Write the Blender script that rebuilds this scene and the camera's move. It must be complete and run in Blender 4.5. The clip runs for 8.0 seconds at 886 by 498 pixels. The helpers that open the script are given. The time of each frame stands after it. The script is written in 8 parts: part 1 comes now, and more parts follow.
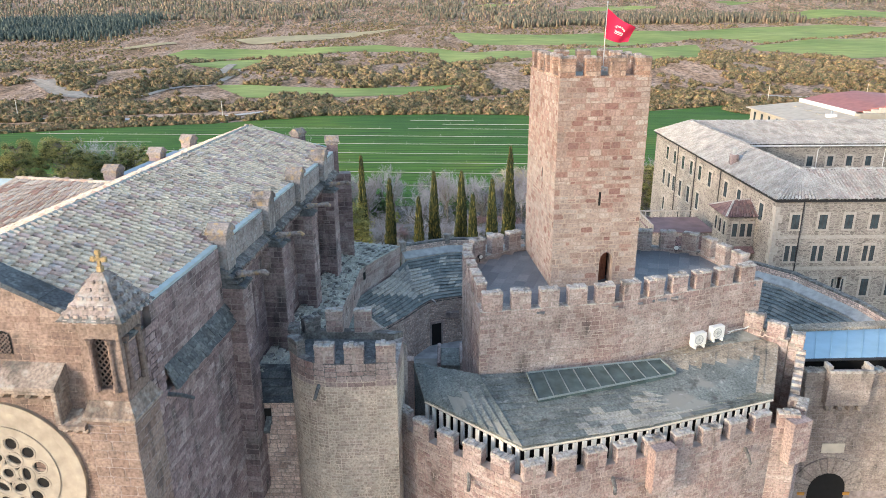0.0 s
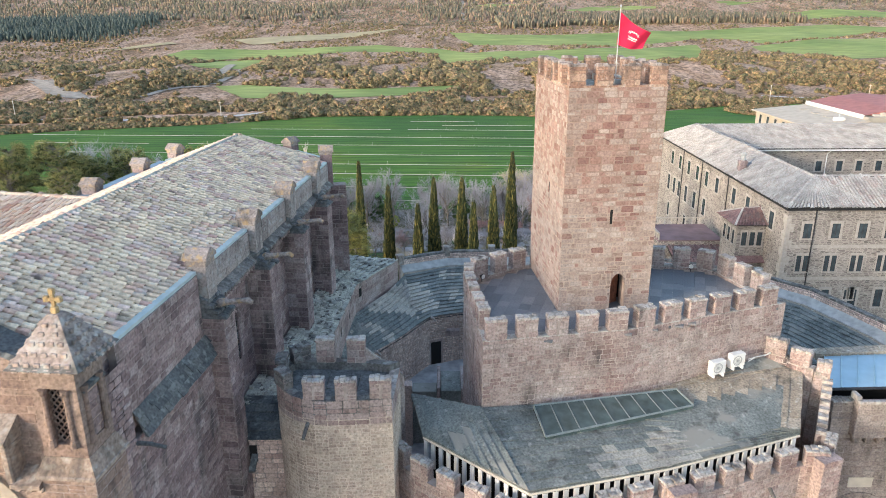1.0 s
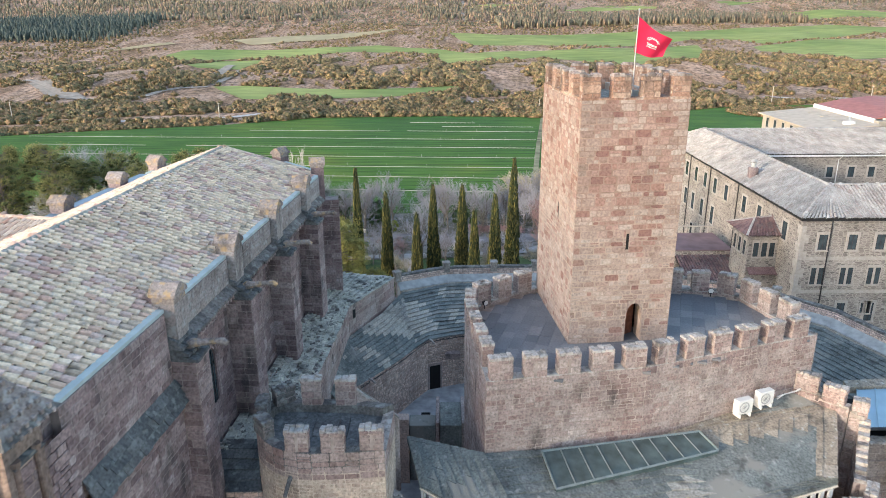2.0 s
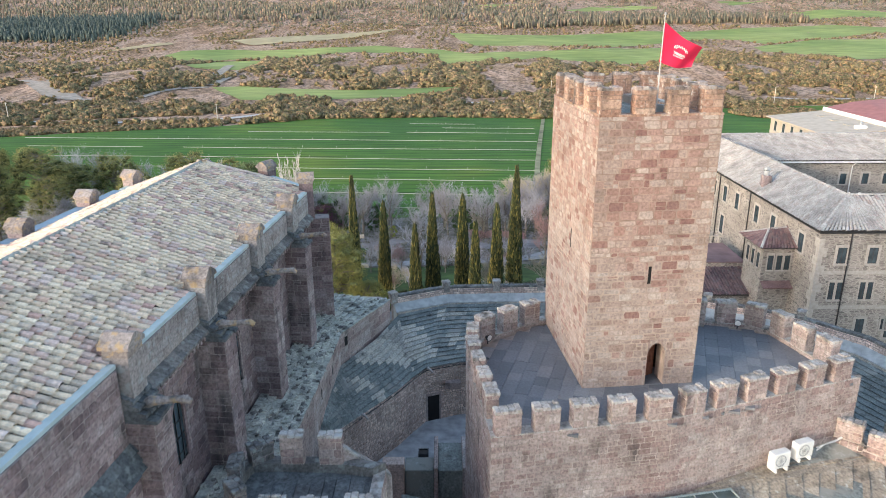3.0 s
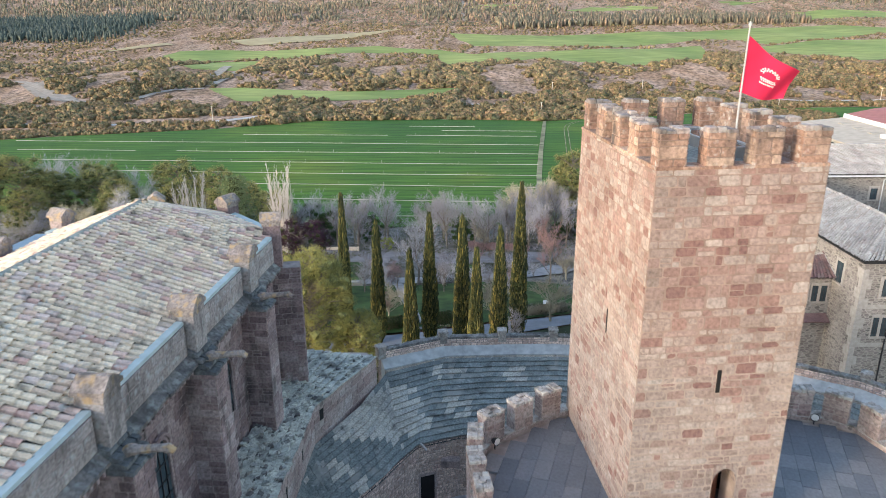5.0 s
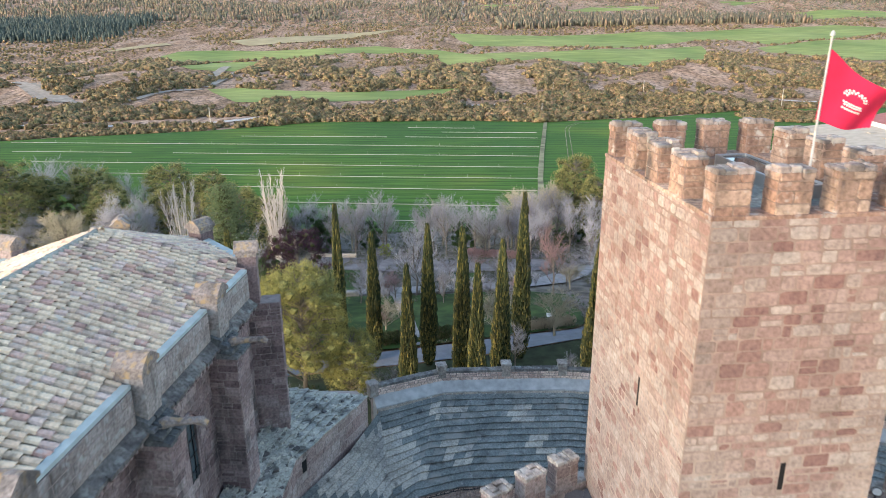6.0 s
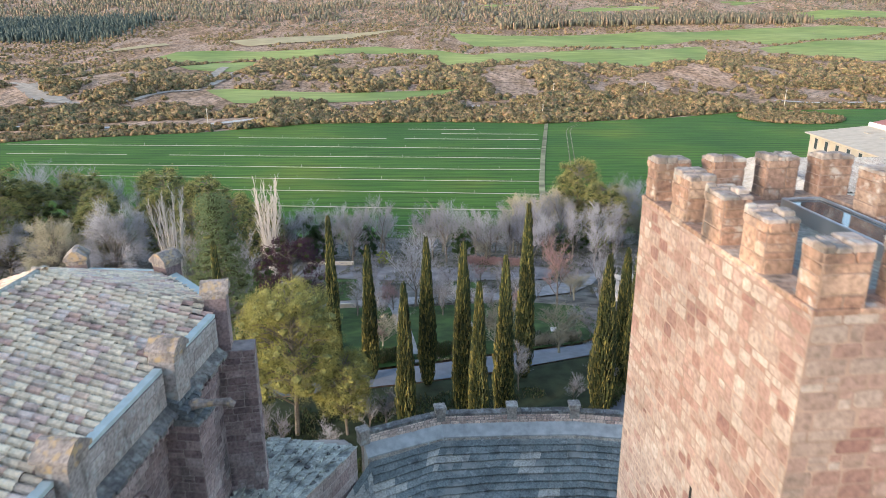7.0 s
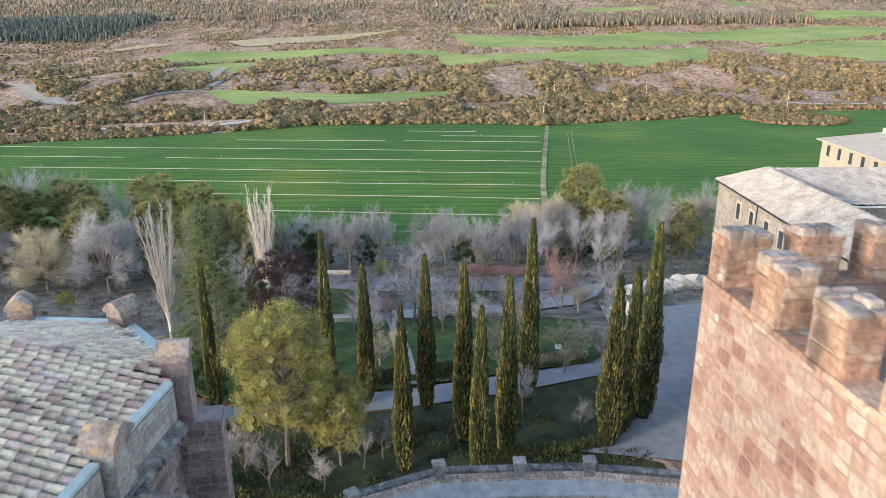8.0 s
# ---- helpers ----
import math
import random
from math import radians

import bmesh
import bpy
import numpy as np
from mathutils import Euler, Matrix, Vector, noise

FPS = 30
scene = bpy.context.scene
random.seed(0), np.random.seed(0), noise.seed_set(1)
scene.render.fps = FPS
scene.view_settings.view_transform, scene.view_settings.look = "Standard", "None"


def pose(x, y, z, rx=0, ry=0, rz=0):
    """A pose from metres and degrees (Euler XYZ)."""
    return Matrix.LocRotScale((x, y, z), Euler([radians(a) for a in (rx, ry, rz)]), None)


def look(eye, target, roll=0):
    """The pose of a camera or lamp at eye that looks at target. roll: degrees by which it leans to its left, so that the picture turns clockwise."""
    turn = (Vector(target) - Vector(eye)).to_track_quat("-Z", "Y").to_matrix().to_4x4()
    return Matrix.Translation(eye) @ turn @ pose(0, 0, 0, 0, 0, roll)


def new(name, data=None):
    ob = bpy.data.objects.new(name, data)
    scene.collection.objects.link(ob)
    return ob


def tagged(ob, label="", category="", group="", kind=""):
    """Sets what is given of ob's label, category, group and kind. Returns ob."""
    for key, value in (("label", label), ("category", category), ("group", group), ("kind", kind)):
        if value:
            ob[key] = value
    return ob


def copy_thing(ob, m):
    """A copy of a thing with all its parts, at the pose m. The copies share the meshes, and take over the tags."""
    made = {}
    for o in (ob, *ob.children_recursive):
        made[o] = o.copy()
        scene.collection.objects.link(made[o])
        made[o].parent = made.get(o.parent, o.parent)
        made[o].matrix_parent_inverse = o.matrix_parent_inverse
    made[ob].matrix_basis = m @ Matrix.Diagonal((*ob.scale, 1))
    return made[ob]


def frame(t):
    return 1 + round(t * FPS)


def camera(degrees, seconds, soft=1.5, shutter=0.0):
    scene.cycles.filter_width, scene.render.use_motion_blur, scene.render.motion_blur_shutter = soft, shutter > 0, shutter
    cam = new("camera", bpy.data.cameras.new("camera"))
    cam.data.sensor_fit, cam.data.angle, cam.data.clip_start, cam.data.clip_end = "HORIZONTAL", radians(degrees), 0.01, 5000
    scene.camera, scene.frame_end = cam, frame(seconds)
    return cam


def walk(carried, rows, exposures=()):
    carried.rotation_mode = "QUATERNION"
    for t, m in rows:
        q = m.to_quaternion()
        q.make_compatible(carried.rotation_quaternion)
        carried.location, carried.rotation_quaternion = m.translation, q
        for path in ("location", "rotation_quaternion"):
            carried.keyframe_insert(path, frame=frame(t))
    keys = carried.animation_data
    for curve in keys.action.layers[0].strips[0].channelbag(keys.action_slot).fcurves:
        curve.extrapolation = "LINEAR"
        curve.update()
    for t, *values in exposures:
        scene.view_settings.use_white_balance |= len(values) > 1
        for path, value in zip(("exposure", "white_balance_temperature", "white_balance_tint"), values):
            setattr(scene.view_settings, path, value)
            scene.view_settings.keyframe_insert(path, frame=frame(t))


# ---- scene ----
cam = camera(64.0, 8.0, soft=0.55, shutter=0.5)
PATH = [
    (0, (0.0, -0.0, 15.416), (0.0, 9.475, 12.218), -0.32),
    (0.5, (0.001, 1.422, 15.512), (0.001, 10.897, 12.313), -0.32),
    (1, (0.014, 3.038, 15.612), (0.014, 12.512, 12.414), -0.32),
    (1.5, (0.031, 4.792, 15.699), (0.031, 14.267, 12.501), -0.32),
    (3, (0.126, 10.779, 15.938), (0.126, 20.253, 12.74), -0.32),
    (3.5, (0.135, 12.888, 16.004), (0.135, 22.363, 12.805), -0.32),
    (4, (0.209, 15.04, 16.065), (0.209, 24.515, 12.866), -0.32),
    (4.5, (0.302, 17.212, 16.108), (0.302, 26.687, 12.909), -0.32),
    (6, (0.494, 23.971, 16.266), (0.494, 33.445, 13.068), -0.32),
    (6.5, (0.526, 26.261, 16.32), (0.526, 35.736, 13.121), -0.32),
    (7, (0.569, 28.578, 16.43), (0.569, 38.053, 13.231), -0.32),
    (7.5, (0.586, 30.905, 16.651), (0.586, 40.38, 13.452), -0.32),
    (8, (0.609, 33.229, 16.825), (0.609, 42.704, 13.626), -0.32),
]
walk(cam, [(t, look(eye, target, roll)) for t, eye, target, roll in PATH], exposures=[(0, 1.7), (8, 1.7)])

# ---- light: a low warm sun behind the camera to the left, and a clear evening sky ----
SUN_EL, SUN_AZ = radians(15), radians(-125)
world = bpy.data.worlds.new("evening_sky")
scene.world = world
world.use_nodes = True
wn = world.node_tree
sky = wn.nodes.new("ShaderNodeTexSky")
sky.sky_type, sky.sun_disc = "NISHITA", False
sky.sun_elevation, sky.sun_rotation = SUN_EL, SUN_AZ
haze = wn.nodes.new("ShaderNodeHueSaturation")
haze.inputs["Saturation"].default_value = 0.96
wn.links.new(sky.outputs[0], haze.inputs["Color"])
wn.links.new(haze.outputs[0], wn.nodes["Background"].inputs[0])
wn.nodes["Background"].inputs[1].default_value = 0.15
sun = new("sun", bpy.data.lights.new("sun", "SUN"))
sun.data.energy, sun.data.angle, sun.data.color = 0.95, radians(5), (1.0, 0.86, 0.73)
sun.matrix_world = look((100 * math.sin(SUN_AZ) * math.cos(SUN_EL), 100 * math.cos(SUN_AZ) * math.cos(SUN_EL), 100 * math.sin(SUN_EL)), (0, 0, 0))
tagged(sun, "low evening sun", "sun", kind="structure")

# ---- materials ----
def nodes_of(name, rough=0.9, metal=0.0):
    m = bpy.data.materials.new(name)
    m.use_nodes = True
    t = m.node_tree
    b = t.nodes["Principled BSDF"]
    b.inputs["Roughness"].default_value, b.inputs["Metallic"].default_value = rough, metal
    b.inputs["Specular IOR Level"].default_value = 0.3
    return m, t, b


def position(t):
    return t.nodes.new("ShaderNodeNewGeometry").outputs["Position"]


def noise_of(t, scale, detail=4.0, stretch=None):
    n = t.nodes.new("ShaderNodeTexNoise")
    n.inputs["Scale"].default_value, n.inputs["Detail"].default_value = scale, detail
    src = position(t)
    if stretch:
        v = t.nodes.new("ShaderNodeVectorMath")
        v.operation = "MULTIPLY"
        v.inputs[1].default_value = stretch
        t.links.new(src, v.inputs[0])
        src = v.outputs[0]
    t.links.new(src, n.inputs["Vector"])
    return n.outputs["Fac"]


def ramp(t, src, stops, mode="LINEAR"):
    r = t.nodes.new("ShaderNodeValToRGB")
    r.color_ramp.interpolation = mode
    e = r.color_ramp.elements
    while len(e) < len(stops):
        e.new(0.5)
    for k, (p, c) in enumerate(stops):
        e[k].position = p
        e[k].color = (*c, 1) if len(c) == 3 else c
    t.links.new(src, r.inputs[0])
    return r.outputs[0]


def grey(v):
    return (v, v, v)


def mix(t, fac, a, b, mode="MIX"):
    n = t.nodes.new("ShaderNodeMix")
    n.data_type, n.blend_type = "RGBA", mode
    for sock, val in ((n.inputs["Factor"], fac), (n.inputs["A"], a), (n.inputs["B"], b)):
        if hasattr(val, "is_linked"):
            t.links.new(val, sock)
        elif isinstance(val, (int, float)):
            sock.default_value = val
        else:
            sock.default_value = (*val, 1)
    return n.outputs["Result"]


def math_node(t, op, a, b=None):
    n = t.nodes.new("ShaderNodeMath")
    n.operation = op
    for sock, val in zip(n.inputs, (a, b)):
        if val is None:
            continue
        if hasattr(val, "is_linked"):
            t.links.new(val, sock)
        else:
            sock.default_value = val
    return n.outputs[0]


def bump(t, b, src, strength, dist=0.02):
    n = t.nodes.new("ShaderNodeBump")
    n.inputs["Strength"].default_value, n.inputs["Distance"].default_value = strength, dist
    t.links.new(src, n.inputs["Height"])
    t.links.new(n.outputs[0], b.inputs["Normal"])


def piece_random(t):
    """A random number for each piece, be it an object or an island of a joined mesh."""
    a = t.nodes.new("ShaderNodeObjectInfo").outputs["Random"]
    g = t.nodes.new("ShaderNodeNewGeometry").outputs["Random Per Island"]
    return math_node(t, "FRACT", math_node(t, "ADD", a, g))


def pieces(name, cols, rough=0.9, lichen=0.0, lichen_col=(0.5, 0.5, 0.45), dark=0.0, grain=9.0, relief=0.5, tint=None, patch=None, cluster=0.0, rub=1.0):
    """Stone, tile or slab: a colour for each piece, grain, blotches of lichen and dark weathering."""
    m, t, b = nodes_of(name, rough)
    r = piece_random(t)
    n = len(cols)
    fac = r
    if cluster:
        drift = ramp(t, noise_of(t, 0.28, 2), [(0.34, grey(0)), (0.66, grey(1))])
        fac = math_node(t, "ADD", math_node(t, "MULTIPLY", r, 1 - cluster), math_node(t, "MULTIPLY", drift, cluster))
    col = ramp(t, fac, [((k + 0.5) / n, c) for k, c in enumerate(cols)])
    fine = noise_of(t, grain, 6)
    broad = noise_of(t, 0.55, 6)
    col = mix(t, 1.0, col, ramp(t, fine, [(0.28, grey(1 - 0.42 * rub)), (0.5, grey(1.0)), (0.72, grey(1 + 0.36 * rub))]), "MULTIPLY")
    col = mix(t, 1.0, col, ramp(t, broad, [(0.3, grey(1 - 0.28 * rub)), (0.7, grey(1 + 0.22 * rub))]), "MULTIPLY")
    if tint:
        red = mix(t, 1.0, col, tint, "MULTIPLY")
        col = mix(t, ramp(t, noise_of(t, 0.33, 3), [(0.42, grey(0)), (0.6, grey(1))]), col, red)
    if patch:
        spot = math_node(t, "MULTIPLY", ramp(t, noise_of(t, 0.42, 4), [(0.55, grey(0)), (0.62, grey(1))]), ramp(t, r, [(0.3, grey(0)), (0.32, grey(1))]))
        col = mix(t, spot, col, patch)
    if lichen:
        spots = noise_of(t, 3.1, 8)
        col = mix(t, ramp(t, spots, [(0.62 - 0.25 * lichen, grey(0)), (0.74 - 0.2 * lichen, grey(0.85))]), col, lichen_col)
    if dark:
        stain = noise_of(t, 1.3, 7, (1, 1, 0.35))
        col = mix(t, ramp(t, stain, [(0.6 - 0.2 * dark, grey(0)), (0.75 - 0.15 * dark, grey(0.75))]), col, (0.055, 0.052, 0.05))
    t.links.new(col, b.inputs["Base Color"])
    bump(t, b, noise_of(t, grain * 2.2, 8), relief)
    return m


def plain(name, col, rough=0.8, metal=0.0, var=0.15, scale=3.0, relief=0.1):
    m, t, b = nodes_of(name, rough, metal)
    c = mix(t, 1.0, col, ramp(t, noise_of(t, scale, 6), [(0.3, grey(1 - var)), (0.7, grey(1 + var))]), "MULTIPLY")
    t.links.new(c, b.inputs["Base Color"])
    bump(t, b, noise_of(t, scale * 6, 5), relief)
    return m


def glass(name, col=(0.05, 0.07, 0.08)):
    m, t, b = nodes_of(name, 0.08)
    b.inputs["Specular IOR Level"].default_value = 0.6
    c = mix(t, 1.0, col, ramp(t, noise_of(t, 1.5, 3), [(0.3, grey(0.7)), (0.7, grey(1.3))]), "MULTIPLY")
    t.links.new(c, b.inputs["Base Color"])
    return m


TOWER = [(0.372, 0.319, 0.286), (0.342, 0.277, 0.243), (0.300, 0.231, 0.200), (0.368, 0.309, 0.274), (0.262, 0.190, 0.163), (0.335, 0.270, 0.236), (0.392, 0.342, 0.308)]
TOWER_RED = [(0.272, 0.170, 0.145), (0.318, 0.222, 0.192), (0.232, 0.139, 0.120), (0.338, 0.252, 0.220), (0.296, 0.198, 0.172), (0.215, 0.124, 0.107)]
WALLS = [(0.425, 0.364, 0.340), (0.389, 0.322, 0.300), (0.358, 0.285, 0.263), (0.332, 0.259, 0.238), (0.303, 0.223, 0.206), (0.258, 0.181, 0.170)]
CHURCH = [(0.370, 0.308, 0.297), (0.297, 0.232, 0.224), (0.255, 0.190, 0.186), (0.213, 0.155, 0.155), (0.162, 0.116, 0.119)]
m_tower = pieces("sandstone_pale_red", TOWER, relief=0.5, rub=0.75, cluster=0.3)
m_tower_red = pieces("sandstone_brick_red", TOWER_RED, relief=0.5, rub=0.7)
m_wall = pieces("sandstone_pink", WALLS, relief=0.6, dark=0.03, cluster=0.4)
m_church = pieces("sandstone_red", CHURCH, relief=0.6, dark=0.35, cluster=0.3)
m_facade = pieces("sandstone_ochre", [(0.292, 0.226, 0.192), (0.258, 0.194, 0.163), (0.224, 0.162, 0.136), (0.196, 0.136, 0.114)], relief=0.5, dark=0.12, cluster=0.4)
m_rubble = pieces("rubble_grey_brown", [(0.716, 0.575, 0.491), (0.625, 0.489, 0.412), (0.549, 0.416, 0.353), (0.473, 0.352, 0.299), (0.412, 0.287, 0.244)], relief=0.8, cluster=0.3)
m_mortar = plain("mortar_beige", (0.365, 0.31, 0.28), 0.95, var=0.35, scale=1.6, relief=0.4)
m_mortar_red = plain("mortar_red_brown", (0.265, 0.192, 0.158), 0.95, var=0.3, scale=1.4, relief=0.4)
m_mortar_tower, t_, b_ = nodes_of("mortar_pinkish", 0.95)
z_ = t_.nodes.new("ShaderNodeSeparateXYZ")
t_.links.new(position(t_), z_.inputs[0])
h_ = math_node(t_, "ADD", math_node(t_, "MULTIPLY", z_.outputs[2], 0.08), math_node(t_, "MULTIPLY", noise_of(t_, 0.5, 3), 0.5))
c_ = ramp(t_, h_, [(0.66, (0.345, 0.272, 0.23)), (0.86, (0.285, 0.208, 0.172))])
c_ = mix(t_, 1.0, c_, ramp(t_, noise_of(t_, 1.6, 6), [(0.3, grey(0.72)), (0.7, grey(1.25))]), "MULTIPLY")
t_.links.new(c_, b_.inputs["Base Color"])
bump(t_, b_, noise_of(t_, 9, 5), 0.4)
m_mortar_dark = plain("mortar_grey_brown", (0.285, 0.238, 0.222), 0.95, var=0.3, relief=0.4)
m_coping = pieces("coping_lichen", [(0.40, 0.36, 0.325), (0.34, 0.30, 0.27), (0.43, 0.39, 0.355)], lichen=0.6, lichen_col=(0.47, 0.46, 0.43), dark=0.4, relief=0.9)
m_coping_dark = pieces("coping_black_lichen", [(0.165, 0.155, 0.145), (0.12, 0.115, 0.115), (0.20, 0.18, 0.165)], lichen=0.4, lichen_col=(0.28, 0.29, 0.27), dark=0.5, relief=0.9)
m_slate_black = pieces("slate_black", [(0.115, 0.122, 0.125), (0.085, 0.092, 0.096), (0.15, 0.152, 0.15)], lichen=0.25, lichen_col=(0.22, 0.235, 0.23), dark=0.3, relief=0.9)
m_coping_red = pieces("coping_red_lichen", [(0.34, 0.28, 0.25), (0.29, 0.235, 0.21), (0.37, 0.315, 0.285)], lichen=0.4, lichen_col=(0.43, 0.41, 0.38), dark=0.5, relief=0.8)
m_tower_top = pieces("sandstone_weathered", [(0.34, 0.225, 0.168), (0.295, 0.18, 0.133), (0.38, 0.27, 0.208), (0.26, 0.155, 0.117), (0.40, 0.295, 0.23)], dark=0.3, lichen=0.12, lichen_col=(0.50, 0.47, 0.43), relief=0.7)
m_slab = pieces("slate_slab", [(0.188, 0.205, 0.190), (0.156, 0.172, 0.163), (0.232, 0.240, 0.218), (0.176, 0.192, 0.181), (0.206, 0.220, 0.202), (0.160, 0.178, 0.170)], patch=(0.27, 0.265, 0.235), lichen=0.12, lichen_col=(0.36, 0.36, 0.335), dark=0.1, relief=0.5)
m_slab_sandy = pieces("slate_slab_sandy", [(0.40, 0.375, 0.32), (0.34, 0.325, 0.285), (0.44, 0.41, 0.35), (0.30, 0.295, 0.27)], lichen=0.2, lichen_col=(0.38, 0.365, 0.31), dark=0.15, relief=0.5)
m_slab_pale = pieces("slate_slab_bleached", [(0.47, 0.432, 0.36), (0.41, 0.382, 0.325), (0.51, 0.462, 0.385), (0.36, 0.342, 0.30)], lichen=0.15, lichen_col=(0.52, 0.48, 0.40), dark=0.05, relief=0.5)
m_slab_tan = pieces("slab_tan_weathered", [(0.32, 0.272, 0.215), (0.275, 0.235, 0.185), (0.36, 0.31, 0.245), (0.30, 0.262, 0.215)], lichen=0.1, dark=0.1, relief=0.5)
m_scale = pieces("scale_slab_mossy", [(0.49, 0.49, 0.425), (0.385, 0.385, 0.345), (0.58, 0.57, 0.495), (0.32, 0.325, 0.30)], lichen=0.45, lichen_col=(0.42, 0.42, 0.365), dark=0.42, relief=0.9)
m_paver = pieces("terrace_paver", [(0.15, 0.155, 0.17), (0.19, 0.193, 0.205), (0.125, 0.133, 0.148), (0.235, 0.232, 0.235), (0.165, 0.17, 0.185)], rough=0.55, relief=0.2, rub=0.4)
m_tile = pieces("clay_tile_weathered", [(0.717, 0.578, 0.419), (0.818, 0.665, 0.487), (0.654, 0.502, 0.365), (0.850, 0.711, 0.527), (0.756, 0.607, 0.438), (0.600, 0.395, 0.310), (0.781, 0.630, 0.458), (0.844, 0.693, 0.512), (0.706, 0.567, 0.413), (0.540, 0.440, 0.350), (0.66, 0.47, 0.40), (0.72, 0.59, 0.51), (0.55, 0.36, 0.30)], lichen=0.12, lichen_col=(0.56, 0.55, 0.51), dark=0.12, relief=0.35, rub=0.5)
m_tile_moss = pieces("clay_tile_mossy", [(0.34, 0.35, 0.30), (0.28, 0.29, 0.26), (0.40, 0.38, 0.33)], lichen=0.3, lichen_col=(0.36, 0.38, 0.33), relief=0.5)
m_tile_grey = pieces("clay_tile_grey", [(0.36, 0.345, 0.325), (0.41, 0.395, 0.37), (0.33, 0.305, 0.285), (0.44, 0.425, 0.405), (0.37, 0.33, 0.305)], lichen=0.15, lichen_col=(0.47, 0.46, 0.435), relief=0.5)
m_tile_red = pieces("clay_tile_red", [(0.20, 0.125, 0.12), (0.15, 0.095, 0.098), (0.25, 0.155, 0.145), (0.19, 0.14, 0.138)], relief=0.4)
# near-black bed deepens the shade in tile channels; also serves as planter soil
m_tile_bed = plain("roof_bed", (0.075, 0.065, 0.058), 0.95, var=0.3)
m_zinc = plain("zinc_sheet", (0.40, 0.475, 0.475), 0.6, 0.0, 0.12, 2.0)
m_lead = plain("lead_grey", (0.40, 0.405, 0.395), 0.7, 0.0, 0.22, 2.2, 0.3)
# near-black colour that stands for the shade inside openings
m_black = plain("unlit_inside_black", (0.012, 0.011, 0.011), 0.9)
m_glass = glass("window_glass")
m_skyglass = glass("skylight_glass", (0.075, 0.105, 0.105))
m_skyframe = plain("grey_green_frame", (0.19, 0.225, 0.225), 0.5, 0.2, 0.15)
m_white = plain("white_paint", (0.72, 0.71, 0.68), 0.55, var=0.06)
m_steel = plain("steel", (0.50, 0.51, 0.52), 0.3, 0.9, 0.05)
m_dark_metal = plain("dark_metal", (0.045, 0.045, 0.048), 0.5, 0.5, 0.2)
m_wood = plain("door_wood", (0.20, 0.075, 0.045), 0.6, var=0.3, scale=6)
m_pale = plain("pale_stone", (0.55, 0.485, 0.40), 0.85, var=0.12, scale=2, relief=0.3)
m_rose = plain("rose_stone", (0.37, 0.325, 0.27), 0.85, var=0.2, scale=2, relief=0.4)
m_yellow = plain("yellow_lichen_stone", (0.36, 0.265, 0.14), 0.9, var=0.35, scale=8, relief=0.5)
m_flag = plain("red_cloth", (0.68, 0.022, 0.075), 0.75, var=0.1, scale=2)


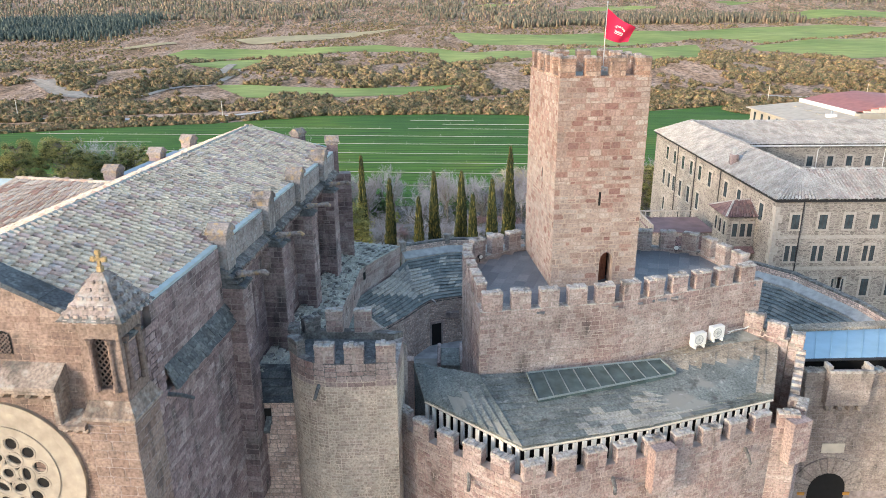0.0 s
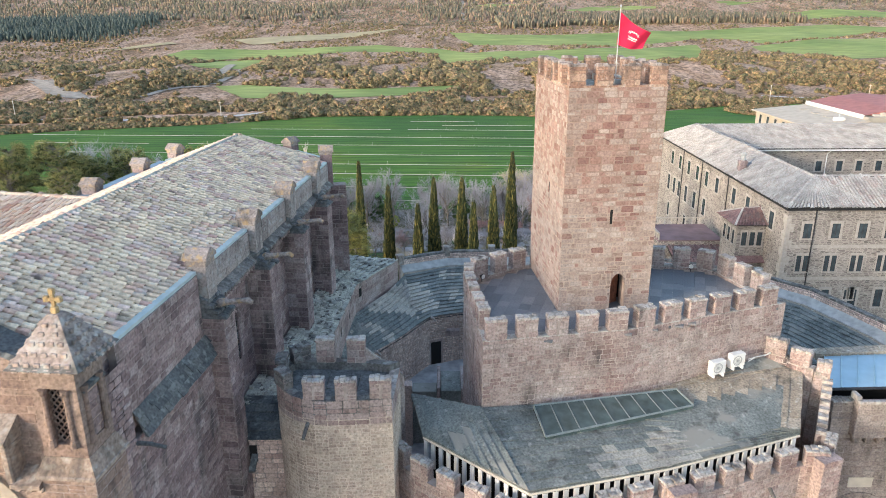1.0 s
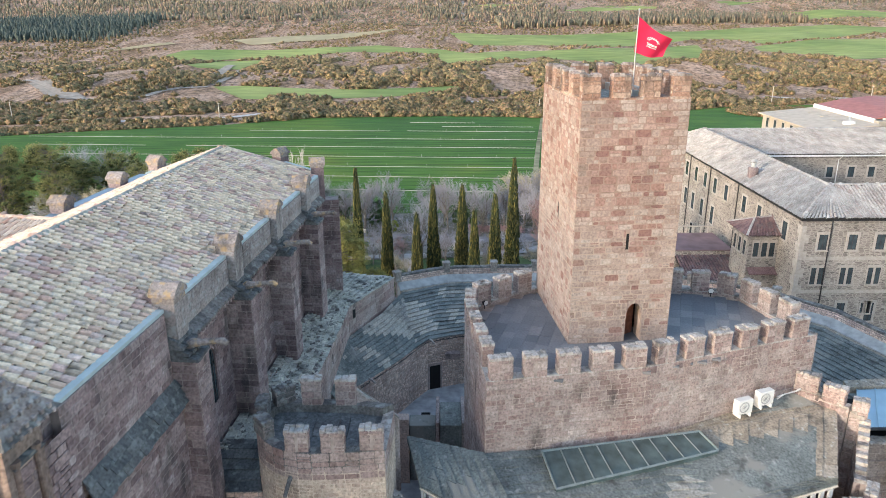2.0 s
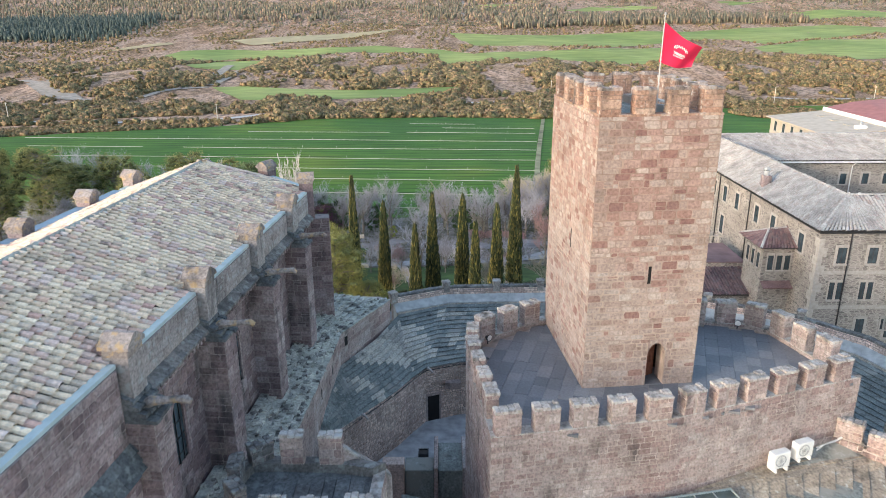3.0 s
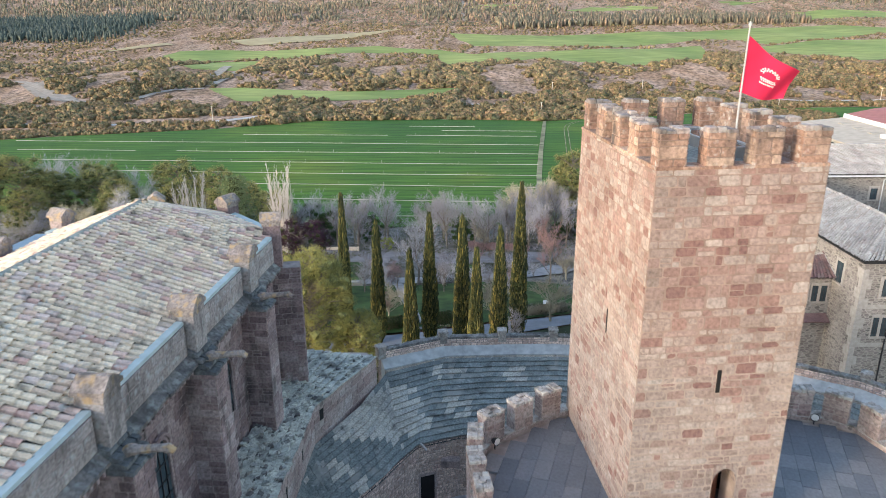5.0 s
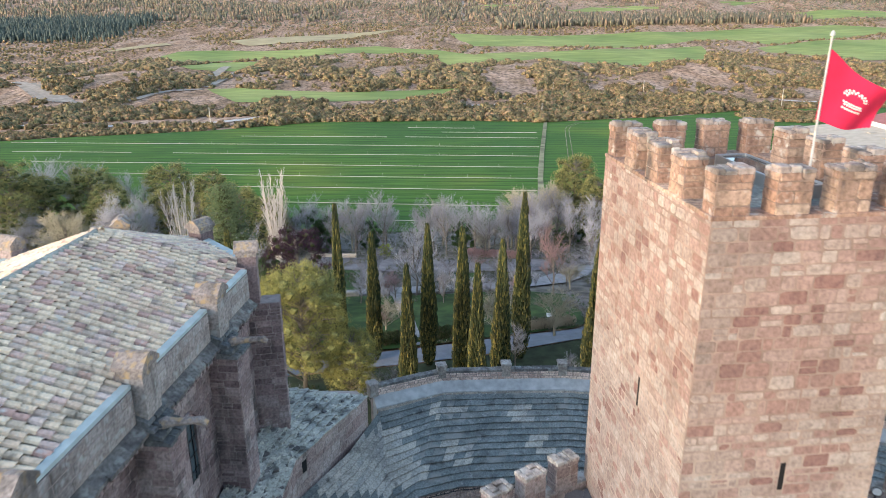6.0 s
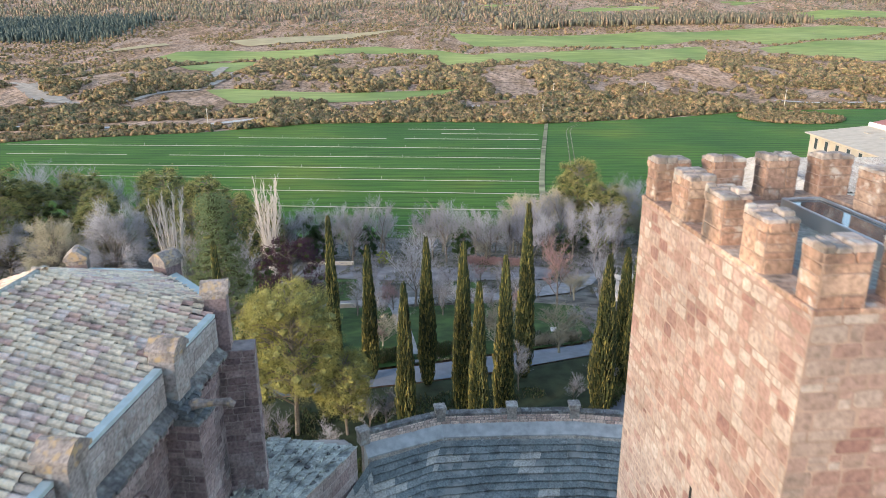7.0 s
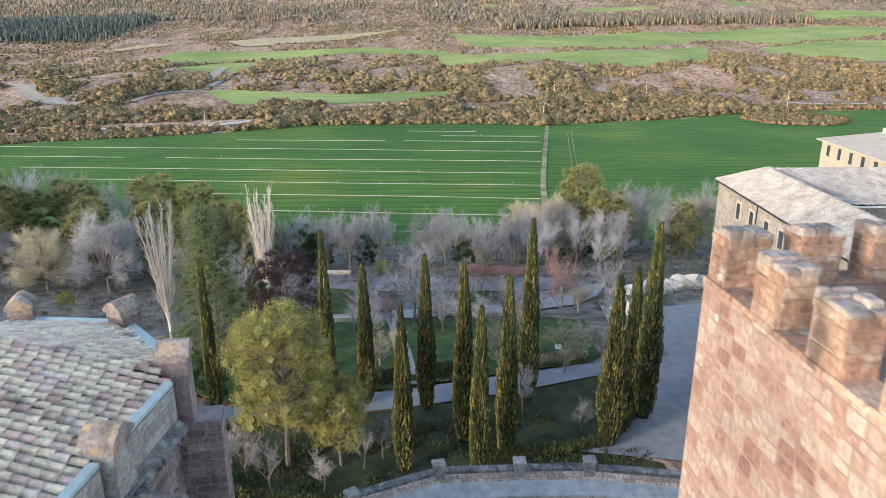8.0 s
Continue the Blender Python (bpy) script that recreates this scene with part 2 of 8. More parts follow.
# ---- geometry helpers ----
class Geo:
    """Collects points and faces of one mesh."""

    def __init__(self):
        self.v, self.f = [], []

    def add(self, pts, faces):
        n = len(self.v)
        self.v += [tuple(p) for p in pts]
        self.f += [tuple(n + k for k in q) for q in faces]

    def hexa(self, p):
        self.add(p, [(3, 2, 1, 0), (4, 5, 6, 7), (0, 1, 5, 4), (1, 2, 6, 5), (2, 3, 7, 6), (3, 0, 4, 7)])

    def box(self, x0, y0, z0, x1, y1, z1):
        self.hexa([(x0, y0, z0), (x1, y0, z0), (x1, y1, z0), (x0, y1, z0), (x0, y0, z1), (x1, y0, z1), (x1, y1, z1), (x0, y1, z1)])

    def bevel_box(self, x0, y0, z0, x1, y1, z1, c):
        """A box with its upper edges and uprights chamfered."""
        lo = [(x0 + c, y0), (x1 - c, y0), (x1, y0 + c), (x1, y1 - c), (x1 - c, y1), (x0 + c, y1), (x0, y1 - c), (x0, y0 + c)]
        cx, cy = (x0 + x1) / 2, (y0 + y1) / 2
        up = [(cx + (x - cx) * (1 - 2 * c / (x1 - x0)), cy + (y - cy) * (1 - 2 * c / (y1 - y0))) for x, y in lo]
        p = [(x, y, z0) for x, y in lo] + [(x, y, z1 - c) for x, y in lo] + [(x, y, z1) for x, y in up]
        f = [tuple(range(7, -1, -1)), tuple(range(16, 24))]
        for k in range(8):
            j = (k + 1) % 8
            f += [(k, j, 8 + j, 8 + k), (8 + k, 8 + j, 16 + j, 16 + k)]
        self.add(p, f)

    def prism(self, poly, z0, z1):
        n = len(poly)
        lo = [(*p, z0) if not isinstance(z0, (list, tuple)) else (*p, z0[k]) for k, p in enumerate(poly)]
        hi = [(*p, z1) if not isinstance(z1, (list, tuple)) else (*p, z1[k]) for k, p in enumerate(poly)]
        self.add(lo + hi, [tuple(range(n - 1, -1, -1)), tuple(range(n, 2 * n))] + [(k, (k + 1) % n, n + (k + 1) % n, n + k) for k in range(n)])

    def stone(self, o, u, nrm, w, h, d, c=0.015, j=0.0):
        """One stone on an upright face: o its lower left corner, u along, nrm outward; a proud block with chamfered front."""
        o, u, nrm, z = Vector(o), Vector(u), Vector(nrm), Vector((0, 0, 1))
        q = lambda a, b, e: o + u * a + z * b + nrm * e  # noqa: E731
        r = lambda m: min(c + (j + 0.02) * random.random() * 1.6, m * 0.4)  # noqa: E731
        e = lambda: j * 0.7 * random.random()  # noqa: E731
        p = [(r(w), e()), (w - r(w), e()), (w - e(), r(h)), (w - e(), h - r(h)), (w - r(w), h - e()), (r(w), h - e()), (e(), h - r(h)), (e(), r(h))]
        k = min(c, 0.2 * h, 0.2 * w)
        self.add([q(a, b, 0) for a, b in p] + [q(a + (k if a < w / 2 else -k), b + (k if b < h / 2 else -k), d) for a, b in p],
                 [tuple(range(8, 16))] + [(i, (i + 1) % 8, 8 + (i + 1) % 8, 8 + i) for i in range(8)])

    def tube(self, pts, radii, n=6, cap=True):
        rings = []
        for k, p in enumerate(pts):
            p = Vector(p)
            d = (Vector(pts[min(k + 1, len(pts) - 1)]) - Vector(pts[max(k - 1, 0)])).normalized()
            a = d.cross(Vector((0, 0, 1)) if abs(d.z) < 0.9 else Vector((1, 0, 0))).normalized()
            b = d.cross(a)
            rings.append([p + (a * math.cos(2 * math.pi * j / n) + b * math.sin(2 * math.pi * j / n)) * radii[k] for j in range(n)])
        f = []
        for k in range(len(pts) - 1):
            f += [(k * n + j, k * n + (j + 1) % n, (k + 1) * n + (j + 1) % n, (k + 1) * n + j) for j in range(n)]
        if cap:
            f += [tuple(range(n - 1, -1, -1)), tuple((len(pts) - 1) * n + j for j in range(n))]
        self.add([p for r in rings for p in r], f)

    def mesh(self, name, material, smooth=False):
        me = bpy.data.meshes.new(name)
        me.from_pydata(self.v, [], self.f)
        me.materials.append(material)
        if smooth:
            me.polygons.foreach_set("use_smooth", [True] * len(me.polygons))
        me.update()
        return me


def part(name, geo, material, parent, label="", kind="", smooth=False):
    ob = new(name, geo.mesh(name, material, smooth) if isinstance(geo, Geo) else geo)
    ob.parent = parent
    return tagged(ob, label, kind=kind)


def thing(name, label, category, m=None, group="", kind=""):
    ob = new(name)
    ob.empty_display_size = 0.3
    if m:
        ob.matrix_world = m
    return tagged(ob, label, category, group, kind)


def box_geo(*a):
    g = Geo()
    g.box(*a)
    return g


def solid(name, geo, material, label, category, kind="", m=None, smooth=False):
    ob = new(name, geo.mesh(name, material, smooth))
    if m:
        ob.matrix_world = m
    return tagged(ob, label, category, kind=kind)


GAP = 0.006


def courses(a, b, z0, z1, hs, ls, rng, holes=()):
    """The stones of a coursed wall face from a to b (outward is to the right of a to b): (corner, along, outward, width, height)."""
    a, b = Vector((*a, 0)), Vector((*b, 0))
    length = (b - a).length
    u = (b - a) / length
    nrm = Vector((u.y, -u.x, 0))
    out = []
    z = z0
    while z < z1 - 0.05:
        h = min(rng.uniform(*hs), z1 - z)
        if z1 - z - h < hs[0] * 0.6:
            h = z1 - z
        x = 0.0
        while x < length - 0.03:
            w = min(rng.uniform(*ls), length - x)
            if length - x - w < ls[0] * 0.6:
                w = length - x
            spans = [(x, x + w)]
            for h0, h1, g0, g1 in holes:
                if z + h > g0 and z < g1:
                    spans = [q for p, e in spans for q in (((p, e),) if e <= h0 or p >= h1 else ((p, h0), (h1, e)))]
            for p, e in spans:
                if e - p < 0.05:
                    continue
                k = rng.uniform(0.4, 0.6) if h > 0.24 and e - p < 0.6 and rng.random() < 0.16 else 1.0
                out.append((a + u * (p + GAP) + Vector((0, 0, z + GAP)), u, nrm, e - p - 2 * GAP, h * k - 2 * GAP))
                if k < 1:
                    out.append((a + u * (p + GAP) + Vector((0, 0, z + h * k + GAP)), u, nrm, e - p - 2 * GAP, h * (1 - k) - 2 * GAP))
            x += w
        z += h
    return out


def masonry(geo, a, b, z0, z1, hs=(0.24, 0.34), ls=(0.3, 0.7), d=(0.012, 0.04), rng=random, holes=()):
    for o, u, nrm, w, h in courses(a, b, z0, z1, hs, ls, rng, holes):
        geo.stone(o, u, nrm, w, h, rng.uniform(*d), 0.012, 0.022)


def ring_masonry(geo, poly, z0, z1, closed=True, **kw):
    """Coursed stone on the outer faces of an outline that runs anticlockwise."""
    n = len(poly)
    for k in range(n if closed else n - 1):
        masonry(geo, poly[k], poly[(k + 1) % n], z0, z1, **kw)


def resample(line, step, start=0.0):
    """Points and headings at even steps along a polyline."""
    out, want, gone = [], start, 0.0
    for p, q in zip(line, line[1:]):
        p, q = Vector(p), Vector(q)
        ln = (q - p).length
        while want <= gone + ln + 1e-6:
            out.append((p + (q - p) * ((want - gone) / ln), math.atan2(q.y - p.y, q.x - p.x)))
            want += step
        gone += ln
    return out


def slab_patch(geo, lo0, lo1, hi0, hi1, rows, width, thick=0.05, rng=random, over=0.12, each=None, pale=None, gap=0.03):
    """Courses of overlapping slabs on a sloping patch; lo is the eave, hi the top edge."""
    lo0, lo1, hi0, hi1 = (Vector(p) for p in (lo0, lo1, hi0, hi1))
    nrm = (lo1 - lo0).cross(hi0 - lo0).normalized()
    if nrm.z < 0:
        nrm = -nrm
    for k in range(rows):
        t0, t1 = k / rows, min((k + 1 + over * 2) / rows, 1.0)
        a0, a1, b0, b1 = lo0.lerp(hi0, t0), lo1.lerp(hi1, t0), lo0.lerp(hi0, t1), lo1.lerp(hi1, t1)
        ln = (a1 - a0).length
        x = -rng.uniform(0, width)
        while x < ln:
            w = width * rng.uniform(0.6, 1.5)
            s0, s1 = max(x, 0) / ln, min(x + w - 0.012, ln) / ln
            x += w
            if s1 - s0 < 0.02 / ln:
                continue
            j = rng.uniform(-0.03, 0.03)
            p = [a0.lerp(a1, s0), a0.lerp(a1, s1), b0.lerp(b1, s1), b0.lerp(b1, s0)]
            dn = (a0 - b0).normalized() * j
            p[0], p[1] = p[0] + dn, p[1] + dn
            th = thick * rng.uniform(0.7, 1.3)
            mid = (p[0] + p[1] + p[2] + p[3]) / 4
            bleached = pale and pale[0](mid.x + rng.uniform(-0.35, 0.35), mid.y + rng.uniform(-0.35, 0.35))
            p[0], p[1] = p[0] + nrm * gap, p[1] + nrm * gap
            up = [p[0] + nrm * th, p[1] + nrm * th, p[2] + nrm * 0.012, p[3] + nrm * 0.012]
            one = pale[1] if bleached else geo
            if each and each[2] > 0:
                one = Geo()
                each[2] -= 1
            one.add(p + up, [(4, 5, 6, 7), (0, 1, 5, 4), (1, 2, 6, 5), (3, 0, 4, 7), (3, 2, 1, 0)])
            if each and one is not geo and one is not (pale and pale[1]):
                part("roof_slab", one, each[3] if bleached else each[0], each[1])


def barrel(geo, o, down, side, up, length, r):
    """One half-round cover tile; o the middle of its upper end."""
    n = 4
    p = []
    for k, rr in ((0.0, r * 0.85), (1.0, r)):
        for j in range(n + 1):
            a = math.pi * j / n
            p.append(o + down * (length * k) + side * (rr * math.cos(a)) + up * (rr * 0.95 * math.sin(a)))
    f = [(j, j + 1, n + 2 + j, n + 1 + j) for j in range(n)]
    geo.add(p, f)


def tile_patch(geo, lo0, lo1, hi0, hi1, pitch=0.37, length=0.52, r=0.152, rng=random, spare=None, past=0.36):
    """Columns of half-round tiles on a sloping patch, from the top edge hi down to the eave lo; spare(p) sets tiles aside."""
    lo0, lo1, hi0, hi1 = (Vector(p) for p in (lo0, lo1, hi0, hi1))
    left = []
    cols = int((lo1 - lo0).length / pitch)
    for c in range(cols):
        s = (c + 0.5) / cols
        a, b = hi0.lerp(hi1, s), lo0.lerp(lo1, s)
        ln = (b - a).length
        if ln < length * 0.7:
            continue
        down = (b - a) / ln
        side = (lo1 - lo0).normalized()
        up = side.cross(down)
        if up.z < 0:
            up = -up
        step = length * 0.8
        k = int(ln / step)
        for j in range(k + 1):
            o = a + down * (ln - (j + 1) * step - 0.45 * step * (c * 0.37 % 1.0) * (1 if j else 0.45)) + up * (0.02 + rng.uniform(-0.008, 0.012)) + side * rng.uniform(-0.012, 0.012)
            if (o - a).dot(down) < -past:
                continue
            tilt = (down + side * rng.uniform(-0.03, 0.03) * min(1, 0.6 / length) + up * min(0.1, 0.048 / length)).normalized()
            if spare and spare(o):
                left.append((o, tilt, side, up))
            else:
                barrel(geo, o, tilt, side, up, length, r * rng.uniform(0.95, 1.06))
    return left


def merlon_meshes(w, t, h, material, rng, cap=m_coping, slot=False, bed=m_mortar):
    """Core, stonework, lip course and coping of one merlon, centred, standing on z = 0, its length along x."""
    core = Geo()
    core.box(-w / 2 + 0.02, -t / 2 + 0.02, 0, w / 2 - 0.02, t / 2 - 0.02, h)
    g = Geo()
    pts = [(-w / 2 + 0.02, -t / 2 + 0.02), (w / 2 - 0.02, -t / 2 + 0.02), (w / 2 - 0.02, t / 2 - 0.02), (-w / 2 + 0.02, t / 2 - 0.02)]
    holes = [(w / 2 - 0.06, w / 2 + 0.02, h * 0.15, h * 0.6)] if slot else ()
    for k in range(4):
        masonry(g, pts[k], pts[(k + 1) % 4], 0, h - 0.2, (0.26, 0.42), (0.38, 0.8), (0.008, 0.028), rng, holes if k == 0 else ())
    c = Geo()
    for k in range(4):
        masonry(g, pts[k], pts[(k + 1) % 4], h - 0.2, h, (0.19, 0.2), (0.25, 0.55), (0.03, 0.05), rng)
    x = -w / 2 - 0.01
    while x < w / 2 - 0.05:
        e = x + rng.uniform(0.16, 0.36)
        if w / 2 - e < 0.12:
            e = w / 2 + 0.01
        cut = rng.uniform(-0.12, 0.12)
        for y0, y1 in ((-t / 2 - rng.uniform(-0.01, 0.03), cut - 0.006), (cut + 0.006, t / 2 + rng.uniform(-0.01, 0.03))):
            c.bevel_box(x, y0, h - 0.02, e - rng.uniform(0.004, 0.02), y1, h + rng.uniform(0.05, 0.14), 0.025)
        x = e
    return core.mesh("merlon", bed), g.mesh("stonework", material), c.mesh("coping", cap)


def place_merlon(parent, meshes, x, y, z, turn):
    ob = new("merlon", meshes[0])
    ob.parent = parent
    ob.matrix_basis = pose(x, y, z, 0, 0, math.degrees(turn))
    for name, me in (("stonework", meshes[1]), ("coping", meshes[2])):
        o = new(name, me)
        o.parent = ob
        tagged(o, kind="stuff")
    return ob


# ---- land ----
PROF_Y = [-4500, -400, 40, 110, 150, 240, 480, 547, 688, 893, 1220, 1800, 2500, 4500]
PROF_Z = [-40, -24.5, -24.5, -25.5, -33, -46, -52, -53, -52, -45, -22, 38, 100, 160]


def land(x, y):
    """Height of the ground."""
    z = float(np.interp(y, PROF_Y, PROF_Z))
    far = min(max((y - 560) / 200, 0), 1)
    if far > 0:
        n1 = noise.noise((x * 0.007 + 3.1, y * 0.005, 0.3))
        n2 = noise.noise((x * 0.02 + 9.0, y * 0.03, 1.7))
        z += 9 * math.exp(-(((y - 800) / 75) ** 2)) * max(0.0, 0.55 + noise.noise((x * 0.009, 0.0, 6.1)))
        z += 8 * math.exp(-(((y - 690) / 60) ** 2) - ((x + 330) / 90) ** 2)
        z += far * (3.5 * n1 + 1.2 * n2) * (1.0 if y < 1200 else 1.0 + (y - 1200) / 400)
    return z


def grid_sheet(name, ys, width_of, cols, lift=0.0):
    g = Geo()
    for y in ys:
        w = width_of(y)
        for c in range(cols + 1):
            x = (2 * c / cols - 1) * w
            g.v.append((x, y, land(x, y) + lift))
    n = cols + 1
    g.f = [(r * n + c, r * n + c + 1, (r + 1) * n + c + 1, (r + 1) * n + c) for r in range(len(ys) - 1) for c in range(cols)]
    return g


m_scrub, t_, b_ = nodes_of("scrub_soil", 1.0)
c_ = ramp(t_, noise_of(t_, 0.035, 8, (1, 0.3, 1)), [(0.36, (0.24, 0.155, 0.095)), (0.47, (0.36, 0.232, 0.155)), (0.56, (0.43, 0.30, 0.222)), (0.68, (0.31, 0.205, 0.128))])
c_ = mix(t_, 1.0, c_, ramp(t_, noise_of(t_, 0.3, 8, (1, 0.45, 1)), [(0.36, grey(0.45)), (0.5, grey(0.95)), (0.68, grey(1.45))]), "MULTIPLY")
t_.links.new(c_, b_.inputs["Base Color"])
bump(t_, b_, noise_of(t_, 0.5, 8), 1.0, 1.5)

m_field, t_, b_ = nodes_of("winter_wheat", 1.0)
c_ = ramp(t_, noise_of(t_, 0.012, 3), [(0.35, (0.036, 0.112, 0.012)), (0.55, (0.06, 0.142, 0.014)), (0.7, (0.125, 0.18, 0.02))])
c_ = mix(t_, 1.0, c_, ramp(t_, noise_of(t_, 0.9, 6, (0.06, 1.0, 1.0)), [(0.3, grey(0.6)), (0.7, grey(1.35))]), "MULTIPLY")
wv_ = t_.nodes.new("ShaderNodeTexWave")
wv_.bands_direction = "Y"
for k_, v_ in (("Scale", 0.045), ("Distortion", 1.5), ("Detail", 3.0), ("Detail Scale", 0.3)):
    wv_.inputs[k_].default_value = v_
t_.links.new(position(t_), wv_.inputs["Vector"])
c_ = mix(t_, 1.0, c_, ramp(t_, wv_.outputs["Fac"], [(0.0, grey(0.7)), (0.25, grey(0.98)), (1.0, grey(1.08))]), "MULTIPLY")
t_.links.new(c_, b_.inputs["Base Color"])
bump(t_, b_, noise_of(t_, 1.2, 6, (0.1, 1, 1)), 0.6, 0.3)

m_field_far, t_, b_ = nodes_of("winter_wheat_far", 1.0)
c_ = ramp(t_, noise_of(t_, 0.008, 4), [(0.35, (0.18, 0.245, 0.065)), (0.65, (0.31, 0.345, 0.11))])
c_ = mix(t_, 1.0, c_, ramp(t_, noise_of(t_, 0.15, 6, (0.2, 1.0, 1.0)), [(0.3, grey(0.75)), (0.7, grey(1.2))]), "MULTIPLY")
t_.links.new(c_, b_.inputs["Base Color"])

m_scrub_bare = plain("bare_earth", (0.30, 0.265, 0.225), 1.0, var=0.3, scale=0.12, relief=0.6)
m_pale_road = plain("pale_asphalt", (0.50, 0.47, 0.44), 0.95, var=0.1, scale=0.3)
m_track = plain("dirt_track", (0.35, 0.30, 0.25), 1.0, var=0.25, scale=0.2)
m_stubble = plain("stubble", (0.40, 0.33, 0.19), 1.0, var=0.15, scale=0.05)
m_road = plain("asphalt_grey", (0.215, 0.228, 0.255), 0.95, var=0.15, scale=0.8)
m_grass = plain("garden_grass", (0.036, 0.046, 0.022), 1.0, var=0.45, scale=0.5, relief=0.6)
m_path = plain("gravel_path", (0.285, 0.275, 0.275), 1.0, var=0.25, scale=1.0)

ys = sorted({*range(-4500, -200, 700), *range(-200, 120, 20), *range(120, 560, 15), *range(560, 1000, 9), *range(1000, 1500, 16), *range(1500, 2600, 35), *range(2600, 4600, 250)})
solid("ground", grid_sheet("ground", ys, lambda y: 700 + 0.85 * max(abs(y), 0), 200), m_scrub, "dry scrubland soil rising to far hills", "ground", "structure")


def sheet(name, poly, material, label, category, lift=0.25, step=25.0, kind="structure"):
    """A patch of field, road or grass that lies on the ground."""
    bm = bmesh.new()
    bm.faces.new([bm.verts.new((x, y, 0)) for x, y in poly])
    for axis in (0, 1):
        lo, hi = min(p[axis] for p in poly), max(p[axis] for p in poly)
        st = max(step, (hi - lo) / 70)
        k = lo + st
        while k < hi:
            no = (1, 0, 0) if axis == 0 else (0, 1, 0)
            co = (k, 0, 0) if axis == 0 else (0, k, 0)
            bmesh.ops.bisect_plane(bm, geom=bm.verts[:] + bm.edges[:] + bm.faces[:], plane_co=co, plane_no=no)
            k += st
    for v in bm.verts:
        v.co.z = land(v.co.x, v.co.y) + lift
    bmesh.ops.recalc_face_normals(bm, faces=bm.faces[:])
    me = bpy.data.meshes.new(name)
    bm.to_mesh(me)
    bm.free()
    me.materials.append(material)
    return tagged(new(name, me), label, category, kind=kind)


MAIN = [(-420, 330), (-250, 401), (-214, 418), (-138, 444), (-85, 480), (-5, 486), (50, 480), (58, 474), (155, 501), (202, 526), (255, 539), (330, 543), (420, 560), (420, 225), (60, 215), (-60, 205), (-420, 230)]
sheet("field", MAIN, m_field, "wide green field of young wheat", "field")
FARFIELDS = [
    [(-211, 675), (-183, 684), (-139, 666), (-83, 656), (-29, 667), (1, 674), (21, 673), (17, 648), (1, 616), (-29, 611), (-75, 595), (-133, 589), (-163, 593), (-187, 634)],
    [(-360, 966), (-354, 1013), (-301, 1032), (-222, 1021), (-133, 1050), (-91, 1069), (2, 1017), (42, 977), (81, 1004), (166, 994), (237, 1016), (366, 1060), (353, 998), (305, 884), (236, 821), (214, 857), (178, 886), (115, 916), (52, 876), (2, 894), (-7, 974), (-57, 1004), (-122, 996), (-177, 961), (-207, 933), (-250, 936), (-301, 902), (-303, 866), (-344, 939)],
    [(-278, 802), (-281, 910), (-223, 918), (-214, 876), (-216, 786), (-261, 785)],
    [(436, 1040), (573, 1107), (655, 1120), (732, 1132), (507, 787), (483, 827), (480, 896), (466, 950), (426, 986)],
    [(13, 1239), (102, 1205), (255, 1224), (376, 1224), (525, 1267), (670, 1306), (742, 1271), (813, 1261), (779, 1206), (702, 1202), (579, 1118), (467, 1072), (448, 1123), (412, 1139), (233, 1034), (208, 1039), (142, 1058), (46, 1068), (26, 1148)],
    [(55, 1676), (172, 1677), (165, 1636), (70, 1618)],
    [(248, 1530), (338, 1630), (473, 1656), (457, 1598), (266, 1524)],
    [(611, 1701), (766, 1706), (697, 1688), (626, 1629)],
    [(661, 1508), (884, 1518), (983, 1527), (908, 1409), (803, 1378), (720, 1394), (660, 1387)],
]
for poly in FARFIELDS:
    sheet("field", poly, m_field_far, "far green field among scrub", "field", 0.3, 10)
for poly in ([(-323, 1140), (-273, 1076), (-185, 1127), (-59, 1289), (-166, 1233)], [(-468, 996), (-457, 1006), (-387, 1082), (-405, 1110), (-442, 1059)]):
    sheet("stubble_field", poly, m_stubble, "pale stubble field on the hillside", "field", 0.9, 20)
sheet("road", [(-275, 476), (-213, 471), (-170, 477), (-148, 486), (-125, 510), (-105, 516), (-101, 508), (-123, 500), (-146, 477), (-170, 468), (-213, 462), (-275, 467)], m_pale_road, "pale country road beyond the field", "road", 0.35)
sheet("dirt_track", [(-227, 706), (-222, 754), (-231, 825), (-239, 825), (-234, 767), (-236, 706)], m_track, "pale dirt track between fields", "track", 0.9)


def strip(name, line, w, material, label, category, lift):
    """A road or track of even width along a line."""
    n = len(line)
    side = []
    for k in range(n):
        a, b = line[max(k - 1, 0)], line[min(k + 1, n - 1)]
        d = math.hypot(b[0] - a[0], b[1] - a[1])
        side.append(((b[1] - a[1]) / d * w / 2, -(b[0] - a[0]) / d * w / 2))
    sheet(name, [(p[0] + s[0], p[1] + s[1]) for p, s in zip(line, side)] + [(p[0] - s[0], p[1] - s[1]) for p, s in zip(line[::-1], side[::-1])], material, label, category, lift, 8)


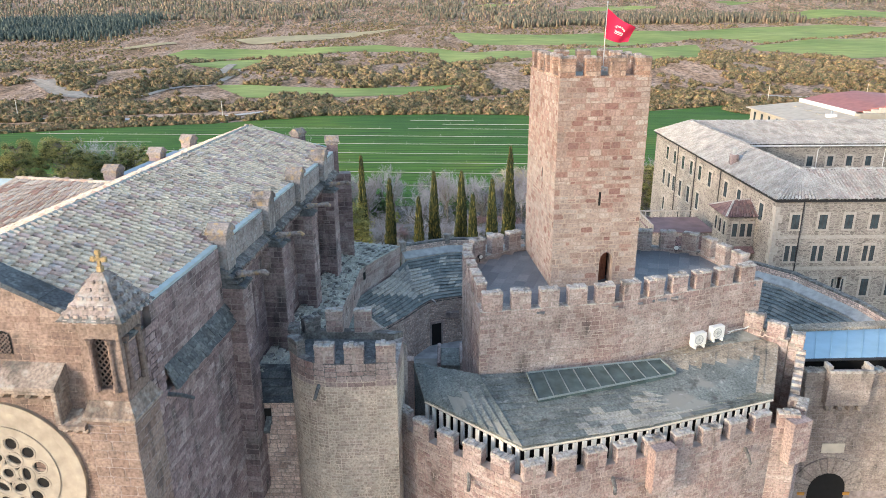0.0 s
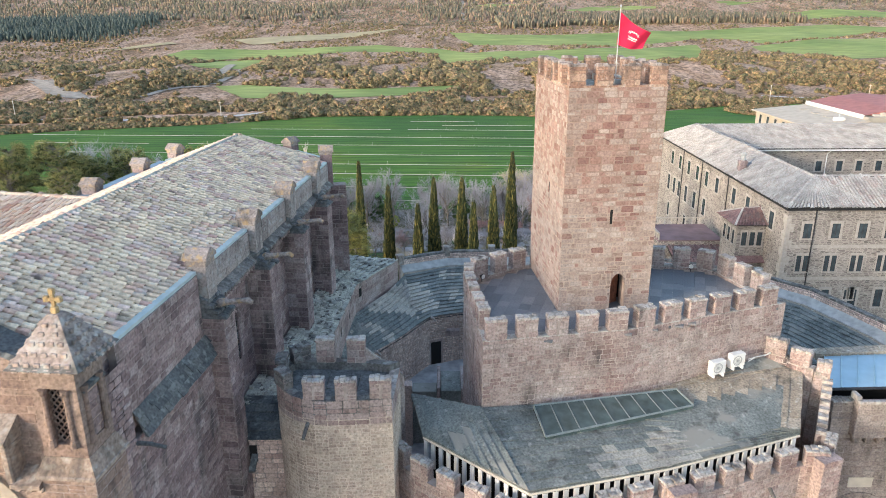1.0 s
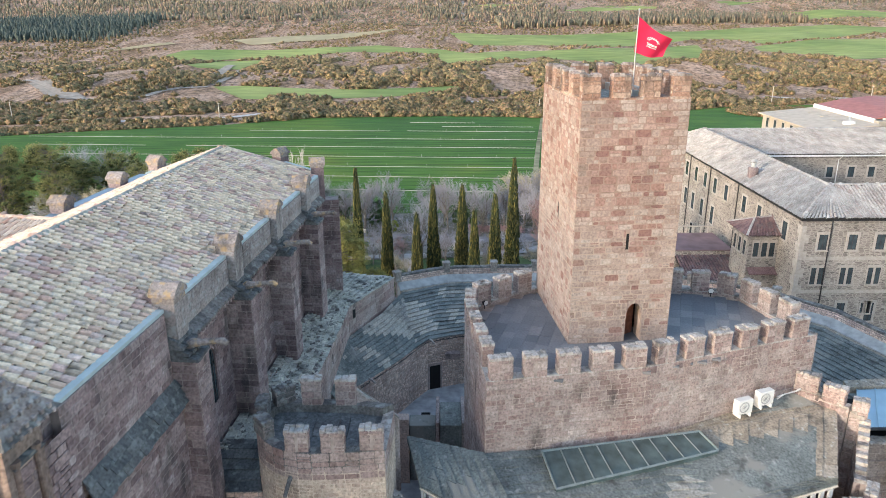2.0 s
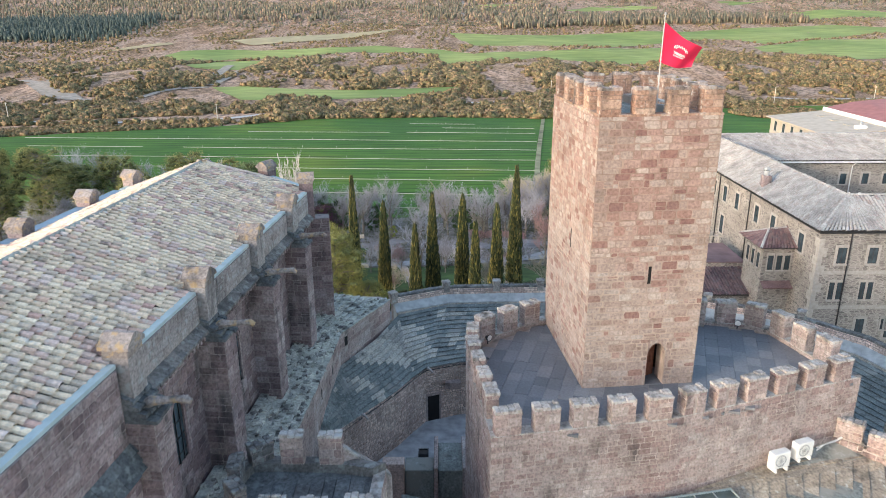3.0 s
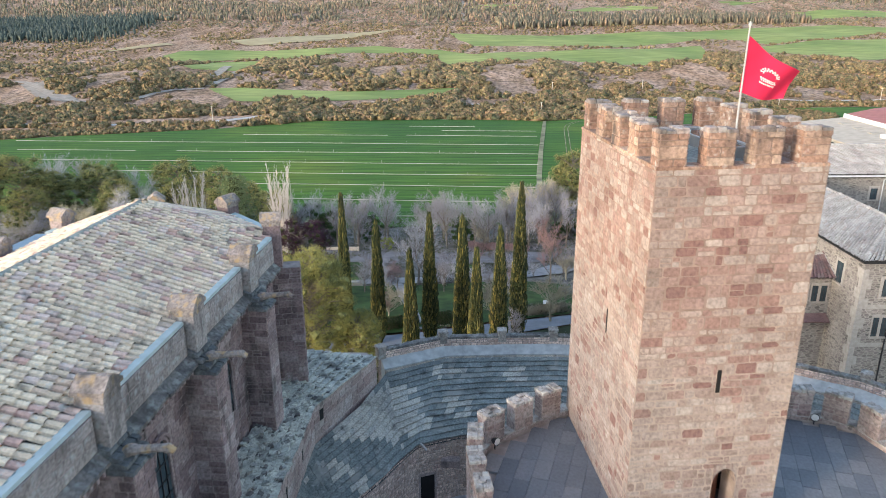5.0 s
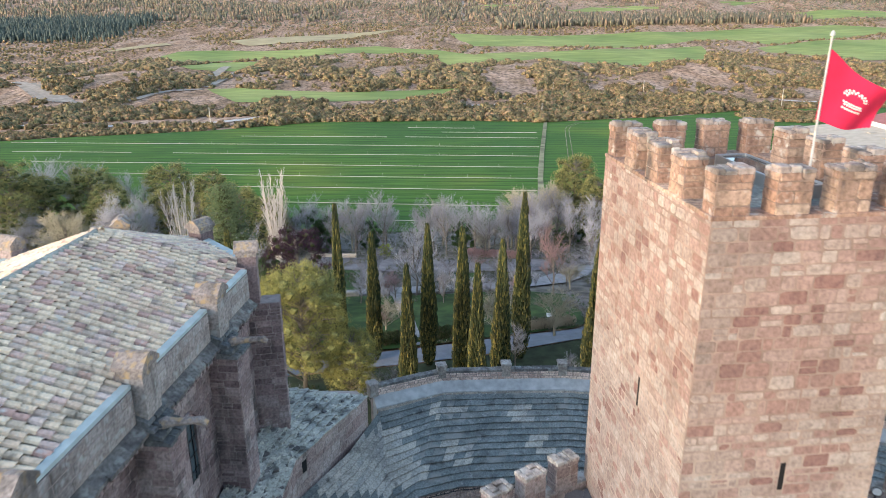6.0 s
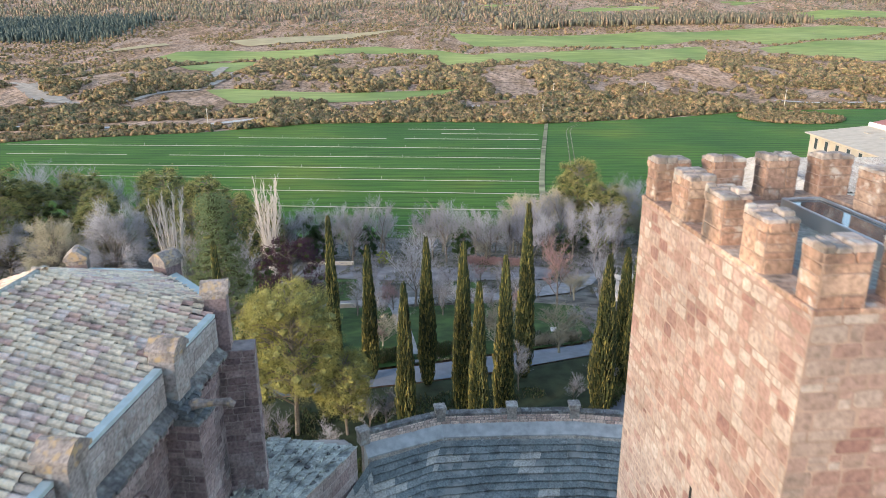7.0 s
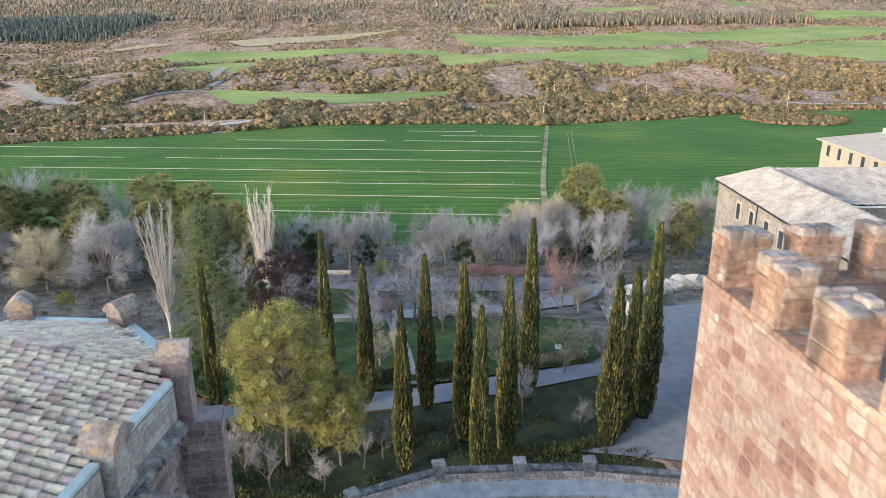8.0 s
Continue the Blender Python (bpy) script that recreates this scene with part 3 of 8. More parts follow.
QUARRY = [(-408, 717), (-362, 662), (-321, 615), (-291, 592), (-272, 590), (-255, 596), (-248, 612), (-245, 634), (-237, 655), (-215, 672)]
strip("dirt_track", QUARRY, 6.5, m_track, "pale dirt track winding through the scrub", "track", 0.7)
sheet("bare_earth", [(-380, 672), (-330, 608), (-300, 590), (-292, 598), (-318, 632), (-352, 690)], m_scrub_bare, "eroded bare grey earth bank beside the track", "bank", 0.5)
strip("dirt_track", [(50, 1800), (46, 1706), (53, 1676), (42, 1624), (36, 1536), (43, 1477), (44, 1400)], 9, m_track, "pale winding track on far hill", "track", 1.2)
strip("dirt_track", [(-216, 684), (-214, 724), (-212, 780)], 8, m_track, "pale dirt track climbing between fields", "track", 0.8)
strip("road", [(-20, 545), (1, 555), (22, 565), (60, 574), (90, 568)], 5, m_pale_road, "pale country road beyond the field", "road", 0.7)
strip("road", [(260, 590), (282, 575), (337, 578), (420, 590)], 6, m_pale_road, "pale country road beyond the field", "road", 0.7)


# ---- the keep ----
rng = random.Random(11)
TOWER_POSE = pose(6.25, 38.57, 0, 0, 0, 5.4)
keep = thing("keep_tower", "tall square sandstone keep with battlements on a terrace", "tower", TOWER_POSE)
TW, TD, TH = 5.05, 7.25, 11.95
DOOR = (2.85, 3.65, 2.05)
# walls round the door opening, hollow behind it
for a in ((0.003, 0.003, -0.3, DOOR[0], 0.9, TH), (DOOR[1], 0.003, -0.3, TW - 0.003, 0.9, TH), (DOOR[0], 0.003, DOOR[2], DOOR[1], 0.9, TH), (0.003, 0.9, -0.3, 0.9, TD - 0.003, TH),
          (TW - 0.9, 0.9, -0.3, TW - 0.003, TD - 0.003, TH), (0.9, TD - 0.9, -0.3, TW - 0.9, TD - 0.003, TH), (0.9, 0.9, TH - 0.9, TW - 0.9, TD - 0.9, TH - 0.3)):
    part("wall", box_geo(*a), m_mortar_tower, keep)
holes = {0: [(DOOR[0] - 0.02, DOOR[1] + 0.02, 0, DOOR[2]), (2.55, 2.69, 4.85, 5.65)], 3: [(4.15, 4.27, 5.6, 6.5)]}
outline = [(0, 0), (TW, 0), (TW, TD), (0, TD)]
tower_stones = []
for k in range(4):
    tower_stones += [(k, s) for s in courses(outline[k], outline[(k + 1) % 4], 0, TH, (0.16, 0.42), (0.2, 0.78) if k % 2 == 0 else (0.2, 0.6), rng, holes.get(k, ()))]


def red_chance(k, along, z):
    """How often a red stone was laid: mostly in the upper middle of the front."""
    if k == 0:
        if not 0.7 < along < TW - 0.65:
            return 0.06
        return 0.66 if z > 7.6 else 0.62 if 5.7 < z < 6.4 else 0.36 if z > 5 else 0.12
    return 0.45 if z > 7.5 else 0.22


unit = []
for k in range(6):
    gu = Geo()
    gu.stone((0, 0, 0), (1, 0, 0), (0, -1, 0), 1, 1, 1, 0.04, 0.09)
    unit.append((gu.mesh("stone", m_tower), gu.mesh("stone", m_tower_red)))
near = 0
g, gr = Geo(), Geo()
for k, (o, u, nrm, w, h) in tower_stones:
    d = rng.uniform(0.002, 0.009)
    along = o.x + w / 2 if k == 0 else o.y
    red = rng.random() < red_chance(k, along, o.z)
    if k in (0, 3) and near < 300 and o.z > 7.6 and (k == 3 or o.x < 3.4) and (k == 0 or o.y < 5.2):
        ob = new("stone", rng.choice(unit)[red])
        ob.parent = keep
        ob.matrix_basis = Matrix.Translation(o) @ Matrix((u, -nrm, (0, 0, 1))).transposed().to_4x4() @ Matrix.Diagonal((w, d, h, 1))
        near += 1
    else:
        (gr if red else g).stone(o, u, nrm, w, h, d, 0.010, 0.045)
part("stonework", g, m_tower, keep, "pale pinkish sandstone blocks", "stuff")
part("red_stonework", gr, m_tower_red, keep, "brick-red sandstone blocks", "stuff")
# battlement: five merlons along the sides, four along the front
sets = [merlon_meshes(0.84, 0.6, 1.0, m_tower_top, rng, m_coping_red, bed=m_mortar_red) for _ in range(4)]
for k in range(4):
    x = 0.46 + k * (TW - 0.92) / 3
    for y in (0.33, TD - 0.33):
        place_merlon(keep, rng.choice(sets), x, y, TH, 0)
for k in (1, 2, 3):
    y = 0.45 + k * (TD - 0.9) / 4
    for x in (0.33, TW - 0.33):
        place_merlon(keep, rng.choice(sets), x, y, TH, math.pi / 2)
g = Geo()
for x0, y0, x1, y1 in ((-0.02, -0.02, TW + 0.02, 0.6), (-0.02, TD - 0.6, TW + 0.02, TD + 0.02), (-0.02, 0.61, 0.6, TD - 0.61), (TW - 0.6, 0.61, TW + 0.02, TD - 0.61)):
    x = 0.0
    L = max(x1 - x0, y1 - y0)
    while x < L - 0.1:
        e = min(x + rng.uniform(0.4, 0.8), L)
        if x1 - x0 > y1 - y0:
            g = Geo()
            g.bevel_box(x0 + x, y0, TH - 0.02, x0 + e - 0.01, y1, TH + 0.06 + rng.uniform(0, 0.03), 0.02)
        else:
            g = Geo()
            g.bevel_box(x0, y0 + x, TH - 0.02, x1, y0 + e - 0.01, TH + 0.06 + rng.uniform(0, 0.03), 0.02)
        part("sill_stone", g, m_tower_top, keep)
        x = e
part("roof_deck", box_geo(0.62, 0.62, TH - 0.28, TW - 0.62, TD - 0.62, TH - 0.2), m_slab, keep)
# arched doorway with reveal and a wooden door standing half open
arc = [(DOOR[0] + 0.4 - 0.4 * math.cos(a), 1.45 + 0.6 * math.sin(a)) for a in [math.pi * j / 10 for j in range(11)]]
for (x0, z0), (x1, z1) in zip(arc, arc[1:]):
    g = Geo()
    g.hexa([(x0, -0.02, z0), (x1, -0.02, z1), (x1, 0.9, z1), (x0, 0.9, z0), (x0, -0.02, DOOR[2] + 0.15), (x1, -0.02, DOOR[2] + 0.15), (x1, 0.9, DOOR[2] + 0.15), (x0, 0.9, DOOR[2] + 0.15)])
    part("arch_stone", g, m_tower, keep)
g = Geo()
for k in range(5):
    g.bevel_box(0.155 * k, 0, 0.02, 0.155 * k + 0.147, 0.05, 2.0, 0.008)
door = part("door", g, m_wood, keep, "reddish wooden plank door, half open")
door.matrix_basis = pose(DOOR[0] + 0.06, 0.62, 0.0, 0, 0, 28)
part("threshold", box_geo(DOOR[0], 0.0, -0.1, DOOR[1], 0.9, 0.03), m_paver, keep)
# black panel and boxes put the unlit depth behind door and slits
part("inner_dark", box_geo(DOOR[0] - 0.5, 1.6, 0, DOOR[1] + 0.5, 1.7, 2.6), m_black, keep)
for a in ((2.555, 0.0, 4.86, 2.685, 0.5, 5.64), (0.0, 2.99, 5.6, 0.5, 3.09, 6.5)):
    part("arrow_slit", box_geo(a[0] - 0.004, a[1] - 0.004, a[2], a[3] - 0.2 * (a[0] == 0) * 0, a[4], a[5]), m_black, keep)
# glazed hatch on the tower roof
hatch = thing("roof_hatch", "low glazed roof hatch with a bright metal frame on the tower", "skylight", TOWER_POSE @ pose(3.05, 2.2, TH - 0.2))
g = Geo()
for a in ((0, 0, 1.0, 0.06), (0, 4.0, 1.0, 4.06), (0, 0.06, 0.06, 4.0), (0.94, 0.06, 1.0, 4.0)):
    g.bevel_box(a[0], a[1], 0, a[2], a[3], 0.36, 0.02)
part("frame", g, m_steel, hatch)
part("pane", box_geo(0.06, 0.06, 0.26, 0.94, 4.0, 0.3), m_glass, hatch)
# flag
flag = thing("flag", "red flag with white emblem on a pale pole", "flag", TOWER_POSE @ pose(2.6, 0.85, TH - 0.2))
g = Geo()
g.tube([(0, 0, 0), (0, 0, 2.0), (0.03, 0, 3.95)], [0.032, 0.028, 0.02], 8)
g.tube([(0.03, 0, 3.95), (0.03, 0, 4.0), (0.03, 0, 4.06)], [0.045, 0.05, 0.02], 8)
part("pole", g, plain("pole_grey", (0.45, 0.44, 0.43), 0.5, var=0.1), flag)
g = Geo()
NX, NZ = 18, 12
for j in range(NZ + 1):
    for i in range(NX + 1):
        u, w = i / NX, j / NZ
        x = 0.06 + (1.62 - 0.25 * w) * u - 0.12 * w
        z = 3.62 - 1.5 * w - 0.95 * u + 0.75 * u * w + 0.07 * math.sin(5 * u + 2)
        y = 0.14 * u * math.sin(6.5 * u + 2.5 * w)
        g.v.append((x, y, z))
n = NX + 1
g.f = [(j * n + i, j * n + i + 1, (j + 1) * n + i + 1, (j + 1) * n + i) for j in range(NZ) for i in range(NX)]
cloth = part("flag_cloth", g, m_flag, flag, smooth=True)


def on_cloth(u, w, off=-0.012):
    """A place on the flag cloth."""
    x = 0.06 + (1.62 - 0.25 * w) * u - 0.12 * w
    z = 3.62 - 1.5 * w - 0.95 * u + 0.75 * u * w + 0.07 * math.sin(5 * u + 2)
    return x, 0.14 * u * math.sin(6.5 * u + 2.5 * w) + off, z


# emblem: an arch of two rows of small white marks over zigzag rows
g = Geo()
for off in (-0.012,):
    def mark(u0, w0, du, dw):
        g.add([on_cloth(u0 - du, w0, off), on_cloth(u0, w0 - dw, off), on_cloth(u0 + du, w0, off), on_cloth(u0, w0 + dw, off)], [(0, 1, 2, 3)])

    for r_, count, shift in ((0.17, 9, 0), (0.13, 8, 0.5)):
        for k in range(count):
            a = math.pi * (k + 0.5) / count
            mark(0.50 + r_ * math.cos(a), 0.44 - r_ * 0.85 * math.sin(a), 0.018, 0.03)
    for row, w0 in enumerate((0.54, 0.58, 0.645)):
        for k in range(8):
            mark(0.35 + 0.038 * k + 0.019 * (row % 2), w0, 0.018, 0.028)
part("emblem", g, m_white, flag, "white emblem marks", "stuff")

# ---- terrace round the keep ----
OUT = [(1.95, 34.5), (9.4, 35.75), (18.9, 39.1), (18.2, 41.2), (17.75, 42.9), (17.3, 44.4), (16.2, 45.3), (14.4, 45.6), (10.6, 46.3), (5.5, 46.0), (4.4, 45.4), (3.1, 44.5), (2.0, 43.7), (1.3, 42.7), (1.2, 41.0), (1.45, 38.6), (1.7, 36.8)]
terrace = thing("terrace", "polygonal stone terrace with crenellated parapet round the keep", "terrace")
g = Geo()
g.prism(OUT, -13, -0.12)
part("core", g, m_mortar, terrace)
g = Geo()
ring_masonry(g, OUT, -9, 0.18, hs=(0.2, 0.32), ls=(0.28, 0.62), d=(0.005, 0.022), rng=rng)
part("stonework", g, m_wall, terrace, "coursed pink sandstone wall", "stuff")


def inset(poly, d):
    """The outline moved inward by d."""
    out = []
    n = len(poly)
    for k in range(n):
        p, q, r = Vector(poly[k - 1]), Vector(poly[k]), Vector(poly[(k + 1) % n])
        a, b = (q - p).normalized(), (r - q).normalized()
        na, nb = Vector((-a.y, a.x)), Vector((-b.y, b.x))
        m = (na + nb).normalized()
        out.append(tuple(q + m * (d / max(m.dot(na), 0.4))))
    return out


INN = inset(OUT, 0.55)
g = Geo()
for k in range(len(OUT)):
    j = (k + 1) % len(OUT)
    a, b, c, d = OUT[k], OUT[j], INN[j], INN[k]
    g.prism([a, b, c, d], -0.12, 0.16)
part("parapet", g, m_mortar, terrace)
g = Geo()
inner_rev = INN[::-1]
ring_masonry(g, inner_rev, 0.0, 0.16, hs=(0.16, 0.17), ls=(0.3, 0.6), d=(0.005, 0.02), rng=rng)
part("inner_curb", g, m_wall, terrace, kind="stuff")
g = Geo()
for a, b, c, d in ((OUT[k], OUT[(k + 1) % len(OUT)], INN[(k + 1) % len(OUT)], INN[k]) for k in range(len(OUT))):
    a, b, c, d = (Vector(p) for p in (a, b, c, d))
    n = max(1, round((b - a).length / 0.5))
    for i in range(n):
        s, e = i / n, (i + 0.97) / n
        q = [a.lerp(b, s), a.lerp(b, e), d.lerp(c, e), d.lerp(c, s)]
        g.prism([tuple(p) for p in q], 0.15, 0.21 + rng.uniform(0, 0.03))
part("parapet_sill", g, m_coping, terrace, "lichen-bleached sill stones", "stuff")
sets = [merlon_meshes(1.06, 0.56, 0.98, m_wall, rng, slot=(k % 3 == 1)) for k in range(5)]
MID = inset(OUT, 0.28)
for p, a in resample(MID[:3], 1.575, 0.4):
    place_merlon(terrace, rng.choice(sets), p.x, p.y, 0.18, a)
sets2 = [merlon_meshes(0.98, 0.56, 1.12, m_wall, rng) for k in range(3)]
for p, a in resample([MID[2], *MID[3:9]], 1.5, 1.5)[:6]:
    place_merlon(terrace, rng.choice(sets2), p.x, p.y, 0.18, a)
for p, a in resample([MID[0], *MID[16:8:-1]], 1.5, 1.45)[:9]:
    place_merlon(terrace, rng.choice(sets2), p.x, p.y, 0.18, a)


def inside(x, y, poly):
    hit = False
    for k in range(len(poly)):
        (x0, y0), (x1, y1) = poly[k - 1], poly[k]
        if (y0 > y) != (y1 > y) and x < (x1 - x0) * (y - y0) / (y1 - y0) + x0:
            hit = not hit
    return hit


# terrace paving: long slabs that run away from the front wall
g = Geo()
count = 0
pav = []
axis_a = radians(72)
ua, ub = Vector((math.cos(axis_a), math.sin(axis_a))), Vector((math.sin(axis_a), -math.cos(axis_a)))
for r in range(-30, 40):
    x = -20 + rng.uniform(0, 1)
    while x < 20:
        ln = rng.uniform(0.7, 1.4)
        c = Vector((10, 41)) + ub * (r * 0.62) + ua * (x + ln / 2)
        q = [Vector((10, 41)) + ub * (r * 0.62 + e) + ua * (x + f) for e, f in ((0.005, 0.005), (0.005, ln - 0.005), (0.615, ln - 0.005), (0.615, 0.005))]
        x += ln
        if all(inside(*p, INN) for p in q) or (inside(*c, INN)):
            pav.append(q)
pav.sort(key=lambda q: abs(q[0].x - 7) + abs(q[0].y - 38))
for q in pav:
    pts = [tuple(p) for p in q]
    gg = Geo() if count < 280 else g
    gg.prism(pts, -0.11, rng.uniform(-0.008, 0.004))
    if count < 280:
        part("paver", gg, m_paver, terrace)
    count += 1
part("paving", g, m_paver, terrace, kind="stuff")


def floodlight(m):
    f = thing("floodlight", "small black floodlight at the foot of the parapet", "lamp", m, "terrace floodlights")
    g = Geo()
    g.tube([(0, 0, 0), (0, 0, 0.3)], [0.03, 0.03], 6)
    part("stem", g, m_dark_metal, f)
    g = Geo()
    g.tube([(0, 0.12, 0.36), (0, 0.0, 0.36), (0, -0.12, 0.38)], [0.08, 0.14, 0.17], 12)
    part("lamp_head", g, m_dark_metal, f)
    g = Geo()
    g.tube([(0, -0.121, 0.38), (0, -0.14, 0.38)], [0.15, 0.14], 12)
    part("lens", g, m_white, f)
    return f


lamp_unit = floodlight(pose(2.35, 43.0, 0, 0, 0, 40))
copy_thing(lamp_unit, pose(15.5, 44.6, 0, 0, 0, -20))


# ---- church ----
CH = pose(-11.1, 22.7, 0, 0, 0, -5.14)
church = thing("church", "red sandstone church with buttresses and pale tiled roof", "church", CH)
RIDGE, EAVE, XR, XL, XM = 7.1, 4.95, -0.45, -12.1, -6.3
Y0, Y1 = 0.0, 31.5
APSE = [(XR, Y1), (-0.55, 32.6), (-4.2, 36.0), (-8.4, 36.0), (-12.0, 32.6), (XL, Y1)]
plan = [(XL, Y0), (XR, Y0), *APSE]
g = Geo()
g.prism(plan, -14, EAVE - 0.1)
part("wall", g, m_mortar_dark, church)
g = Geo()
ring_masonry(g, [(XR, Y0), *APSE[:4]], -9, EAVE - 0.1, closed=False, hs=(0.3, 0.4), ls=(0.4, 0.85), d=(0.006, 0.03), rng=rng)
part("stonework", g, m_church, church, "coursed red sandstone", "stuff")
# roof: bed and tiles
APX = (XM, 30.6, RIDGE)
g = Geo()
e = EAVE - 0.06
g.add([(XR, Y0 + 0.3, e), (XR, Y1, e), APX, (XM, Y0 + 0.3, RIDGE), (XL, Y0 + 0.3, e), (XL, Y1, e), (-0.55, 32.6, e), (-4.2, 36.0, e), (-8.4, 36.0, e), (-12.0, 32.6, e)],
      [(0, 1, 2, 3), (3, 2, 5, 4), (1, 6, 2), (6, 7, 2), (7, 8, 2), (8, 9, 2), (9, 5, 2)])
part("roof_bed", g, m_tile_bed, church)
g = Geo()
V = Vector
apx = V(APX)


def near_tile(o):
    return 19.0 < o.y < 27.0 and o.x > -4.2


spares = tile_patch(g, (XR - 0.12, Y0 + 0.9, EAVE), (XR - 0.12, Y1, EAVE), (XM, Y0 + 0.9, RIDGE), (XM, 30.6, RIDGE), rng=rng, spare=near_tile)
tile_patch(g, (XL + 0.12, Y1, EAVE), (XL + 0.12, Y0 + 0.9, EAVE), (XM, 30.6, RIDGE), (XM, Y0 + 0.9, RIDGE), rng=rng, past=0.05)
for p, q in zip(APSE, APSE[1:]):
    tile_patch(g, (*p, EAVE), (*q, EAVE), tuple(apx + V((0.02, 0, 0))), tuple(apx - V((0.02, 0, 0))), rng=rng)
# ridge and hip tiles
def ridge_tiles(geo, a, b, r=0.15):
    a, b = V(a), V(b)
    ln = (b - a).length
    d = (b - a) / ln
    side = d.cross(V((0, 0, 1))).normalized()
    up = side.cross(d)
    k = 0.0
    while k < ln - 0.2:
        barrel(geo, a + d * k + up * 0.05, d, side, up, 0.5, r)
        k += 0.42


gm = Geo()
ridge_tiles(gm, (XM, Y0 + 0.5, RIDGE - 0.04), APX, 0.17)
part("ridge_tiles", gm, m_tile_moss, church, "mossy grey ridge tiles", "stuff")
for p in APSE[1:5]:
    ridge_tiles(g, (*p, EAVE + 0.02), APX, 0.13)
part("roof_tiles", g, m_tile, church, "pale weathered barrel tiles", "stuff")
gu = Geo()
barrel(gu, V((0, 0, 0)), V((0, 1, 0)), V((1, 0, 0)), V((0, 0, 1)), 0.52, 0.152)
tile_mesh = gu.mesh("tile", m_tile)
rng.shuffle(spares)
g = Geo()
for k, (o, d, s, u) in enumerate(spares):
    if k < 290:
        ob = new("tile", tile_mesh)
        ob.parent = church
        ob.matrix_basis = Matrix.Translation(o) @ Matrix((s, d, u)).transposed().to_4x4()
    else:
        barrel(g, o, d, s, u, 0.52, 0.152)
if g.v:
    part("roof_tiles", g, m_tile, church, kind="stuff")
m_zinc_dark = plain("zinc_gutter_dark", (0.17, 0.25, 0.33), 0.5, 0.2, 0.15, 2.0)
m_parapet = pieces("parapet_grey_pink", [(0.30, 0.265, 0.25), (0.265, 0.225, 0.21), (0.335, 0.30, 0.285)], lichen=0.35, lichen_col=(0.37, 0.375, 0.365), dark=0.25, relief=0.7)
# parapet with zinc flashing, cornice slab and pendants, bay by bay
BAYS = [(1.9, 8.6), (10.0, 14.85), (16.2, 21.1), (22.5, 27.1), (28.5, 31.6)]
for k, (a, b) in enumerate(BAYS):
    zp = 3.75 if k else 1.5
    pp = part("parapet", box_geo(XR - 0.02, a, zp, XR + 0.30, b, 4.95), m_mortar_dark, church)
    g = Geo()
    masonry(g, (XR + 0.30, a), (XR + 0.30, b), zp, 4.95, (0.38, 0.42) if k else (0.26, 0.34), (0.5, 1.1) if k else (0.3, 0.7), (0.005, 0.02), rng)
    part("stonework", g, m_parapet if k else m_church, pp, kind="stuff")
    z = Geo()
    z.bevel_box(XR - 0.06, a - 0.1, 4.96, XR + 0.26, b + 0.1, 5.1, 0.02)
    part("flashing", z, m_zinc, church, "blue-grey zinc flashing")
    if k:
        y = a
        while y < b - 0.1:
            q = min(y + rng.uniform(0.4, 0.8), b)
            r0 = rng.uniform(-0.06, 0.04)
            g = Geo()
            g.hexa([(XR + 0.2, y, 3.35), (XR + 0.68 + r0, y, 3.32), (XR + 0.68 + r0, q - 0.02, 3.32), (XR + 0.2, q - 0.02, 3.35), (XR + 0.2, y, 3.7), (XR + 0.68 + r0, y, 3.44), (XR + 0.68 + r0, q - 0.02, 3.44), (XR + 0.2, q - 0.02, 3.8)])
            part("cornice_slab", g, m_coping_dark, church)
            y = q
        y = a + 0.1
        while y < b - 0.2:
            g = Geo()
            g.bevel_box(XR + 0.02, y, 3.08, XR + 0.58, y + 0.14, 3.32, 0.03)
            part("corbel", g, m_church, church)
            y += 0.34
g = Geo()
g.bevel_box(XL - 0.75, 18.9, 4.9, XL + 0.05, Y1, 5.06, 0.02)
part("flashing", g, m_zinc_dark, church, "blue-grey zinc flashing")
for p, q in zip(APSE[1:5], APSE[2:6]):
    p, q = V(p), V(q)
    u = (q - p).normalized()
    nn = V((u.y, -u.x))
    g = Geo()
    g.prism([tuple(v) for v in (p - nn * 0.05, p + nn * 0.35, q + nn * 0.35, q - nn * 0.05)], 4.0, 4.93)
    part("parapet", g, m_parapet, church)
    g = Geo()
    g.prism([tuple(v) for v in (p - nn * 0.05, p + nn * 0.33, q + nn * 0.33, q - nn * 0.05)], 4.95, 5.14)
    part("flashing", g, m_zinc, church, "blue-grey zinc flashing")


def stone_cap(geo, x, y, z, w, d, h):
    """A small saddle-roofed stone block, its ridge along x."""
    geo.bevel_box(x - w / 2, y - d / 2, z, x + w / 2, y + d / 2, z + h, 0.03)
    o = 0.07
    zz = z + h
    a, b = w / 2 + o, d / 2 + o
    geo.add([(x - a, y - b, zz), (x + a, y - b, zz), (x + a, y + b, zz), (x - a, y + b, zz),
             (x - a, y - b, zz + 0.13), (x + a, y - b, zz + 0.13), (x + a, y + b, zz + 0.13), (x - a, y + b, zz + 0.13),
             (x - a, y - 0.1, zz + 0.46), (x + a, y - 0.1, zz + 0.46), (x + a, y + 0.1, zz + 0.46), (x - a, y + 0.1, zz + 0.46)],
            [(3, 2, 1, 0), (0, 1, 5, 4), (1, 2, 6, 10, 9, 5), (2, 3, 7, 6), (3, 0, 4, 8, 11, 7), (4, 5, 9, 8), (6, 7, 11, 10), (8, 9, 10, 11)])


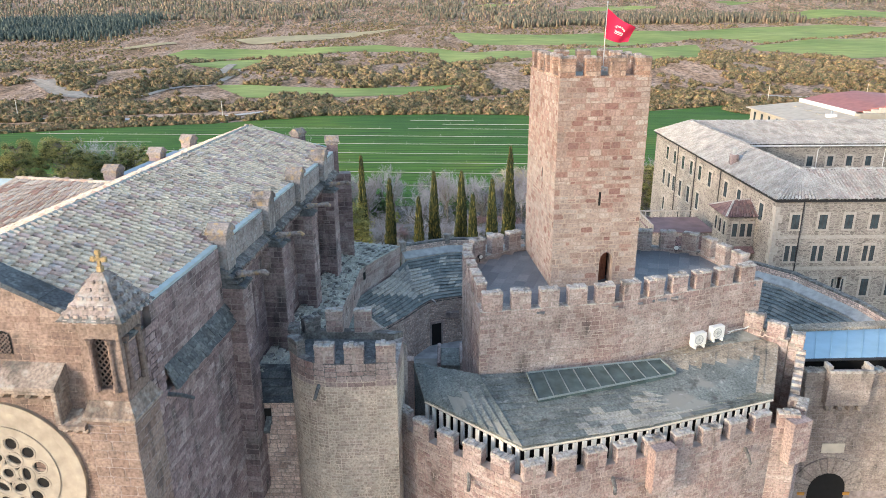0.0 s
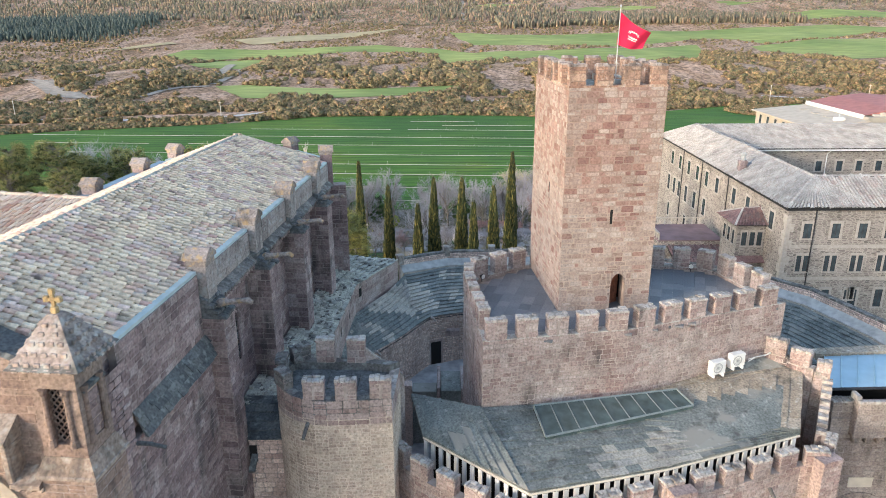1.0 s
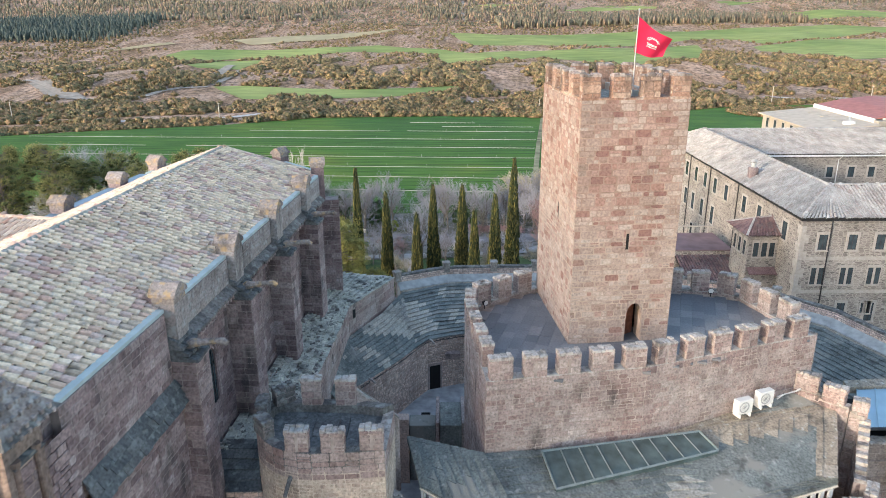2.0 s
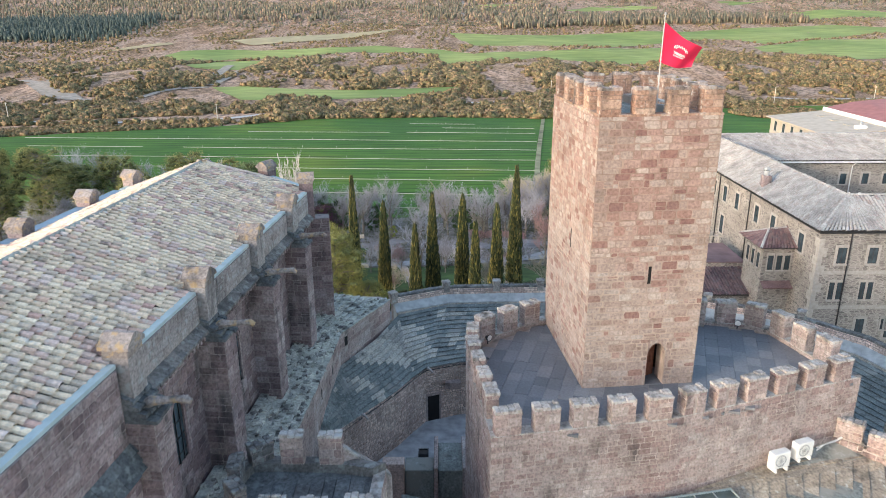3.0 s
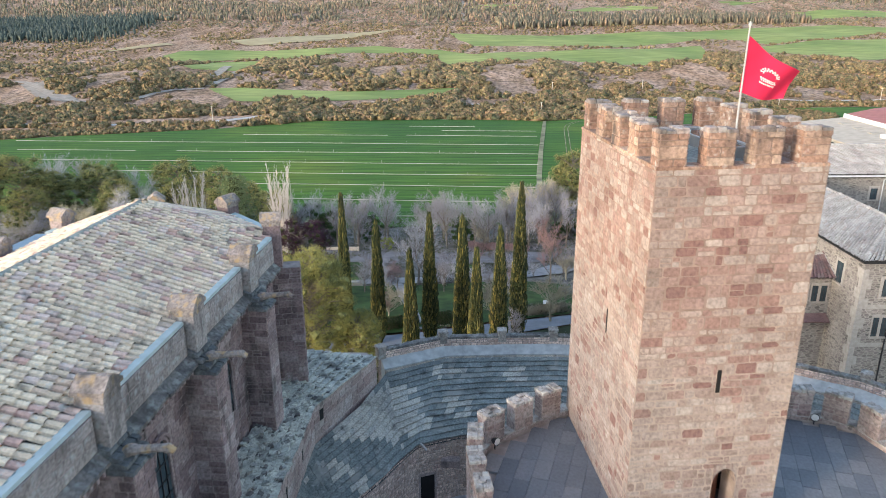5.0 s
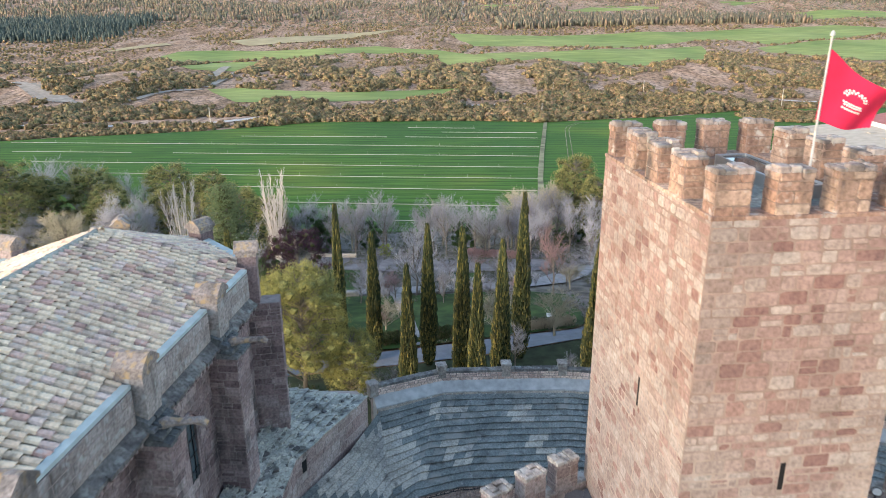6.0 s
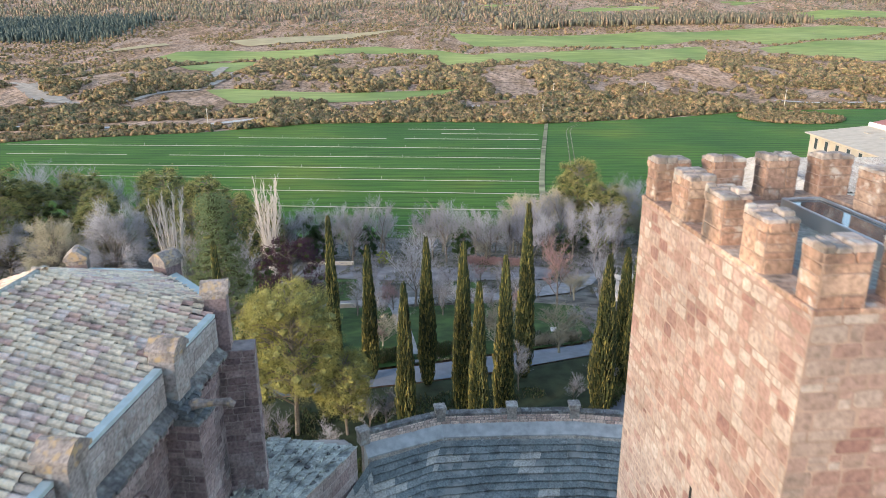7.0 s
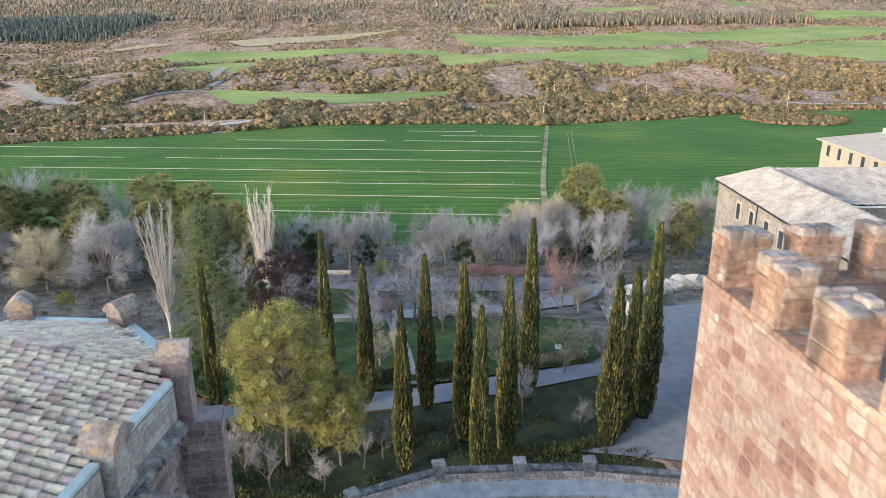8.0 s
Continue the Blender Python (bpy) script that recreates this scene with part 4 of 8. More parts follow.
m_cap = pieces("cap_stone_lichen", [(0.32, 0.275, 0.25), (0.28, 0.235, 0.21)], lichen=0.36, lichen_col=(0.48, 0.33, 0.17), dark=0.3, relief=0.9)
BUT_Y = [9.3, 15.5, 21.75, 27.8]
BX = 0.8
for y in BUT_Y:
    b = part("buttress", box_geo(XR, y - 0.6, -9, BX, y + 0.6, 3.0), m_mortar_dark, church, "tall red sandstone buttress")
    g = Geo()
    P4 = [(XR, y - 0.6), (BX, y - 0.6), (BX, y + 0.6), (XR, y + 0.6)]
    ring_masonry(g, P4, -9, 3.0, closed=False, hs=(0.28, 0.38), ls=(0.4, 0.8), d=(0.006, 0.03), rng=rng)
    part("stonework", g, m_church, b, kind="stuff")
    for k in range(4):
        x1 = BX + 0.1 - 0.22 * k
        z0 = 2.95 + 0.24 * k
        e = y - 0.68
        while e < y + 0.6:
            f = min(e + rng.uniform(0.3, 0.6), y + 0.68)
            r0, r1 = rng.uniform(-0.06, 0.06), rng.uniform(0, 0.08)
            g = Geo()
            g.hexa([(XR, e, z0 - 0.02), (x1 + r0, e, z0 - 0.02), (x1 + r0, f - 0.015, z0 - 0.02), (XR, f - 0.015, z0 - 0.02),
                    (XR, e + 0.02, z0 + 0.3 + r1), (x1 + r0 - 0.03, e + 0.02, z0 + 0.08), (x1 + r0 - 0.03, f - 0.035, z0 + 0.08), (XR, f - 0.035, z0 + 0.3 + r1)])
            part("weathering_slab", g, m_slate_black, b)
            e = f
    g = Geo()
    g.box(XR - 0.25, y - 0.48, 3.6, XR + 0.62, y + 0.48, 5.25)
    part("pier", g, m_parapet, b)
    g = Geo()
    stone_cap(g, XR + 0.2, y, 5.25, 0.92, 0.98, 0.28)
    part("cap", g, m_cap, b, "saddle cap stone with ochre lichen")
    g = Geo()
    g.tube([(0.2, y - 0.1, 3.25), (0.55, y - 0.1, 3.5), (0.9, y - 0.1, 3.52), (1.5, y - 0.09, 3.6), (1.75, y - 0.08, 3.6), (1.95, y - 0.08, 3.5)], [0.2, 0.2, 0.14, 0.125, 0.16, 0.10], 8)
    part("gargoyle", g, m_cap, b, "worn stone waterspout")
for k, (p, s) in enumerate(((APSE[1], 1), (APSE[2], 0), (APSE[3], 0), (APSE[4], -1))):
    x, y = p
    out = (V(p) - V((XM, 31.0))).normalized()
    b = part("buttress", Geo(), m_church, church, "apse buttress")
    g = Geo()
    c, t = V(p) + out * 0.5, V((-out.y, out.x))
    q = [tuple(c + out * i + t * j) for i, j in ((-0.9, -0.5), (0.9, -0.5), (0.9, 0.5), (-0.9, 0.5))]
    g.prism(q, -14, 3.2)
    part("pier", g, m_mortar_dark, b)
    g = Geo()
    ring_masonry(g, q, -10, 3.2, hs=(0.28, 0.4), ls=(0.35, 0.8), d=(0.006, 0.03), rng=rng)
    part("stonework", g, m_church, b, kind="stuff")
    g = Geo()
    q = [tuple(V(p) + out * i + t * j) for i, j in ((-0.35, -0.42), (0.5, -0.42), (0.5, 0.42), (-0.35, 0.42))]
    g.prism(q, 3.2, 5.5)
    part("shaft", g, m_church, b)
    g = Geo()
    stone_cap(g, 0, 0, 0, 0.95, 0.85, 0.2)
    cap = part("cap", g, m_cap, b, "saddle cap stone with ochre lichen")
    cap.matrix_basis = pose(x + out.x * 0.07, y + out.y * 0.07, 5.5, 0, 0, math.degrees(math.atan2(out.y, out.x)))
for y in (27.9, 21.8):
    b = part("buttress", box_geo(XL - 1.3, y - 0.6, -9, XL, y + 0.6, 3.2), m_church, church, "far-side buttress")
    g = Geo()
    g.box(XL - 0.7, y - 0.5, 3.2, XL + 0.1, y + 0.5, 5.3)
    part("pier", g, m_church, b)
    g = Geo()
    stone_cap(g, XL - 0.3, y, 5.3, 0.9, 1.0, 0.25)
    part("cap", g, m_cap, b, "saddle cap stone with ochre lichen")
# arched windows between the buttresses
for y in (12.4, 18.6, 24.8):
    w = part("window", Geo(), m_black, church, "tall arched leaded window")
    g = Geo()
    pts = [(y - 0.55, -1.2), (y + 0.55, -1.2)] + [(y + 0.55 * math.cos(a), 0.9 + 0.75 * math.sin(a)) for a in [math.pi * j / 8 for j in range(9)]]
    n = len(pts)
    g.add([(XR + 0.05, u, z) for u, z in pts] + [(XR - 0.3, u, z) for u, z in pts], [tuple(range(n))])
    part("pane", g, m_glass, w)
    g = Geo()
    for (u0, z0), (u1, z1) in zip(pts[1:], pts[2:]):
        g.tube([(XR + 0.08, u0, z0), (XR + 0.08, u1, z1)], [0.09, 0.09], 5)
        g.tube([(XR + 0.1, y + (u0 - y) * 1.3, z0 + 0.12), (XR + 0.1, y + (u1 - y) * 1.3, z1 + 0.12)], [0.08, 0.08], 5)
    part("surround", g, m_church, w)
    g = Geo()
    for u in (y - 0.2, y + 0.2):
        g.box(XR + 0.06, u - 0.02, -1.2, XR + 0.09, u + 0.02, 1.4)
    for z in (-0.8, -0.1, 0.6):
        g.box(XR + 0.06, y - 0.55, z, XR + 0.09, y + 0.55, z + 0.03)
    part("leading", g, m_dark_metal, w)

# west front: gable wall, pinnacle, ledges, rose window
g = Geo()
g.add([(XL, -0.35, -14), (0.05, -0.35, -14), (0.05, -0.35, 4.6), (XM, -0.35, 7.6), (XL, -0.35, 4.6), (XL, 0.6, -14), (0.05, 0.6, -14), (0.05, 0.6, 4.6), (XM, 0.6, 7.6), (XL, 0.6, 4.6)],
      [(0, 1, 2, 3, 4), (9, 8, 7, 6, 5), (1, 6, 7, 2), (2, 7, 8, 3), (3, 8, 9, 4), (4, 9, 5, 0)])
part("front_wall", g, plain("front_mortar", (0.33, 0.25, 0.205), 0.95, var=0.25, relief=0.4), church)
g = Geo()
for o, u, nrm, w, h in courses((XL, -0.35), (0.05, -0.35), -8, 7.4, (0.22, 0.36), (0.35, 0.8), rng):
    top = 4.6 + 3.0 * (1 - abs(o.x + w / 2 - XM) / 6.35)
    if o.z + h < top - 0.05:
        ro = math.hypot(o.x + w / 2 - XM + 0.75, o.z + h / 2 + 1.9)
        if ro > 3.15:
            g.stone(o, u, nrm, w, h, rng.uniform(0.003, 0.012))
part("front_stonework", g, m_facade, church, "warm ochre sandstone front", "stuff")
masonry_side = Geo()
masonry(masonry_side, (0.05, -0.35), (0.05, 2.0), -9, 4.4, (0.24, 0.36), (0.35, 0.8), (0.006, 0.03), rng)
part("corner_stonework", masonry_side, m_church, church, kind="stuff")
for s in (-1, 1):
    for k in range(11):
        x0, x1 = XM + s * 6.5 * k / 11, XM + s * 6.5 * (k + 0.98) / 11
        z0, z1 = 7.62 - 3.05 * k / 11, 7.62 - 3.05 * (k + 1) / 11
        h = 0.14 + rng.uniform(-0.03, 0.05)
        g = Geo()
        g.hexa([(x0, -0.55, z0), (x1, -0.55, z1), (x1, 0.75, z1), (x0, 0.75, z0), (x0, -0.45, z0 + h), (x1, -0.45, z1 + h), (x1, 0.65, z1 + h), (x0, 0.65, z0 + h)])
        part("coping_stone", g, m_slate_black, church)
# stepped ledges over the rose window
m_ledge = pieces("ledge_stone_weathered", [(0.30, 0.24, 0.20), (0.26, 0.20, 0.165), (0.33, 0.275, 0.235)], lichen=0.3, lichen_col=(0.40, 0.37, 0.33), dark=0.5, relief=0.9)
LZ = 0.3
g = Geo()
g.hexa([(-4.6, -1.2, 2.6 + LZ), (-2.3, -1.2, 2.6 + LZ), (-2.3, -0.3, 2.6 + LZ), (-4.6, -0.3, 2.6 + LZ), (-4.6, -1.2, 2.75 + LZ), (-2.3, -1.2, 2.75 + LZ), (-2.3, -0.3, 3.35 + LZ), (-4.6, -0.3, 3.35 + LZ)])
part("ledge", g, m_ledge, church, "weathered sloping stone canopy")
g = Geo()
g.bevel_box(-9.0, -1.15, 2.44 + LZ, -2.3, -0.3, 2.58 + LZ, 0.03)
part("ledge", g, m_ledge, church, "moulded stone ledge")
g = Geo()
g.bevel_box(-2.62, -1.05, 1.2 + LZ, -2.36, -0.3, 2.43 + LZ, 0.05)
part("bracket", g, m_ledge, church)
g = Geo()
g.hexa([(-2.5, -1.1, 1.05 + LZ), (-1.5, -1.1, 1.05 + LZ), (-1.5, -0.3, 1.05 + LZ), (-2.5, -0.3, 1.05 + LZ), (-2.5, -1.1, 1.2 + LZ), (-1.5, -1.1, 1.2 + LZ), (-1.5, -0.3, 1.5 + LZ), (-2.5, -0.3, 1.5 + LZ)])
part("ledge", g, m_ledge, church, "moulded stone ledge")
for x, z in ((-4.5, 2.1), (-4.0, 2.1), (-3.5, 2.1), (-3.0, 2.1), (-2.35, 0.78), (-1.95, 0.78), (-1.6, 0.78)):
    g = Geo()
    g.tube([(x, -0.3, z + LZ), (x, -0.65, z + 0.08 + LZ), (x, -0.95, z + 0.22 + LZ)], [0.15, 0.16, 0.13], 7)
    part("corbel", g, m_ledge, church, "worn carved corbel")


def ring(geo, cx, cz, r0, r1, y0, y1, n=40):
    for k in range(n):
        a, b = 2 * math.pi * k / n, 2 * math.pi * (k + 1) / n
        q = lambda r, t, y: (cx + r * math.cos(t), y, cz + r * math.sin(t))  # noqa: E731
        geo.add([q(r0, a, y0), q(r1, a, y0), q(r1, b, y0), q(r0, b, y0), q(r0, a, y1), q(r1, a, y1), q(r1, b, y1), q(r0, b, y1)], [(0, 1, 2, 3), (1, 5, 6, 2), (0, 3, 7, 4)])


def pierced_disc(geo, cx, cz, radius, holes, y0, y1):
    """A flat stone disc with oval openings cut through it."""
    loops = [[(radius * math.cos(math.pi * k / 24), radius * math.sin(math.pi * k / 24)) for k in range(48)]]
    for x, z, a, b, turn in holes:
        c, s = math.cos(turn), math.sin(turn)
        loops.append([(x + a * math.cos(math.pi * k / 9) * c - b * math.sin(math.pi * k / 9) * s, z + a * math.cos(math.pi * k / 9) * s + b * math.sin(math.pi * k / 9) * c) for k in range(18)])
    bm = bmesh.new()
    for loop in loops:
        vs = [bm.verts.new((cx + x, y0, cz + z)) for x, z in loop]
        for k in range(len(vs)):
            bm.edges.new((vs[k], vs[k - 1]))
        for k in range(len(loop)):
            (xa, za), (xb, zb) = loop[k - 1], loop[k]
            geo.add([(cx + xa, y0, cz + za), (cx + xb, y0, cz + zb), (cx + xb, y1, cz + zb), (cx + xa, y1, cz + za)], [(0, 1, 2, 3)])
    bmesh.ops.triangle_fill(bm, use_beauty=True, edges=bm.edges[:], normal=(0, -1, 0))
    bm.verts.index_update()
    geo.add([tuple(v.co) for v in bm.verts], [tuple(v.index for v in f.verts) for f in bm.faces])
    bm.free()


RX, RZ = -5.4, -1.15
rose = part("rose_window", Geo(), m_rose, church, "pale carved stone rose window")
g = Geo()
ring(g, RX, RZ, 1.75, 2.05, -0.42, -0.2)
ring(g, RX, RZ, 2.05, 2.75, -0.38, -0.2)
ring(g, RX, RZ, 2.75, 3.1, -0.5, -0.3)
ovals = [(0, 0, 0.2, 0.2, 0)]
for k in range(12):
    a = 2 * math.pi * (k + 0.5) / 12
    ovals.append((1.36 * math.cos(a), 1.36 * math.sin(a), 0.25, 0.23, a))
for k in range(6):
    a = 2 * math.pi * k / 6
    ovals.append((0.72 * math.cos(a), 0.72 * math.sin(a), 0.17, 0.28, a))
    ovals.append((0.5 * math.cos(a + 0.524), 0.5 * math.sin(a + 0.524), 0.09, 0.09, 0))
pierced_disc(g, RX, RZ, 1.76, ovals, -0.41, -0.15)
for x, z, a, b, _ in ovals:
    ring(g, RX + x, RZ + z, max(a, b) + 0.03, max(a, b) + 0.07, -0.43, -0.40, 18)
part("tracery", g, m_rose, rose)
g = Geo()
g.add([(RX + 1.8 * math.cos(2 * math.pi * k / 40), -0.36, RZ + 1.8 * math.sin(2 * math.pi * k / 40)) for k in range(40)], [tuple(range(40))])
# black sheet in place of the shade behind the tracery
part("pane", g, m_black, rose)
# small grille window on the gable
g = Geo()
pts = [(-4.75, 3.9), (-4.15, 3.9)] + [(-4.45 + 0.3 * math.cos(a), 4.5 + 0.3 * math.sin(a)) for a in [math.pi * j / 8 for j in range(9)]]
g.add([(x, -0.375, z) for x, z in pts], [tuple(range(len(pts)))])
w = part("window", g, m_black, church, "small arched window with pierced stone grille")


def lattice(x0, x1, z0, z1, y, n=4, m=7, ax=0):
    """A pierced diamond lattice of stone bars."""
    geo = Geo()
    w, h = (x1 - x0) / n, (z1 - z0) / m
    f = (lambda a, z: (a, y, z)) if ax == 0 else (lambda a, z: (y, a, z))
    for i in range(n):
        for j in range(m):
            a, b, c, d = x0 + i * w, x0 + (i + 1) * w, z0 + j * h, z0 + (j + 1) * h
            geo.tube([f(a, c), f(b, d)], [0.028, 0.028], 4, False)
            geo.tube([f(a, d), f(b, c)], [0.028, 0.028], 4, False)
    return geo


part("grille", lattice(-4.7, -4.2, 3.9, 4.7, -0.39, 3, 5), m_facade, w)
# corner pinnacle
pin = part("pinnacle", Geo(), m_facade, church, "square stone pinnacle with scaled pyramid and cross")
PB, PT = 2.85, 4.8
part("base_block", box_geo(-1.35, -0.75, 1.2, 0.1, 0.75, PB), m_facade, pin)
for x0, y0, x1, y1 in ((-1.35, -0.75, -0.95, -0.4), (-0.3, -0.75, 0.1, -0.4), (-1.35, 0.4, -0.95, 0.75), (-0.3, 0.4, 0.1, 0.75)):
    part("pier", box_geo(x0, y0, PB, x1, y1, PT), m_facade, pin)
part("head_block", box_geo(-1.35, -0.75, PT, 0.1, 0.75, 5.62), m_facade, pin)
# black filler painted as shade behind the pierced lattice
part("inner_block", box_geo(-1.1, -0.45, PB, -0.15, 0.5, PT), m_black, pin)
part("grille", lattice(-0.95, -0.3, PB, PT, -0.55, 3, 8), m_facade, pin, "pierced stone lattice")
part("grille", lattice(-0.4, 0.4, PB, PT, -0.02, 3, 8, 1), m_facade, pin, "pierced stone lattice")
for x, y in ((-0.62 - 0.36, -0.78), (-0.26, -0.78), (0.12, -0.42), (0.12, 0.42)):
    g = Geo()
    g.tube([(x, y, PB - 0.05), (x, y, PB + 0.18), (x, y, PB + 0.2), (x, y, PT - 0.2), (x, y, PT - 0.15), (x, y, PT)], [0.15, 0.12, 0.09, 0.09, 0.13, 0.15], 8)
    part("colonnette", g, m_facade, pin)
g = Geo()
g.hexa([(-1.6, -1.0, 1.85), (0.35, -1.0, 1.85), (0.35, 1.0, 1.85), (-1.6, 1.0, 1.85), (-1.38, -0.78, 2.4), (0.12, -0.78, 2.4), (0.12, 0.78, 2.4), (-1.38, 0.78, 2.4)])
part("plinth", g, m_ledge, pin, "weathered sloping plinth")
g = Geo()
g.bevel_box(-1.65, -1.05, 1.72, 0.4, 1.05, 1.85, 0.03)
part("plinth_lip", g, m_ledge, pin)
g = Geo()
masonry(g, (-1.5, -0.9), (0.25, -0.9), -8, 1.72, (0.3, 0.45), (0.5, 0.95), (0.005, 0.02), rng)
masonry(g, (0.25, -0.9), (0.25, 0.95), -8, 1.72, (0.3, 0.45), (0.5, 0.95), (0.005, 0.02), rng)
part("shaft_stonework", g, m_facade, pin, kind="stuff")
part("shaft", box_geo(-1.5, -0.9, -14, 0.25, 0.95, 1.72), m_mortar_dark, pin)
PXC, PYC = -0.62, 0.0
levels = [(5.62, 1.02), (5.78, 0.96), (6.04, 0.78), (6.30, 0.60), (6.55, 0.43), (6.78, 0.29), (6.98, 0.17)]
SQ = ((-1, -1), (1, -1), (1, 1), (-1, 1))
for k, ((z0, w0), (z1, w1)) in enumerate(zip(levels, levels[1:])):
    o = 0.1 if k else 0.16
    g = Geo()
    g.hexa([(PXC + sx * (w0 + o), PYC + sy * (w0 + o), z0 - 0.03) for sx, sy in SQ] + [(PXC + sx * w1, PYC + sy * w1, z1 + 0.02) for sx, sy in SQ])
    part("roof_tier", g, m_coping_dark if k in (0,) else m_coping_red, pin, "lichened pyramid tier")
    n = max(2, int(w0 * 2 / 0.3))
    g = Geo()
    for i in range(n):
        a = -w0 + (i + 0.5) * 2 * w0 / n
        for x, y in ((PXC + a, PYC - w0 - 0.06), (PXC + w0 + 0.06, PYC + a), (PXC - w0 - 0.06, PYC + a)):
            g.bevel_box(x - 0.1, y - 0.06, z0 - 0.1, x + 0.1, y + 0.08, z0 + 0.03, 0.02)
    part("scale_course", g, m_coping_red, pin, kind="stuff")
g = Geo()
g.bevel_box(PXC - 0.1, -0.1, 6.9, PXC + 0.1, 0.1, 7.2, 0.03)
g.box(PXC - 0.05, -0.05, 7.2, PXC + 0.05, 0.05, 7.72)
g.box(PXC - 0.22, -0.05, 7.4, PXC + 0.22, 0.05, 7.5)
for x, z in ((-0.2, 7.45), (0.2, 7.45), (0, 7.7)):
    g.bevel_box(PXC + x - 0.09, -0.07, z - 0.09, PXC + x + 0.09, 0.07, z + 0.09, 0.03)
part("cross", g, m_yellow, pin, "stone cross covered in yellow lichen")
# lower wall with sloping dark slabs between the pinnacle and the first buttress
LX = 0.02
part("lower_wall", box_geo(XR, 0.96, -12, LX, 8.68, 1.2), m_mortar_dark, church)
g = Geo()
masonry(g, (LX, 0.96), (LX, 8.68), -9, 1.2, (0.2, 0.34), (0.35, 0.9), (0.006, 0.03), rng)
part("lower_stonework", g, m_church, church, kind="stuff")
g = Geo()
slab_patch(g, (LX + 0.2, 2.3, 1.15), (LX + 0.2, 8.66, 1.15), (XR + 0.31, 2.3, 2.15), (XR + 0.31, 8.66, 2.15), 3, 0.55, 0.13, rng)
part("ledge_slab", g, m_slate_black, church, "dark lichened sloping slabs", "stuff")
g = Geo()
g.tube([(LX - 0.1, 2.0, 1.1), (LX + 0.5, 2.0, 1.1), (LX + 1.1, 1.98, 1.0)], [0.09, 0.08, 0.07], 6)
part("spout", g, m_slate_black, church, "dark stone waterspout")

# chapel roof on the far side of the nave
chapel = thing("chapel", "chapel beside the nave with ribbed clay tile roof", "building", CH)
CR = 5.5
g = Geo()
g.prism([(-23.4, 6.5), (-12.9, 6.5), (-12.9, 18.9), (-17.2, 19.3)], -12, [0.2, 0.2, CR - 0.25, CR - 0.25])
part("wall", g, m_mortar_dark, chapel)
m_tile_tan = pieces("clay_tile_tan", [(0.50, 0.41, 0.335), (0.57, 0.485, 0.40), (0.46, 0.34, 0.27), (0.60, 0.525, 0.45), (0.42, 0.27, 0.21)], relief=0.4, rub=0.5)
g = Geo()
tile_patch(g, (-23.6, 6.5, 0.35), (-11.2, 6.5, 0.35), (-17.3, 19.4, CR), (-9.9, 18.4, CR), 0.46, 0.75, 0.175, rng)
part("roof_tiles", g, m_tile_tan, chapel, "tan barrel tiles in straight ribs", "stuff")
g = Geo()
g.add([(-23.7, 6.5, 0.3), (-11.2, 6.5, 0.3), (-9.8, 18.4, CR - 0.05), (-17.3, 19.45, CR - 0.05)], [(0, 1, 2, 3)])
part("roof_bed", g, m_tile_bed, chapel)
g = Geo()
ridge_tiles(g, (-17.4, 19.4, CR), (-9.9, 18.4, CR), 0.17)
ridge_tiles(g, (-23.7, 6.5, 0.35), (-17.3, 19.4, CR), 0.16)
part("ridge_tiles", g, m_tile_tan, chapel, kind="stuff")
g = Geo()
g.hexa([(-34, 7, -0.4), (-24.0, 6.6, -0.2), (-17.7, 19.5, CR - 0.6), (-34, 19.5, CR - 0.6), (-34, 7, 0.1), (-24.0, 6.6, 0.3), (-17.7, 19.5, CR), (-34, 19.5, CR)])
part("sheet_roof", g, m_zinc, chapel, "pale metal sheet roof")


# ---- aisle roof, ring building and courtyard ----
AISLE_TOP = [(-7.9, 35.0), (-7.1, 45.1), (-6.66, 52.8), (-3.8, 58.9)]
aisle = thing("side_passage", "stone passage with flat scaly slab roof along the church", "building")
base = [(-11.5, 35.0), (-7.9, 35.0), (-7.1, 45.1), (-6.66, 52.8), (-3.8, 58.9), (-4.5, 59.7), (-9.0, 59.2), (-10.5, 52)]
g = Geo()
g.prism(base, -13, [-3.4, -4.15, -4.15, -4.15, -4.3, -4.3, -4.0, -3.4])
part("core", g, m_mortar, aisle)
g = Geo()
for a, b in zip(AISLE_TOP, AISLE_TOP[1:]):
    masonry(g, a, b, -12, -4.1, (0.34, 0.46), (0.55, 1.05), (0.008, 0.03), rng, [(0.55, 0.91, -5.2, -4.55)] if a[1] > 52 else [(2.0, 2.2, -5.6, -4.9), (5.0, 5.2, -5.6, -4.9)])
part("stonework", g, m_wall, aisle, "pinkish ashlar blocks", "stuff")
for k, along, w, z, h in ((2, 0.55, 0.36, -5.2, 0.65), (1, 2.0, 0.2, -5.6, 0.7), (1, 5.0, 0.2, -5.6, 0.7), (0, 2.0, 0.2, -5.6, 0.7), (0, 5.0, 0.2, -5.6, 0.7)):
    p, q = V(AISLE_TOP[k]), V(AISLE_TOP[k + 1])
    d = (q - p).normalized()
    p = p + d * along + V((d.y, -d.x)) * 0.006
    # black box in place of the window's shaded depth
    win = part("small_window", box_geo(0, 0, 0, w, 0.3, h), m_black, aisle)
    win.matrix_basis = pose(p.x, p.y, z, 0, 0, math.degrees(math.atan2(d.y, d.x)))
g = Geo()
slab_patch(g, (-7.8, 35.0, -4.12), (-7.0, 45.1, -4.12), (-10.3, 35.0, -3.2), (-9.4, 45.1, -3.2), 6, 0.5, 0.1, rng, gap=0.09)
